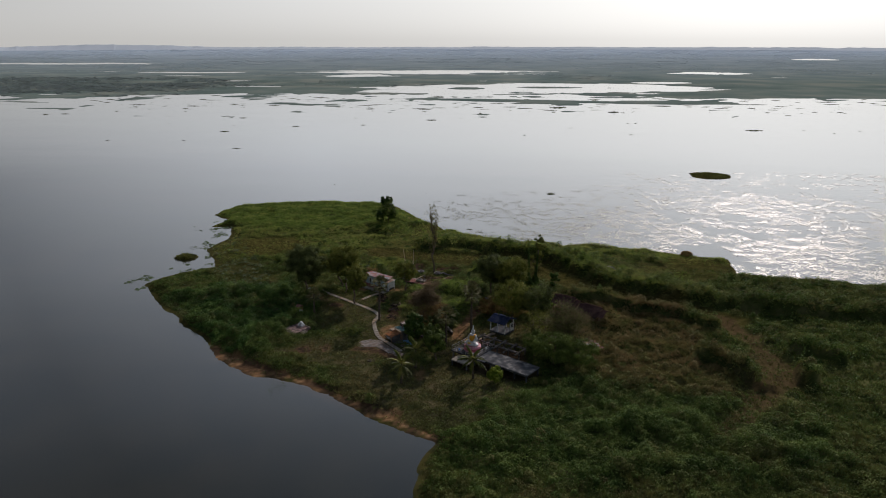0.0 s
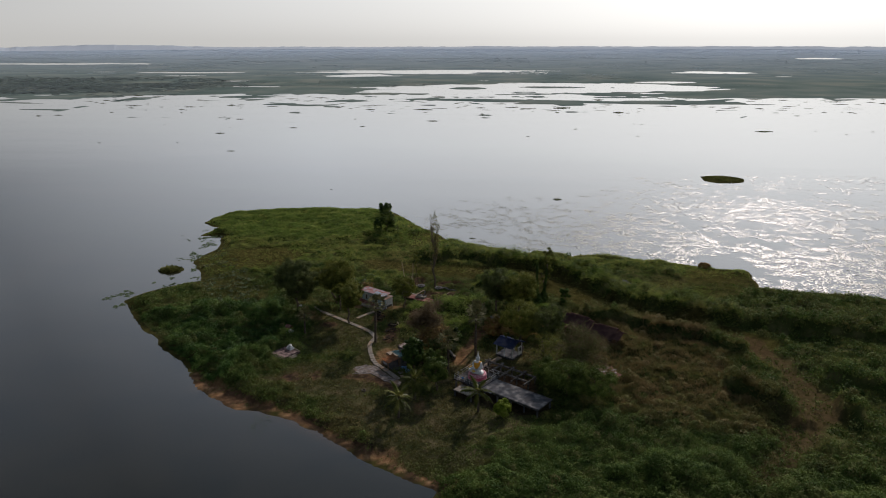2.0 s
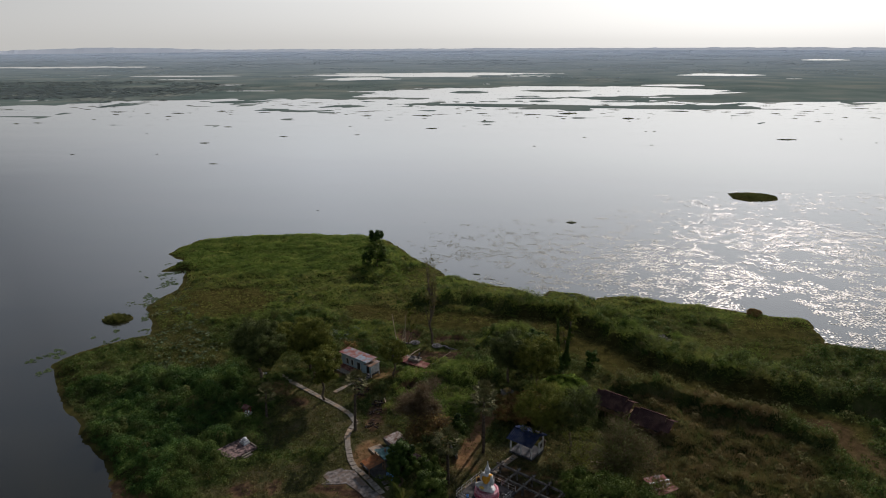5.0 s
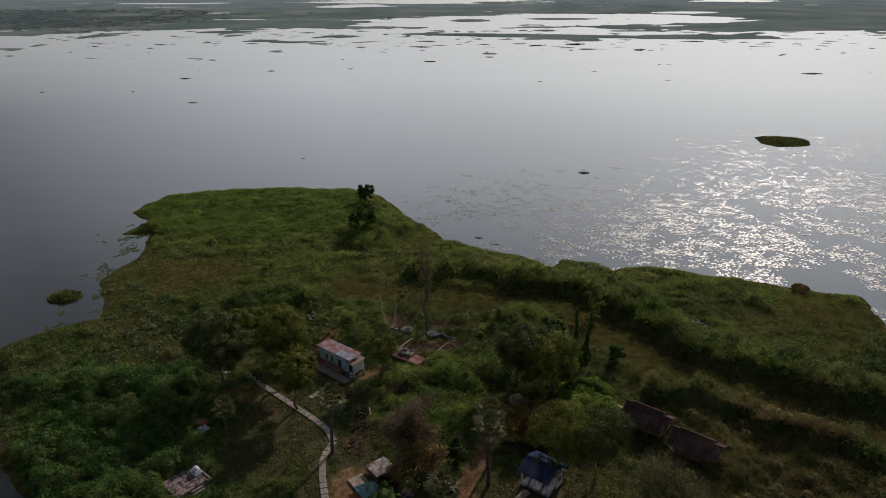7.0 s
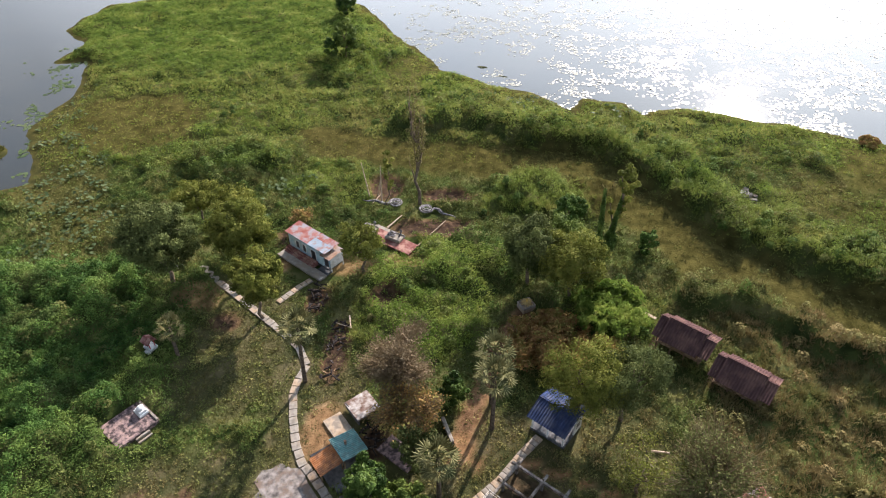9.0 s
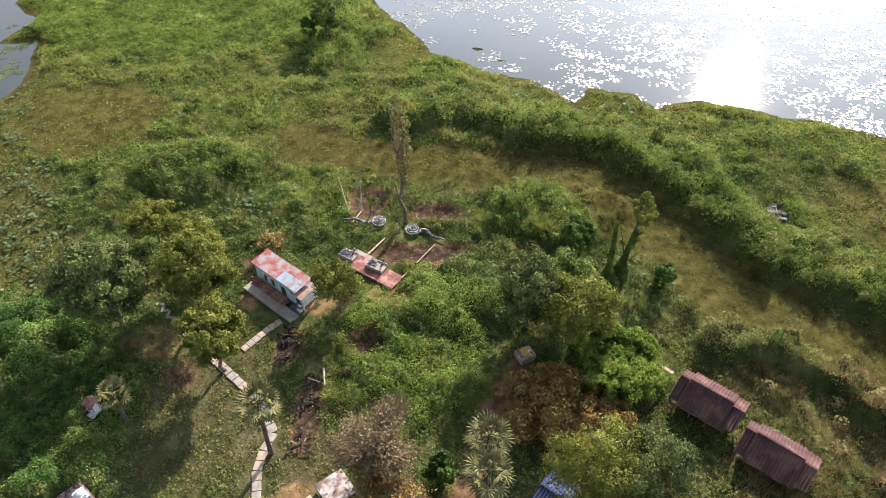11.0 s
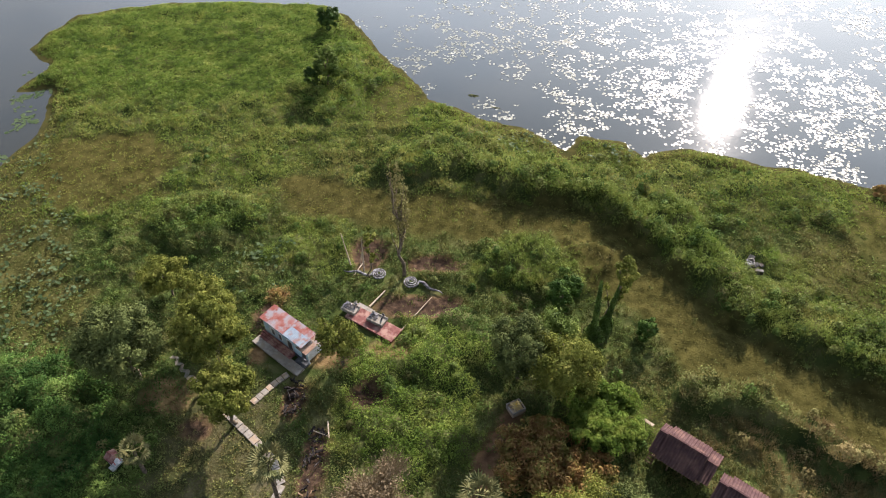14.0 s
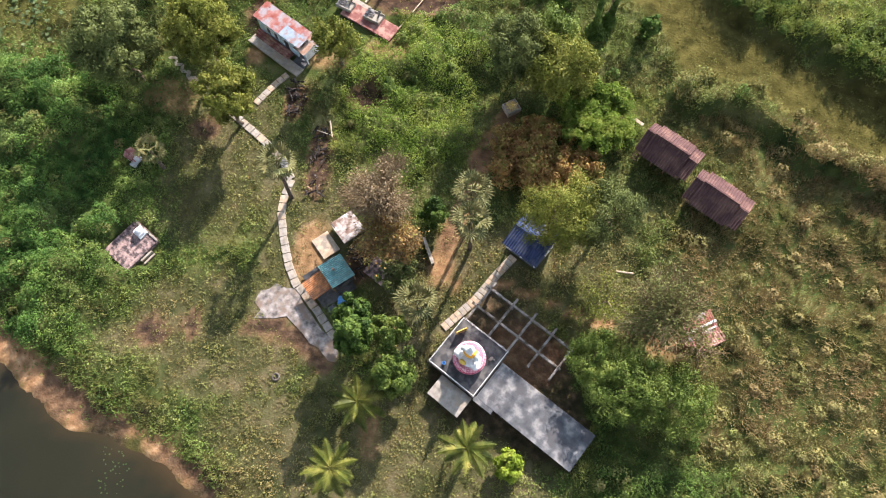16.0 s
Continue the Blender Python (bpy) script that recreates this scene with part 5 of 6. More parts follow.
tree("shade_tree", -6.6, 19.2, 5.6, 2.3, GREY_GREEN, "thin grey-green tree over the ruined house", 46, clumps=18, per=80, leaf=0.2)
tree("shade_tree", 16.2, 9.4, 6.0, 4.0, LEAFY, "wide open broad-leaved tree beyond the long slab", 25, clumps=60, per=80, leaf=0.17, low=0.2, gap=0.34)
tree("shade_tree", 12.9, 11.8, 5.4, 2.7, LEAFY, "wide open broad-leaved tree beside the concrete frame", 26, clumps=34, per=84, leaf=0.17, low=0.2, gap=0.36)
tree("shade_tree", 20.8, 8.4, 5.4, 3.6, LEAFY, "wide open green tree in tall grass", 27, clumps=46, per=72, leaf=0.17, low=0.2, gap=0.36)
tree("shade_tree", 14.0, 17.6, 7.2, 3.4, OLIVE, "thin spreading tree with small pale leaves", 28, clumps=26, per=24, leaf=0.18, low=0.4)
tree("round_bush", 5.3, 1.9, 2.9, 1.45, BRIGHT, "round bright yellow-green bush below the slab", 29, clumps=28, per=110, leaf=0.19, low=0.12, squash=0.9)
tree("thicket", 6.6, 34.6, 2.6, 5.0, BROWN_LEAF, "thicket of brown-leaved shrubs", 30, clumps=64, per=62, leaf=0.27, low=0.05, squash=0.5, gap=0.28)
tree("thicket", 11.4, 33.0, 2.2, 3.6, BROWN_LEAF, "brown-leaved shrubs thinning towards a hut", 51, clumps=36, per=60, leaf=0.27, low=0.05, squash=0.5, gap=0.28)
tree("thicket", 7.4, 38.4, 2.0, 2.4, BROWN_LEAF, "brown shrubs beside the earth trail", 52, clumps=24, per=60, leaf=0.27, low=0.05, squash=0.5, gap=0.28)
tree("thicket", 13.8, 39.4, 2.6, 4.6, FRESH, "mound of lush green creepers", 31, clumps=50, per=100, leaf=0.24, low=0.05, squash=0.5, gap=0.26)
tree("shore_tree", -28.4, 106.6, 7.6, 2.3, LEAFY, "green tree hung with creepers near the far shore", 32, clumps=34, per=90, leaf=0.28, low=0.08, gap=0.4, lean=(0.5, 0.3))
tree("creeper_mound", -30.6, 105.2, 4.2, 1.3, DEEP, "creepers over a stump near the far shore", 53, limbs=3, clumps=18, per=100, leaf=0.24, low=0.03, gap=0.5)
tree("shore_tree", -31.8, 129, 4.8, 2.6, DEEP, "small dark tree at the tip of the island", 33, clumps=20, leaf=0.36, low=0.1)
tree("shore_tree", 60, 81, 1.4, 1.7, BROWN_LEAF, "dark shrub at the water's edge", 34, clumps=18, leaf=0.34, low=0.1)
creeper_column(14.1, 51.9, 9.4, (-0.35, 0.2), "dead trunk wrapped in dark green creepers", 35)
tree("slender_tree", 15.6, 53.4, 12.4, 1.3, OLIVE, "slender leaning tree with a tufted crown", 36, limbs=6, clumps=18, per=90, leaf=0.2, low=0.62, lean=(0.9, -0.5), gap=0.6)
creeper_column(15.5, 53.2, 8.2, (0.7, -0.4), "creepers climbing the foot of a slender tree", 47)
tree("creeper_mound", 10.0, 55.4, 6.2, 1.5, CREEPER, "pointed mound of dark creepers over a dead tree", 37, limbs=3, clumps=24, per=110, leaf=0.22, low=0.03, gap=0.5)
tree("creeper_mound", 11.6, 57.6, 4.6, 1.3, CREEPER, "mound of dark creepers over a stump", 38, limbs=3, clumps=16, per=110, leaf=0.22, low=0.03, gap=0.5)
tree("creeper_mound", 20.2, 51.5, 4.0, 1.2, CREEPER, "pointed mound of creepers at the meadow's edge", 48, limbs=3, clumps=14, per=110, leaf=0.22, low=0.03, gap=0.5)
tree("slender_tree", -9.9, 61.0, 19.0, 1.3, GREY_GREEN, "tall thin half-bare tree above the serpent statues", 39, limbs=26, clumps=80, per=7, leaf=0.22, low=0.3, squash=1.1, gap=0.46, dry=0.35, trunk_r=0.27)
tree("slender_tree", -14.4, 60.6, 9.6, 1.1, OLIVE, "thin leaning sapling with a tuft of leaves", 40, limbs=4, clumps=10, per=50, leaf=0.2, low=0.7, lean=(0.5, -0.3), gap=0.5, trunk_r=0.11)
bare_tree("dry_tree", -8.9, 27.2, 8.8, 3.8, "dry brown leafless tree behind the ruin", 41, 0.16, TWIG, 8000)
bare_tree("dry_tree", -7.8, 23.2, 6.2, 3.3, "dry brown shrubby tree over the ruin", 42, 0.4, BROWN_LEAF, 4500)
bare_tree("bare_tree", 19.4, 16.2, 8.8, 4.8, "grey tree with spreading bare limbs and sparse olive leaves", 43, 0.5, GREY_GREEN, 3000)
bare_tree("bare_tree", 23.2, 14.2, 4.0, 2.4, "small dead tree beside a red wreck", 44, 0.1, OLIVE, 700)
bare_tree("dry_tree", -25.2, 55.2, 3.4, 1.6, "small tree with rusty dead leaves", 45, 0.9, BROWN_LEAF, 500)


# ---- the terrace with the seated statue ----
TURN = -35.5
PX, PY = 1.0, 11.9
UX, UY = math.cos(radians(TURN)), math.sin(radians(TURN))


def at(u, n, ox=PX, oy=PY):
    """A place in the plan from a step along and a step across the buildings' line."""
    return ox + u * UX - n * UY, oy + u * UY + n * UX


def sheet(sx, sy, t, x, y, z, corr=0.0, pitch=0.16, rx=0, ry=0, rz=0):
    """A roof sheet with waves running along y; its middle is at x, y, z."""
    n = max(2, int(sx / pitch * 4)) if corr else 2
    xs = np.linspace(-sx / 2, sx / 2, n)
    w = corr * np.sin(xs / pitch * 2 * np.pi) if corr else xs * 0
    v, f = [], []
    for zz in (t / 2, -t / 2):
        for yy in (-sy / 2, sy / 2):
            v += [(a, yy, b + zz) for a, b in zip(xs, w)]
    k = n
    for i in range(n - 1):
        f += [(i, i + 1, k + i + 1, k + i), (2 * k + i, 3 * k + i, 3 * k + i + 1, 2 * k + i + 1), (i, 2 * k + i, 2 * k + i + 1, i + 1), (k + i, k + i + 1, 3 * k + i + 1, 3 * k + i)]
    f += [(0, k, 3 * k, 2 * k), (k - 1, 3 * k - 1, 4 * k - 1, 2 * k - 1)]
    bm = bmesh.new()
    m = pose(x, y, z, rx, ry, rz)
    vv = [bm.verts.new(m @ Vector(p)) for p in v]
    for q in f:
        bm.faces.new([vv[i] for i in q])
    return bm


GZ = 0.9
ter = thing("statue_terrace", PX, PY, 0, TURN, "raised square concrete platform with white railings", "platform")
part("platform_slab", box(5.7, 5.7, 0.25, 0, 0, 2.28, 0.03), DARK_CONCRETE, ter)
for u in (-2.5, 0, 2.5):
    for n in (-2.5, 0, 2.5):
        part("column", box(0.26, 0.26, 2.0, u, n, 1.2, 0.02), CONCRETE, ter)
for i in range(4):
    side = part("railing", box(5.6, 0.03, 0.03, 0, 2.74, 3.25, 0.008), WHITE, ter, "white tubular railing")
    side.matrix_basis = pose(0, 0, 0, 0, 0, 90 * i)
    low = part("rail", box(5.6, 0.03, 0.03, 0, 2.74, 2.85, 0.01), WHITE, side)
    for k in range(6):
        part("post", box(0.04, 0.04, 0.88, -2.74 + 1.096 * k, 2.74, 2.83, 0.01), WHITE, side)

slab = thing("long_slab", PX, PY, 0, TURN, "long stained grey concrete deck on columns", "platform")
part("deck", box(11.1, 4.25, 0.2, 8.5, -0.45, 2.27, 0.02), CONCRETE, slab)
part("apron", box(2.2, 0.45, 0.2, 3.98, -2.81, 2.262, 0.02), CONCRETE, slab)
part("edge_beam", box(10.6, 0.18, 0.3, 8.6, -2.4, 2.02, 0.02), DARK_CONCRETE, slab)
part("edge_beam", box(10.6, 0.18, 0.3, 8.6, 1.5, 2.02, 0.02), DARK_CONCRETE, slab)
for u in (3.4, 6.0, 8.6, 11.2, 13.7):
    for n in (-2.35, 1.45):
        part("column", box(0.24, 0.24, 2.1, u, n, 1.12, 0.02), CONCRETE, slab)

low_t = thing("lower_terrace", PX, PY, 0, TURN, "lower pale concrete landing beside the platform", "platform")
part("deck", box(3.75, 2.35, 0.2, 0.87, -4.08, 1.85, 0.03), PALE_CONCRETE, low_t)
for u in (-0.8, 2.5):
    for n in (-5.0, -3.2):
        part("column", box(0.22, 0.22, 1.7, u, n, 0.95, 0.02), CONCRETE, low_t)

frame_t = thing("concrete_frame", PX, PY, 0, TURN, "unfinished grid of weathered concrete beams on short posts", "concrete frame")
for n in (7.05, 4.75):
    part("beam", box(11.0, 0.24, 0.3, 2.3, n, 2.0, 0.02), BRICK, frame_t)
for u in (-2.6, 0.2, 2.6, 5.1, 7.5):
    part("cross_beam", box(0.24, 5.0 if u < 6 else 4.2, 0.26, u, 5.4 if u < 6 else 5.2, 2.05, 0.02), BRICK, frame_t)
    for n in (7.05, 4.75):
        part("post", box(0.26, 0.26, 1.8, u, n, 1.0, 0.02), BRICK, frame_t)
        part("stub", box(0.14, 0.14, 0.45, u, n + 0.1, 2.3, 0.02, 4, 3), BRICK, frame_t)


def lathe(profile, sides=28, bm=None, sx=1.0, sy=1.0, off=(0, 0, 0)):
    """A turned body from (radius, height) pairs."""
    out = bm or bmesh.new()
    rings = []
    for r, z in profile:
        rings.append([out.verts.new((off[0] + r * sx * math.cos(2 * math.pi * i / sides), off[1] + r * sy * math.sin(2 * math.pi * i / sides), off[2] + z)) for i in range(sides)])
    for a, b in zip(rings[:-1], rings[1:]):
        for i in range(sides):
            out.faces.new((a[i], a[(i + 1) % sides], b[(i + 1) % sides], b[i]))
    out.faces.new(rings[0][::-1])
    out.faces.new(rings[-1])
    return out


# drum pink deepened: the shade on the pedestal's sides is in the colour
PINK_DRUM_SHADE = material("drum_pink_with_shade", [(0.3, (0.385, 0.091, 0.14)), (0.6, (0.462, 0.175, 0.217))], 0.3, 0.5, 0, 0.1, 0.05, (0.7, 0.42, 0.45), 0.4)
ped = thing("lotus_pedestal", PX + 0.1, PY - 0.1, 2.405, TURN, "round pink lotus-petal pedestal under the statue", "pedestal")
# shaded copy of the petal pink for the lower rows
PINK_PETAL_SHADE = material("petal_pink_with_shade", [(0.3, (0.34, 0.03, 0.07)), (0.6, (0.48, 0.09, 0.14))], 0.25, 0.6, 0, 0.1, 0.05, (0.55, 0.2, 0.24), 0.3)
part("drum", lathe([(1.62, 0), (1.66, 0.1), (1.45, 0.2), (1.38, 0.5), (1.5, 0.72), (1.55, 0.9), (1.4, 0.98)]), PINK_DRUM_SHADE, ped, "deep pink round drum")
pet = bmesh.new()
bmesh.ops.create_uvsphere(pet, u_segments=8, v_segments=6, radius=1, matrix=pose(1.5, 0, 0.0, 0, -28, 0) @ Matrix.Diagonal((0.10, 0.19, 0.26, 1)))
pm = bpy.data.meshes.new("petal")
pet.to_mesh(pm)
pet.free()
pm.materials.append(PINK)
low_petal = pm.copy()
low_petal.materials[0] = PINK_PETAL_SHADE
# only the top row keeps the plain pink; lower rows carry painted shade
for row, (cnt, z, s) in enumerate(((34, 0.24, 0.99), (34, 0.52, 0.92), (32, 0.80, 0.97))):
    for i in range(cnt):
        o = part("petal", pm if row == 2 else low_petal, None, ped)
        o.matrix_basis = pose(0, 0, z, 0, 0, (i + 0.5 * row) * 360 / cnt) @ Matrix.Diagonal((s, s, 1, 1))


def statue():
    """Seated figure as one plain body: crossed legs, robe, arms, head with a spire."""
    pieces = []

    def ball(x, y, z, rx, ry, rz, mat, tilt=(0, 0, 0)):
        bm = bmesh.new()
        bmesh.ops.create_uvsphere(bm, u_segments=18, v_segments=12, radius=1, matrix=pose(x, y, z, *tilt) @ Matrix.Diagonal((rx, ry, rz, 1)))
        pieces.append((bm, mat))

    ball(0, -0.15, 0.30, 1.25, 0.80, 0.34, 0)
    ball(-0.78, -0.34, 0.36, 0.58, 0.42, 0.30, 0, (0, 0, 25))
    ball(0.78, -0.34, 0.36, 0.58, 0.42, 0.30, 0, (0, 0, -25))
    ball(0, 0.16, 1.15, 0.66, 0.46, 0.95, 0)
    ball(-0.06, 0.08, 1.3, 0.60, 0.47, 0.82, 1, (0, 10, 0))
    ball(0, 0.12, 1.86, 0.74, 0.38, 0.26, 0)
    ball(0.2, 0.12, 1.72, 0.5, 0.41, 0.36, 1, (0, -24, 0))
    ball(-0.74, 0.0, 1.40, 0.20, 0.24, 0.60, 0, (0, 12, 0))
    ball(0.74, 0.0, 1.40, 0.20, 0.24, 0.60, 0, (0, -12, 0))
    ball(-0.55, -0.40, 0.84, 0.20, 0.46, 0.17, 0, (10, 0, -25))
    ball(0.55, -0.40, 0.84, 0.20, 0.46, 0.17, 0, (10, 0, 25))
    ball(-0.1, -0.86, 0.56, 0.34, 0.22, 0.16, 2)
    ball(0, 0.10, 2.12, 0.18, 0.18, 0.22, 0)
    ball(0, 0.06, 2.46, 0.31, 0.33, 0.37, 3)
    ball(0, 0.10, 2.62, 0.34, 0.36, 0.28, 3)
    bm = lathe([(0.22, 2.82), (0.2, 2.95), (0.15, 3.05), (0.10, 3.3), (0.06, 3.55), (0.02, 3.85)], 14)
    bmesh.ops.translate(bm, verts=bm.verts, vec=(0, 0.1, 0))
    pieces.append((bm, 3))
    out = bmesh.new()
    for bm, mi in pieces:
        for f in bm.faces:
            f.material_index, f.smooth = mi, True
        me = bpy.data.meshes.new("tmp")
        bm.to_mesh(me)
        bm.free()
        out.from_mesh(me)
        bpy.data.meshes.remove(me)
    me = bpy.data.meshes.new("seated_statue")
    out.to_mesh(me)
    out.free()
    for mt in (WHITE, ORANGE_CLOTH, GOLD, GREY_PAINT):
        me.materials.append(mt)
    o = new("seated_statue", me)
    o.matrix_basis = pose(PX + 0.1, PY - 0.1, 3.37, 0, 0, TURN) @ Matrix.Diagonal((1.12, 1.12, 1.03, 1))
    tagged(o, "white seated temple statue in an orange robe on a pedestal", "statue")


statue()
x, y = at(-2.1, 1.55)
g = thing("framed_board", x, y, 2.405, TURN + 62, "small upright board in a yellow frame on the platform", "board")
part("panel", box(0.95, 0.06, 0.75, 0, 0, 0.5, 0.01), DARK, g)
for a in ((0, 0.86), (0, 0.12)):
    part("frame_bar", box(1.1, 0.1, 0.1, a[0], 0, a[1], 0.01), GOLD, g)
for a in (-0.52, 0.52):
    part("frame_post", box(0.1, 0.1, 0.86, a, 0, 0.43, 0.01), GOLD, g)
x, y = at(1.85, 1.1)
for i, (dx, dy, dz) in enumerate(((0, 0, 0), (0.32, 0.05, 0), (0.15, 0.22, 0), (0.1, 0.06, 0.16))):
    o = part("cement_block", box(0.3, 0.18, 0.15, 0, 0, 0.08, 0.01), BRICK)
    o.matrix_basis = pose(x + dx, y + dy, 2.405 + dz, 0, 0, TURN + 20 * i)
    tagged(o, "loose grey cement block on the platform", "block", "stacked blocks")
x, y = at(-1.5, -2.0)
o = part("bucket", lathe([(0.14, 0), (0.17, 0.3), (0.18, 0.32), (0.16, 0.32), (0.13, 0.05)], 14), BLUE_PLASTIC)
o.matrix_basis = pose(x, y, 2.405)
tagged(o, "small bright blue plastic bucket on the platform", "bucket")

# ---- the two stilt huts ----


def hut(x, y, label):
    t = thing("stilt_hut", x, y, 0.7, -36, label, "hut", "stilt huts in the grass")
    part("floor", box(5.2, 3.2, 0.16, 0, 0, 1.35, 0.02), WOOD, t)
    for u in (-2.4, -0.8, 0.8, 2.4):
        for n in (-1.45, 0, 1.45):
            part("stilt", box(0.16, 0.16, 1.5, u, n, 0.6, 0.01), WOOD, t)
    for n in (-1.5, 1.5):
        w = part("wall", box(3.6, 0.1, 1.5, 0.3, n, 2.15, 0.01), WOOD, t)
        for u in (-0.6, 0.9):
            part("shutter", box(0.7, 0.05, 0.8, 0.3 + u, n * 1.04, 2.3, 0.01), DARK, w)
    for u in (-1.5, 2.1):
        part("wall", box(0.1, 2.9, 1.5, u, 0, 2.15, 0.01), WOOD, t)
    for u in (-2.5,):
        for n in (-1.45, 1.45):
            part("porch_post", box(0.12, 0.12, 1.6, u, n, 2.2, 0.01), WOOD, t)
    part("porch_rail", box(0.08, 2.9, 0.08, -2.55, 0, 2.1, 0.01), WOOD, t)
    a = 36.0
    for name, u, ln, dz, wd, ang in (("roof", 0.0, 4.2, 0.0, 2.87, a), ("porch_roof", -2.45, 1.2, -0.24, 2.5, a), ("end_roof", 2.6, 1.4, -0.5, 2.3, 27.0)):
        co, si, top = math.cos(radians(ang)), math.sin(radians(ang)), 4.25 + dz
        r = part(name, sheet(ln, wd, 0.03, u, -wd / 2 * co, top - wd / 2 * si, 0.05, 0.3, ang), BROWN_ROOF, t)
        part("far_slope", sheet(ln, wd, 0.03, u, wd / 2 * co, top - wd / 2 * si, 0.05, 0.3, -ang), BROWN_ROOF, r)
        part("ridge_cap", box(ln, 0.22, 0.06, u, 0, top + 0.04, 0.02), BROWN_ROOF, r)
    for u in (-2.05, 2.08):
        part("gable", box(0.05, 1.2, 0.5, u, 0, 3.62, 0.01), WOOD, t)
    st = part("stair", box(0.07, 1.9, 0.16, -3.0, -1.2, 0.75, 0.01, 38), WOOD, t)
    part("stringer", box(0.07, 1.9, 0.16, -2.3, -1.2, 0.75, 0.01, 38), WOOD, st)
    for i in range(5):
        part("tread", box(0.75, 0.22, 0.05, -2.65, -1.85 + 0.3 * i, 0.22 + 0.24 * i, 0.005), WOOD, st)
    return t


HUT = "brown wooden hut on stilts with a tiered corrugated roof"
for hx, hy in ((21.5, 35.4), (26.3, 30.0)):
    hut(hx, hy, HUT).scale = (1, 1, 0.95)
pl = part("plank", box(1.6, 0.35, 0.08, 0, 0, 0.04, 0.01), PALE_WOOD)
pl.matrix_basis = pose(18.7, 39.9, surf_at(18.7, 39.9) + 0.35, 6, 0, -38)
tagged(pl, "bleached plank lying on weeds near a hut", "plank")

pl = part("fallen_trunk", rod((-0.9, 0, 0.2), (0.9, 0.1, 0.24), 0.13, 0.1, 8), PALE_WOOD)
pl.matrix_basis = pose(16.9, 22.0, surf_at(16.9, 22.0), 0, 0, -8)
tagged(pl, "short bleached log lying in dry grass", "log")

# ---- the blue hall ----
hall = thing("open_hall", 6.95, 24.4, GZ - 0.1, TURN, "small open hall with a blue corrugated roof on white posts", "hall")
part("floor", box(3.9, 3.4, 0.3, 0, 0, 0.15, 0.03), CONCRETE, hall)
for u in (-1.75, 0, 1.75):
    for n in (-1.6, 1.6):
        part("post", box(0.18, 0.18, 2.3, u, n, 1.4, 0.01), WHITE, hall)
part("end_wall", box(0.12, 1.4, 1.7, 1.95, 0.7, 1.3, 0.01), WHITE, hall, "white end wall")
# solid block, no hole: the dark inside is its colour
part("opening", box(0.14, 0.6, 0.7, 1.96, 0.7, 1.5, 0.01), DARK, hall)
a = 21
for sgn in (-1, 1):
    part("roof_slope", sheet(4.3, 2.45, 0.03, 0, sgn * 1.15, 2.95, 0.045, 0.28, -sgn * a), BLUE_ROOF, hall)
part("ridge_cap", box(4.3, 0.24, 0.05, 0, 0, 3.42, 0.02), BLUE_ROOF, hall)

# ---- the blue house with the red roof ----
hs = thing("blue_house", -22.4, 49.2, GZ - 0.1, -36, "pale blue house with a rusty red roof and red steps", "house")
part("plinth", box(6.9, 2.4, 0.5, -0.1, 0.1, 0.25, 0.03), CONCRETE, hs)
part("front_wall", box(6.0, 0.14, 2.7, -0.5, -0.95, 1.8, 0.01), BLUE_WALL, hs)
part("back_wall", box(6.0, 0.14, 2.9, -0.5, 1.05, 1.9, 0.01), BLUE_WALL, hs)
for u in (-3.45, 2.45):
    part("side_wall", box(0.14, 1.86, 2.8, u, 0.05, 1.85, 0.01), BLUE_WALL, hs)
for u, wd, ht, z in ((-1.9, 0.6, 1.3, 1.85), (-0.7, 0.6, 1.3, 1.85), (0.9, 0.85, 1.9, 1.55)):
    # near-black block on the wall, painted as dark as an unlit room
    d = part("window_opening", box(wd, 0.16, ht, u, -0.96, z, 0.01), DARK, hs)
    for q in (-1, 1):
        part("frame", box(0.07, 0.2, ht + 0.1, u + q * wd / 2, -0.97, z, 0.01), WHITE, d)
    part("lintel", box(wd + 0.14, 0.2, 0.08, u, -0.97, z + ht / 2, 0.01), WHITE, d)
BLUE_TIN = material("blue_grey_tin_with_rust", [(0.3, (0.16, 0.208, 0.264)), (0.55, (0.216, 0.264, 0.312)), (0.75, (0.272, 0.304, 0.336))], 0.7, 0.55, 0.2, 0.2, 0.08, (0.24, 0.12, 0.096), 1.0)
part("roof", sheet(4.0, 2.5, 0.04, -1.9, 0.1, 3.36, 0.014, 0.34, 5), RED_ROOF, hs, "rusty red tin roof")
part("roof", sheet(3.1, 1.5, 0.04, 1.6, -0.4, 3.33, 0.014, 0.34, 5), BLUE_TIN, hs, "blue-grey tin sheet streaked with rust")
part("roof", sheet(3.1, 1.05, 0.04, 1.6, 0.85, 3.45, 0.014, 0.34, 5), RED_ROOF, hs)
for i in range(3):
    part("step", box(5.2, 0.3, 0.24 * (i + 1), -0.9, -1.92 + 0.3 * i, 0.22 + 0.12 * (i + 1), 0.02), RED_TILE, hs)
part("porch", box(7.6, 1.25, 0.34, 0.1, -2.5, 0.19, 0.03), PALE_CONCRETE, hs)
part("porch_end", box(1.6, 1.1, 0.34, 3.0, -1.4, 0.185, 0.03), CONCRETE, hs)
part("wing_wall", box(0.1, 2.1, 1.9, 3.75, 0.1, 1.75, 0.01), WHITE, hs, "white boarded end wall")
part("wing_front", box(1.25, 0.1, 1.9, 3.1, -0.92, 1.75, 0.01), BLUE_WALL, hs)
part("wing_door", box(0.65, 0.14, 1.6, 3.1, -0.93, 1.62, 0.01), DARK, hs)
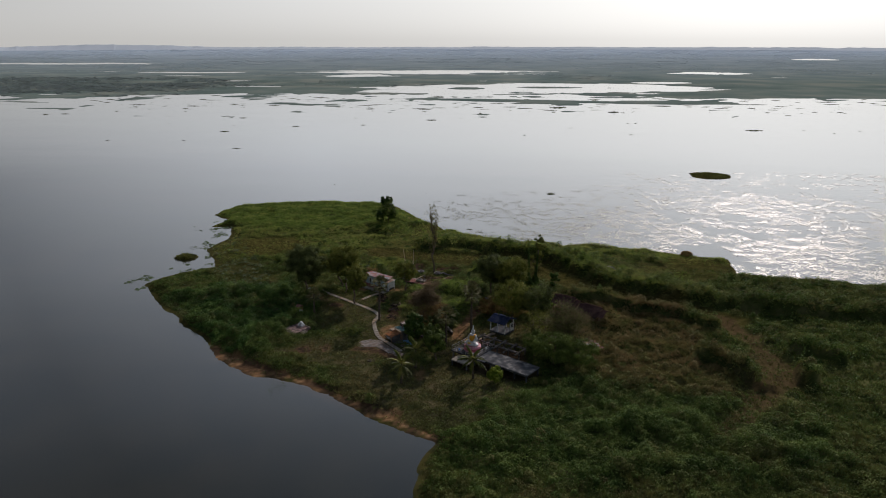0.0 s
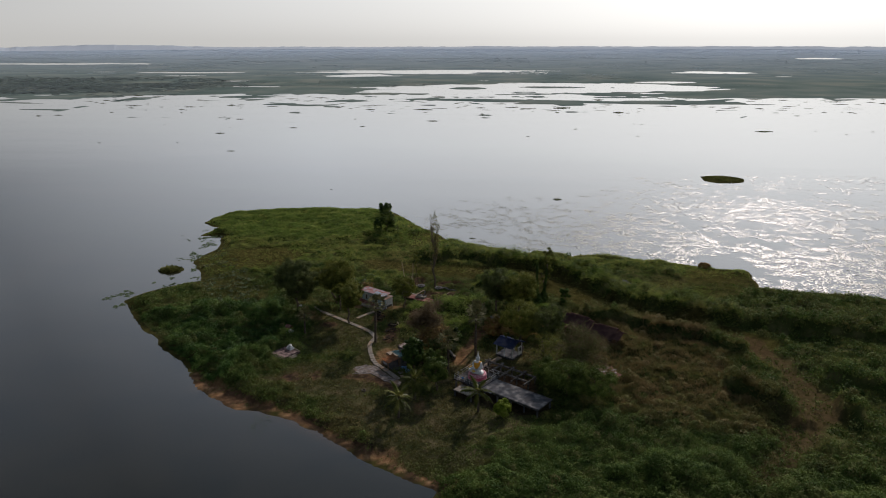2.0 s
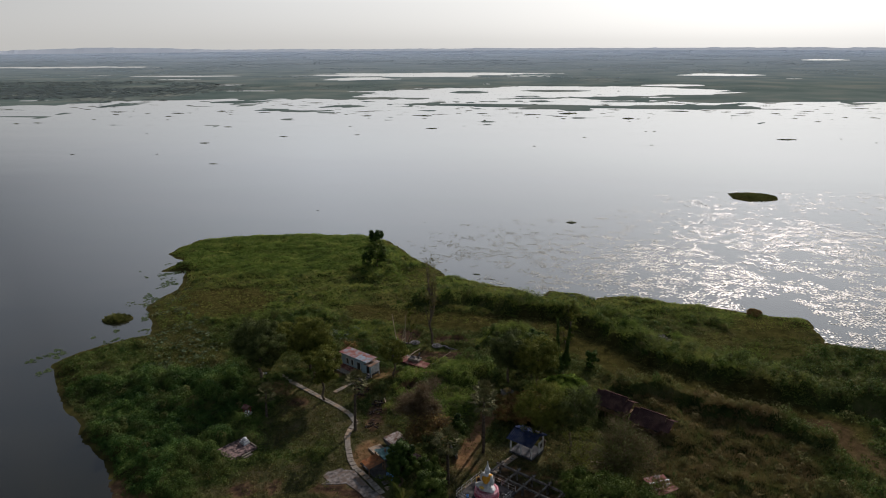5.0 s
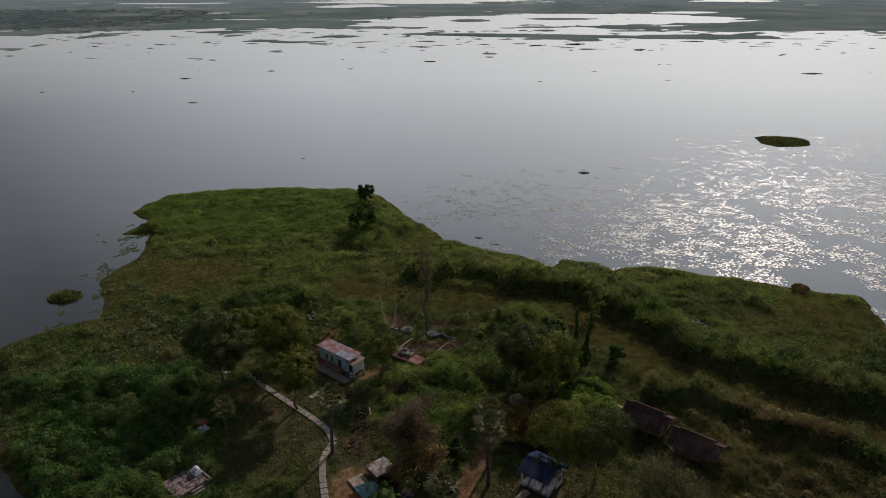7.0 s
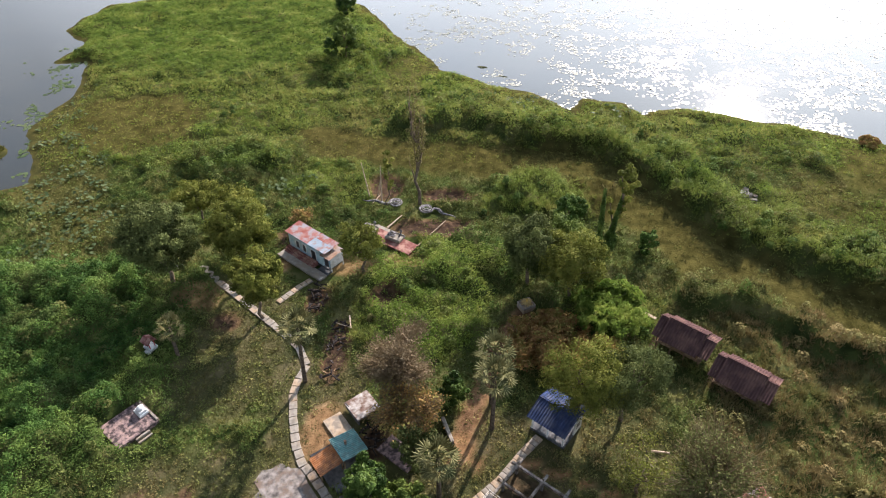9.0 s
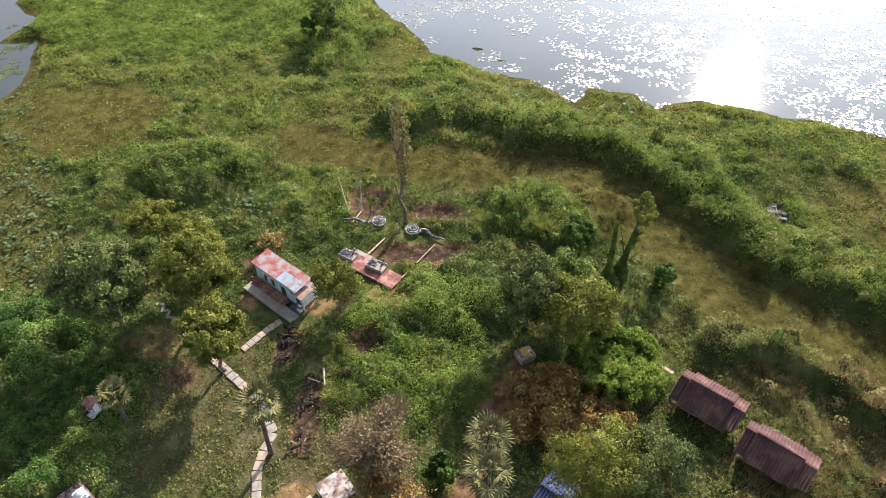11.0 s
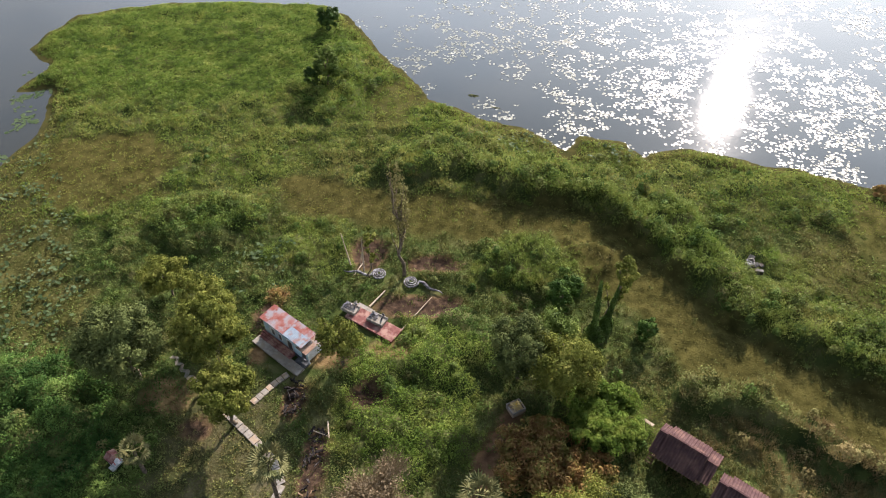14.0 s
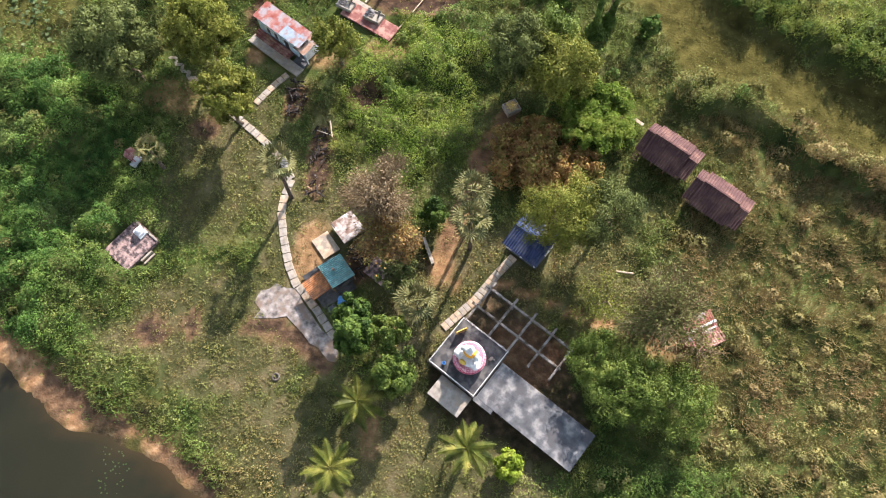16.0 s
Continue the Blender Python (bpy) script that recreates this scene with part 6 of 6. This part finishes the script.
part("wing_roof", sheet(1.7, 2.6, 0.03, 3.15, 0, 2.82, 0.03, 0.2, 4), RUST_ROOF, hs)
for n in (-0.9, 1.1):
    part("wing_post", box(0.12, 0.12, 1.0, 3.75, n, 0.4, 0.01), WHITE, hs)

hs.scale = (1.06, 1, 0.85)

# ---- serpent plinths and serpents ----
pad = thing("red_floor", -13.4, 52.5, GZ, -31, "square red-painted cement floor in the weeds", "floor slab")
part("slab", box(7.4, 2.3, 0.3, 0.4, 0.2, 0.12, 0.03), RED_TILE, pad)
part("slab", box(3.2, 1.2, 0.28, -2.2, 1.3, 0.11, 0.03), PALE_CONCRETE, pad)


def coil(turns, r0, r1, rise, tail, thick, sides=8, end=1.0):
    """A snake lying in a flat coil with its tail trailing off."""
    q = np.linspace(0, 1, 70)
    ang = q * turns * 2 * np.pi
    r = r1 + (r0 - r1) * q
    pts = [np.stack([np.cos(ang) * r, np.sin(ang) * r, thick + rise * (1 - q)], -1)]
    rad = [np.full(70, thick) * (0.6 + 0.4 * q)]
    e = pts[0][-1]
    s = np.linspace(0.03, 1, 26)
    if len(tail):
        dx, dy = tail[0] - e[0], tail[1] - e[1]
        wig = 0.22 * np.sin(s * 9) * (1 - s * 0.4)
        ln = math.hypot(dx, dy)
        pts.append(np.stack([e[0] + dx * s - dy / ln * wig, e[1] + dy * s + dx / ln * wig, np.full(26, thick)], -1))
        rad.append(thick * np.interp(s, [0, 0.25, 1], [1.0, end, 0.35]))
    return tube(np.concatenate(pts), np.concatenate(rad), sides)


def plinth(x, y, rz, w, d):
    t = thing("serpent_plinth", x, y, GZ + 0.25, rz, "square pale plinth with a coiled serpent on it", "plinth", "serpent plinths")
    part("base", box(w, d, 0.35, 0, 0, 0.18, 0.04), PALE_CONCRETE, t)
    part("kerb", box(w * 0.98, 0.14, 0.16, 0, -d / 2 + 0.1, 0.41, 0.02), PALE_CONCRETE, t)
    part("kerb", box(w * 0.98, 0.14, 0.16, 0, d / 2 - 0.1, 0.41, 0.02), PALE_CONCRETE, t)
    v, f = coil(2.6, 0.55, 0.14, 0.22, (), 0.085)
    c = part("coil", bulk("coil", v, f, SERPENT, None, True), None, t, "grey coiled serpent")
    c.matrix_basis = pose(-w * 0.2, 0.05, 0.36)
    q = np.linspace(0, 1, 12)
    n = part("neck", bulk("neck", *tube(np.stack([0.35 * q, 0.25 * np.sin(q * 3), 1.0 * q ** 0.8], -1), 0.10 * (1.1 - 0.4 * q), 8), SERPENT, None, True), None, t)
    n.matrix_basis = pose(w * 0.25, 0.1, 0.33)
    part("hood", lathe([(0.05, 0), (0.2, 0.12), (0.24, 0.26), (0.12, 0.42), (0.03, 0.52)], 10, None, 1, 0.45, (w * 0.25 + 0.36, 0.14, 1.25)), SERPENT, t)


plinth(-12.5, 52.9, -27, 2.3, 1.5)
plinth(-16.1, 54.5, -27, 2.1, 1.4)
for x, y, rz, tl in ((-13.3, 60.8, 150, (4.4, 1.9)), (-8.9, 59.6, -30, (4.6, 0.5))):
    v, f = coil(3.1, 1.0, 0.16, 0.3, tl, 0.125, 8, 1.9)
    o = new("serpent", bulk("serpent", v, f, SERPENT, None, True))
    o.matrix_basis = pose(x, y, surf_at(x, y) + 0.22, 0, 0, rz)
    tagged(o, "pale plaster serpent lying coiled on the ground", "statue", "serpents on the ground")
for a, b, r in (((-9.5, 51.4), (-6.0, 57.1), 0.09), ((-13.8, 55.2), (-12.1, 57.9), 0.13), ((-15.6, 63.2), (-16.6, 60.5), 0.08), ((-16.2, 38.5), (-15.6, 36.2), 0.1), ((-17.6, 37.2), (-15.8, 36.6), 0.07)):
    za, zb = surf_at(*a), surf_at(*b)
    o = part("fallen_trunk", rod((*a, za + 0.25), (*b, zb + 0.3), r, r * 0.6, 7), PALE_WOOD)
    tagged(o, "bleached fallen trunk lying across cleared ground", "log", "fallen trunks")

# ---- the slab with a white box in the grass ----
rs = thing("ruined_floor", -35.85, 22.2, 0.75, -37, "stained pink concrete floor of a vanished building", "floor slab")
part("slab", box(3.8, 4.6, 0.5, 0, 0, 0.2, 0.05), PINK_CONCRETE, rs)
part("kerb", box(3.6, 0.2, 0.16, 0, 2.1, 0.5, 0.02), PALE_CONCRETE, rs)
for k in (0, 1):
    part("step", box(0.22, 1.5, 0.2 + 0.15 * k, 2.55 - 0.42 * k, 0.2, 0.08 + 0.07 * k, 0.02), PALE_CONCRETE, rs)
wb = thing("white_tank", -35.1, 23.6, 1.2, -37, "white square plaster base with a round dome", "tank")
part("base", box(1.25, 1.05, 0.3, 0, 0, 0.15, 0.03), WHITE, wb)
part("tier", box(0.95, 0.8, 0.28, 0, 0, 0.44, 0.03), WHITE, wb)
part("dome", lathe([(0.38, 0.58), (0.38, 0.7), (0.3, 0.86), (0.15, 0.96), (0.03, 1.0)], 16), WHITE, wb)

sh = thing("spirit_house", -37.8, 32.6, 0.75, -30, "small shrine with a rusty orange roof on a white base", "shrine")
part("base", box(1.6, 1.3, 0.4, 0, 0, 0.2, 0.03), WHITE, sh)
part("step", box(1.0, 0.5, 0.2, 0.4, -0.9, 0.1, 0.02), WHITE, sh)
for u in (-0.55, 0.55):
    for n in (-0.4, 0.4):
        part("post", box(0.1, 0.1, 1.0, u, n, 0.9, 0.01), RED_PAINT, sh)
for sgn in (-1, 1):
    part("roof_slope", sheet(1.7, 0.95, 0.05, 0, sgn * 0.4, 1.62, 0.02, 0.15, -sgn * 34), RED_TILE, sh)
sh.scale = (0.8, 0.8, 0.85)
STRAW = material("dry_straw", [(0.3, (0.36, 0.26, 0.10)), (0.6, (0.55, 0.42, 0.2))], 0.2, 0.8, 0, 0.2, 0.05)
ks = thing("small_shrine", 4.5, 41.0, GZ, 30, "small walled concrete shrine heaped with dry yellow offerings", "shrine")
part("base", box(1.7, 1.5, 0.5, 0, 0, 0.25, 0.03), TAN_CONCRETE, ks)
for u, n, lx, ly in ((0, 0.68, 1.7, 0.14), (0, -0.68, 1.7, 0.14), (0.78, 0, 0.14, 1.22), (-0.78, 0, 0.14, 1.22)):
    part("parapet", box(lx, ly, 0.35, u, n, 0.67, 0.02), PALE_CONCRETE, ks)
for i in range(46):
    part("dry_stalk", box(rng.uniform(0.4, 1.0), 0.05, 0.03, rng.uniform(-0.4, 0.4), rng.uniform(-0.4, 0.4), rng.uniform(0.75, 1.3), 0, rng.uniform(-25, 25), rng.uniform(-30, 30), rng.uniform(0, 180)), STRAW, ks)
part("crest", lathe([(0.22, 0.9), (0.18, 1.05), (0.07, 1.3), (0.02, 1.5)], 8), GOLD, ks)
rub = thing("rubble_heap", 36.3, 64.2, surf_at(36.3, 64.2), 0, "heap of pale broken cement in the reeds", "rubble")
for i in range(9):
    part("lump", box(*rng.uniform(0.3, 0.8, 3), rng.normal(0, 0.7), rng.normal(0, 0.8), rng.uniform(0.5, 1.1), 0.05, *rng.uniform(-40, 40, 3)), BRICK, rub)
SHEET = material("white_plastic_sheet", [(0.3, (0.08, 0.075, 0.07)), (0.6, (0.15, 0.14, 0.135))], 0.5, 0.45, 0, 0.3, 0.2)
ps = bmesh.new()
bmesh.ops.create_grid(ps, x_segments=14, y_segments=12, size=1.0)
for v in ps.verts:
    v.co = Vector((v.co.x * (0.5 + 0.34 * noise.noise(v.co * 1.3)), v.co.y * (0.5 + 0.3 * noise.noise(v.co * 1.7 + Vector((4, 0, 0)))), 0.16 * noise.noise(v.co * 2.2) + 0.07 * noise.noise(v.co * 5.1)))
ex = bmesh.ops.extrude_face_region(ps, geom=ps.faces[:])
bmesh.ops.translate(ps, verts=[q for q in ex["geom"] if isinstance(q, bmesh.types.BMVert)], vec=(0, 0, 0.02))
o = part("plastic_sheet", ps, SHEET)
o.matrix_basis = Matrix.Translation((35.7, 64.3, surf_at(36.3, 64.2) + 1.5)) @ Vector((0.017, -0.018, 1.000)).to_track_quat("Z", "Y").to_matrix().to_4x4()
tagged(o, "crumpled shiny white plastic sheet over a rubble heap", "plastic sheet")
wr = thing("red_wreck", 24.2, 16.3, GZ + 0.1, 28, "collapsed red-painted roof of a small shed", "wreck")
part("roof_sheet", sheet(2.6, 1.5, 0.05, 0, 0.2, 0.9, 0.02, 0.2, 18, 8), RED_ROOF, wr)
part("roof_sheet", sheet(2.4, 1.2, 0.05, 0.1, -0.9, 0.6, 0.02, 0.2, -24, -5), RED_TILE, wr)
part("wall", box(2.2, 0.1, 0.8, 0, -0.3, 0.35, 0.02), WHITE, wr)
part("tank", lathe([(0.42, 0), (0.45, 0.3), (0.42, 0.7), (0.2, 0.78)], 16, None, 1, 1, (-1.3, -0.4, 0)), RED_TILE, wr)
part("ridge", box(2.6, 0.16, 0.1, 0, 0.05, 1.05, 0.02, 0, 8), WHITE, wr)
wr.scale = (1.35, 1.45, 1.0)

# ---- the ruined house by the path ----
R = -51
ru = thing("ruined_house", -13.6, 20.6, GZ, R, "broken house with teal and orange tin roofs", "house")


def ru_at(x, y):
    c, s = math.cos(radians(-R)), math.sin(radians(-R))
    dx, dy = x + 13.6, y - 20.6
    return dx * c - dy * s, dx * s + dy * c


u, n = ru_at(-13.05, 20.0)
part("teal_roof", sheet(2.9, 2.7, 0.04, u, n, 1.85, 0.02, 0.2, -8), TEAL_ROOF, ru, "faded teal tin roof")
for du in (-1.3, 1.3):
    for dn in (-1.2, 1.2):
        part("post", box(0.14, 0.14, 1.7, u + du, n + dn, 0.85, 0.01), WOOD, ru)
part("back_wall", box(2.6, 0.12, 1.4, u, n + 1.2, 0.72, 0.01), PALE_CONCRETE, ru)
part("side_wall", box(0.12, 2.3, 1.4, u + 1.25, n, 0.72, 0.01), DARK_CONCRETE, ru)
part("chimney_pipe", rod((u - 0.2, n - 0.2, 1.8), (u - 0.2, n - 0.2, 2.4), 0.12, 0.14, 8), RUST_ROOF, ru)
u2, n2 = ru_at(-14.95, 18.5)
part("orange_roof", sheet(2.3, 2.5, 0.04, u2, n2, 1.35, 0.02, 0.2, 7), ORANGE_ROOF, ru, "rusted orange tin roof")
for du in (-1.0, 1.0):
    for dn in (-1.1, 1.1):
        part("post", box(0.12, 0.12, 1.2, u2 + du, n2 + dn, 0.6, 0.01), WOOD, ru)
part("floor", box(4.4, 4.0, 0.18, (u + u2) / 2, (n + n2) / 2, 0.07, 0.02), DARK_CONCRETE, ru)
PEELING = material("peeling_white_render", [(0.32, (0.14, 0.091, 0.07)), (0.5, (0.308, 0.273, 0.252)), (0.66, (0.42, 0.399, 0.385))], 0.6, 0.85, 0, 0.5, 0.06, (0.154, 0.098, 0.077), 0.8)
u3, n3 = ru_at(-12.6, 25.3)
part("white_slab", box(2.9, 2.7, 0.16, u3, n3, 0.85, 0.02, 3, -4), PEELING, ru, "tilted white concrete slab with peeling stains")
part("slab_wall", box(2.7, 0.14, 0.8, u3, n3 - 1.2, 0.42, 0.02), DARK_CONCRETE, ru)
part("slab_wall", box(2.7, 0.14, 0.8, u3, n3 + 1.2, 0.42, 0.02), DARK_CONCRETE, ru)
u4, n4 = ru_at(-14.9, 23.4)
part("tan_floor", box(2.6, 2.0, 0.2, u4, n4, -0.08, 0.02), TAN_CONCRETE, ru)
u5, n5 = ru_at(-8.3, 20.3)
part("pink_floor", box(2.2, 4.0, 0.2, u5, n5, 0.3, 0.02, 0, 0, 105), PINK_CONCRETE, ru, "fallen pink-stained roof slab")
lw = thing("garden_wall", -3.8, 23.2, GZ - 0.1, -68, "low broken grey concrete wall on bare earth", "wall")
part("wall_body", box(3.2, 0.28, 0.6, 0, 0, 0.3, 0.04), BRICK, lw)
part("coping", box(3.0, 0.34, 0.08, 0.05, 0, 0.62, 0.02), PALE_CONCRETE, lw)
CHAR = material("charred_wood", [(0.3, (0.012, 0.011, 0.011)), (0.55, (0.035, 0.03, 0.028)), (0.75, (0.12, 0.10, 0.09))], 0.25, 0.8, 0, 0.6, 0.05)
for cx, cy, sx, sy, cnt, lab in ((-16.9, 33.2, 0.9, 4.2, 34, "heap of black burnt timber beside the path"), (-11.0, 21.6, 1.4, 2.0, 20, "burnt black timbers inside the ruined house"), (-20.4, 41.4, 1.1, 2.3, 46, "scatter of charred sticks near the house path")):
    bt = thing("burnt_timber", cx, cy, GZ, 0, lab, "burnt timber")
    for i in range(cnt):
        part("charred_plank", box(rng.uniform(0.3, 1.1), rng.uniform(0.08, 0.28), rng.uniform(0.06, 0.2), rng.uniform(-sx, sx), rng.uniform(-sy, sy), rng.uniform(0.05, 0.3), 0.02, rng.uniform(-25, 25), rng.uniform(-15, 15), rng.uniform(0, 180)), CHAR if rng.uniform() < 0.96 else WOOD, bt)
for k, (x, y) in enumerate(((-12.2, 17.3), (-11.3, 16.0), (-11.9, 16.6))):
    bm = bmesh.new()
    bmesh.ops.create_grid(bm, x_segments=9, y_segments=7, size=0.5)
    for v in bm.verts:
        v.co.z = 0.10 * noise.noise(Vector((v.co.x * 5 + k * 9, v.co.y * 5, 0))) + 0.1
        v.co.x *= 1.3 + 0.2 * noise.noise(v.co * 3)
    ex = bmesh.ops.extrude_face_region(bm, geom=bm.faces[:])
    bmesh.ops.translate(bm, verts=[q for q in ex["geom"] if isinstance(q, bmesh.types.BMVert)], vec=(0, 0, -0.04))
    o = part("blue_tarpaulin", bm, BLUE_PLASTIC)
    o.matrix_basis = pose(x, y, GZ + 0.12, 0, 0, 40 * k)
    tagged(o, "crumpled blue plastic sheet on the paved yard", "tarpaulin")

# ---- paved yard and stepping paths ----
YARD = [(-21.5, 15.0), (-20.9, 15.9), (-21.7, 16.8), (-21.2, 18.0), (-20.4, 18.2), (-19.6, 18.9), (-18.5, 18.4), (-17.5, 18.5), (-16.6, 17.0), (-15.4, 15.6), (-14.3, 14.2), (-13.0, 13.2), (-12.2, 12.4), (-12.4, 10.9), (-13.2, 11.0), (-14.4, 12.3), (-15.3, 12.7), (-16.2, 13.7), (-17.2, 14.6), (-18.1, 15.4), (-19.4, 15.1)]
bm = bmesh.new()
f = bm.faces.new([bm.verts.new((*p, GZ - 0.29)) for p in YARD])
ex = bmesh.ops.extrude_face_region(bm, geom=[f])
bmesh.ops.translate(bm, verts=[v for v in ex["geom"] if isinstance(v, bmesh.types.BMVert)], vec=(0, 0, 0.14))
tagged(part("paved_yard", bm, YARD_CONCRETE), "worn grey concrete yard of irregular outline", "yard", kind="structure")


def paving(name, pts, width, length, gap, label, mats):
    """A row of pavers along a line, each a piece of its own."""
    t = tagged(new(name), label, "path", kind="structure")
    me = []
    for mt in mats:
        for k in range(2):
            q = bpy.data.meshes.new("paver")
            b = box(length - gap, width, 0.12, 0, 0, 0, 0.025)
            for v in b.verts:
                v.co += Vector((random.uniform(-0.02, 0.02), random.uniform(-0.03, 0.03), 0))
            b.to_mesh(q)
            b.free()
            q.materials.append(mt)
            me.append(q)
    p = np.array(pts, float)
    seg = np.hypot(*np.diff(p, axis=0).T)
    cum = np.concatenate([[0], np.cumsum(seg)])
    for i, s in enumerate(np.arange(length / 2, cum[-1], length)):
        x, y = np.interp(s, cum, p[:, 0]), np.interp(s, cum, p[:, 1])
        x2, y2 = np.interp(s + 0.2, cum, p[:, 0]), np.interp(s + 0.2, cum, p[:, 1])
        x1, y1 = np.interp(s - 0.2, cum, p[:, 0]), np.interp(s - 0.2, cum, p[:, 1])
        o = part("paver", random.choice(me), None, t)
        o.matrix_basis = pose(x, y, surf_at(x, y) + 0.09, random.uniform(-1.5, 1.5), random.uniform(-1.5, 1.5), math.degrees(math.atan2(y2 - y1, x2 - x1)) + random.uniform(-2, 2))


paving("path_main", PATH_MAIN, 0.85, 1.0, 0.07, "pale paved path winding between trees and ruins", [PALE_CONCRETE, PALE_CONCRETE, TAN_CONCRETE])
paving("path_yard", [(-14.1, 17.4), (-13.0, 15.9), (-11.9, 14.4)], 0.95, 0.95, 0.06, "row of square grey and tan slabs beside the yard", [YARD_CONCRETE, TAN_CONCRETE, CONCRETE])
paving("path_house", PATH_HOUSE, 0.8, 0.75, 0.05, "pale paved path leading to the blue house", [PALE_CONCRETE, TAN_CONCRETE])
paving("path_hall", PATH_HALL, 0.9, 0.6, 0.04, "narrow tan paved path from the hall to the terrace", [TAN_CONCRETE, PALE_CONCRETE])

# ---- small loose things ----
for k, (sx, sy, ln, lx, ly) in enumerate(((-17.2, 62.2, 5.4, -0.9, 0.6), (-15.4, 61.6, 5.8, 0.1, 0.3), (-16.2, 63.0, 2.2, 0.5, 0.2))):
    z0 = surf_at(sx, sy)
    o = part("dead_sapling", rod((sx, sy, z0 - 0.2), (sx + lx, sy + ly, z0 + ln), 0.11, 0.05, 7), PALE_WOOD)
    tagged(o, "thin bare leaning trunk of a dead sapling", "dead tree", "dead saplings")
bundle = thing("white_sacks", -39.4, 45.6, surf_at(-39.4, 45.6), 20, "heap of white plastic sacks by the paved path", "sacks")
for k, (dx, dy, r) in enumerate(((0, 0, 0.32), (0.5, 0.1, 0.28), (0.2, 0.4, 0.25))):
    bm = bmesh.new()
    bmesh.ops.create_icosphere(bm, subdivisions=2, radius=r)
    for v in bm.verts:
        v.co = Vector((v.co.x * 1.25, v.co.y, v.co.z * 0.7)) * (1 + 0.25 * noise.noise(v.co * 4 + Vector((k, 0, 0))))
    o = part("sack", bm, WHITE, bundle)
    o.matrix_basis = pose(dx, dy, r * 0.55)
TYRE = material("weathered_rubber", [(0.3, (0.06, 0.05, 0.045)), (0.6, (0.13, 0.115, 0.10))], 0.2, 0.85, 0, 0.3, 0.04)
o = part("old_tyre", lathe([(0.24, 0.02), (0.30, 0.0), (0.40, 0.02), (0.42, 0.10), (0.39, 0.18), (0.30, 0.20), (0.24, 0.17), (0.27, 0.10), (0.24, 0.02)], 20), TYRE)
o.matrix_basis = pose(-18.3, 9.1, surf_at(-18.3, 9.1), 3, 2, 0)
tagged(o, "old grey rubber tyre lying on the dry lawn", "tyre")
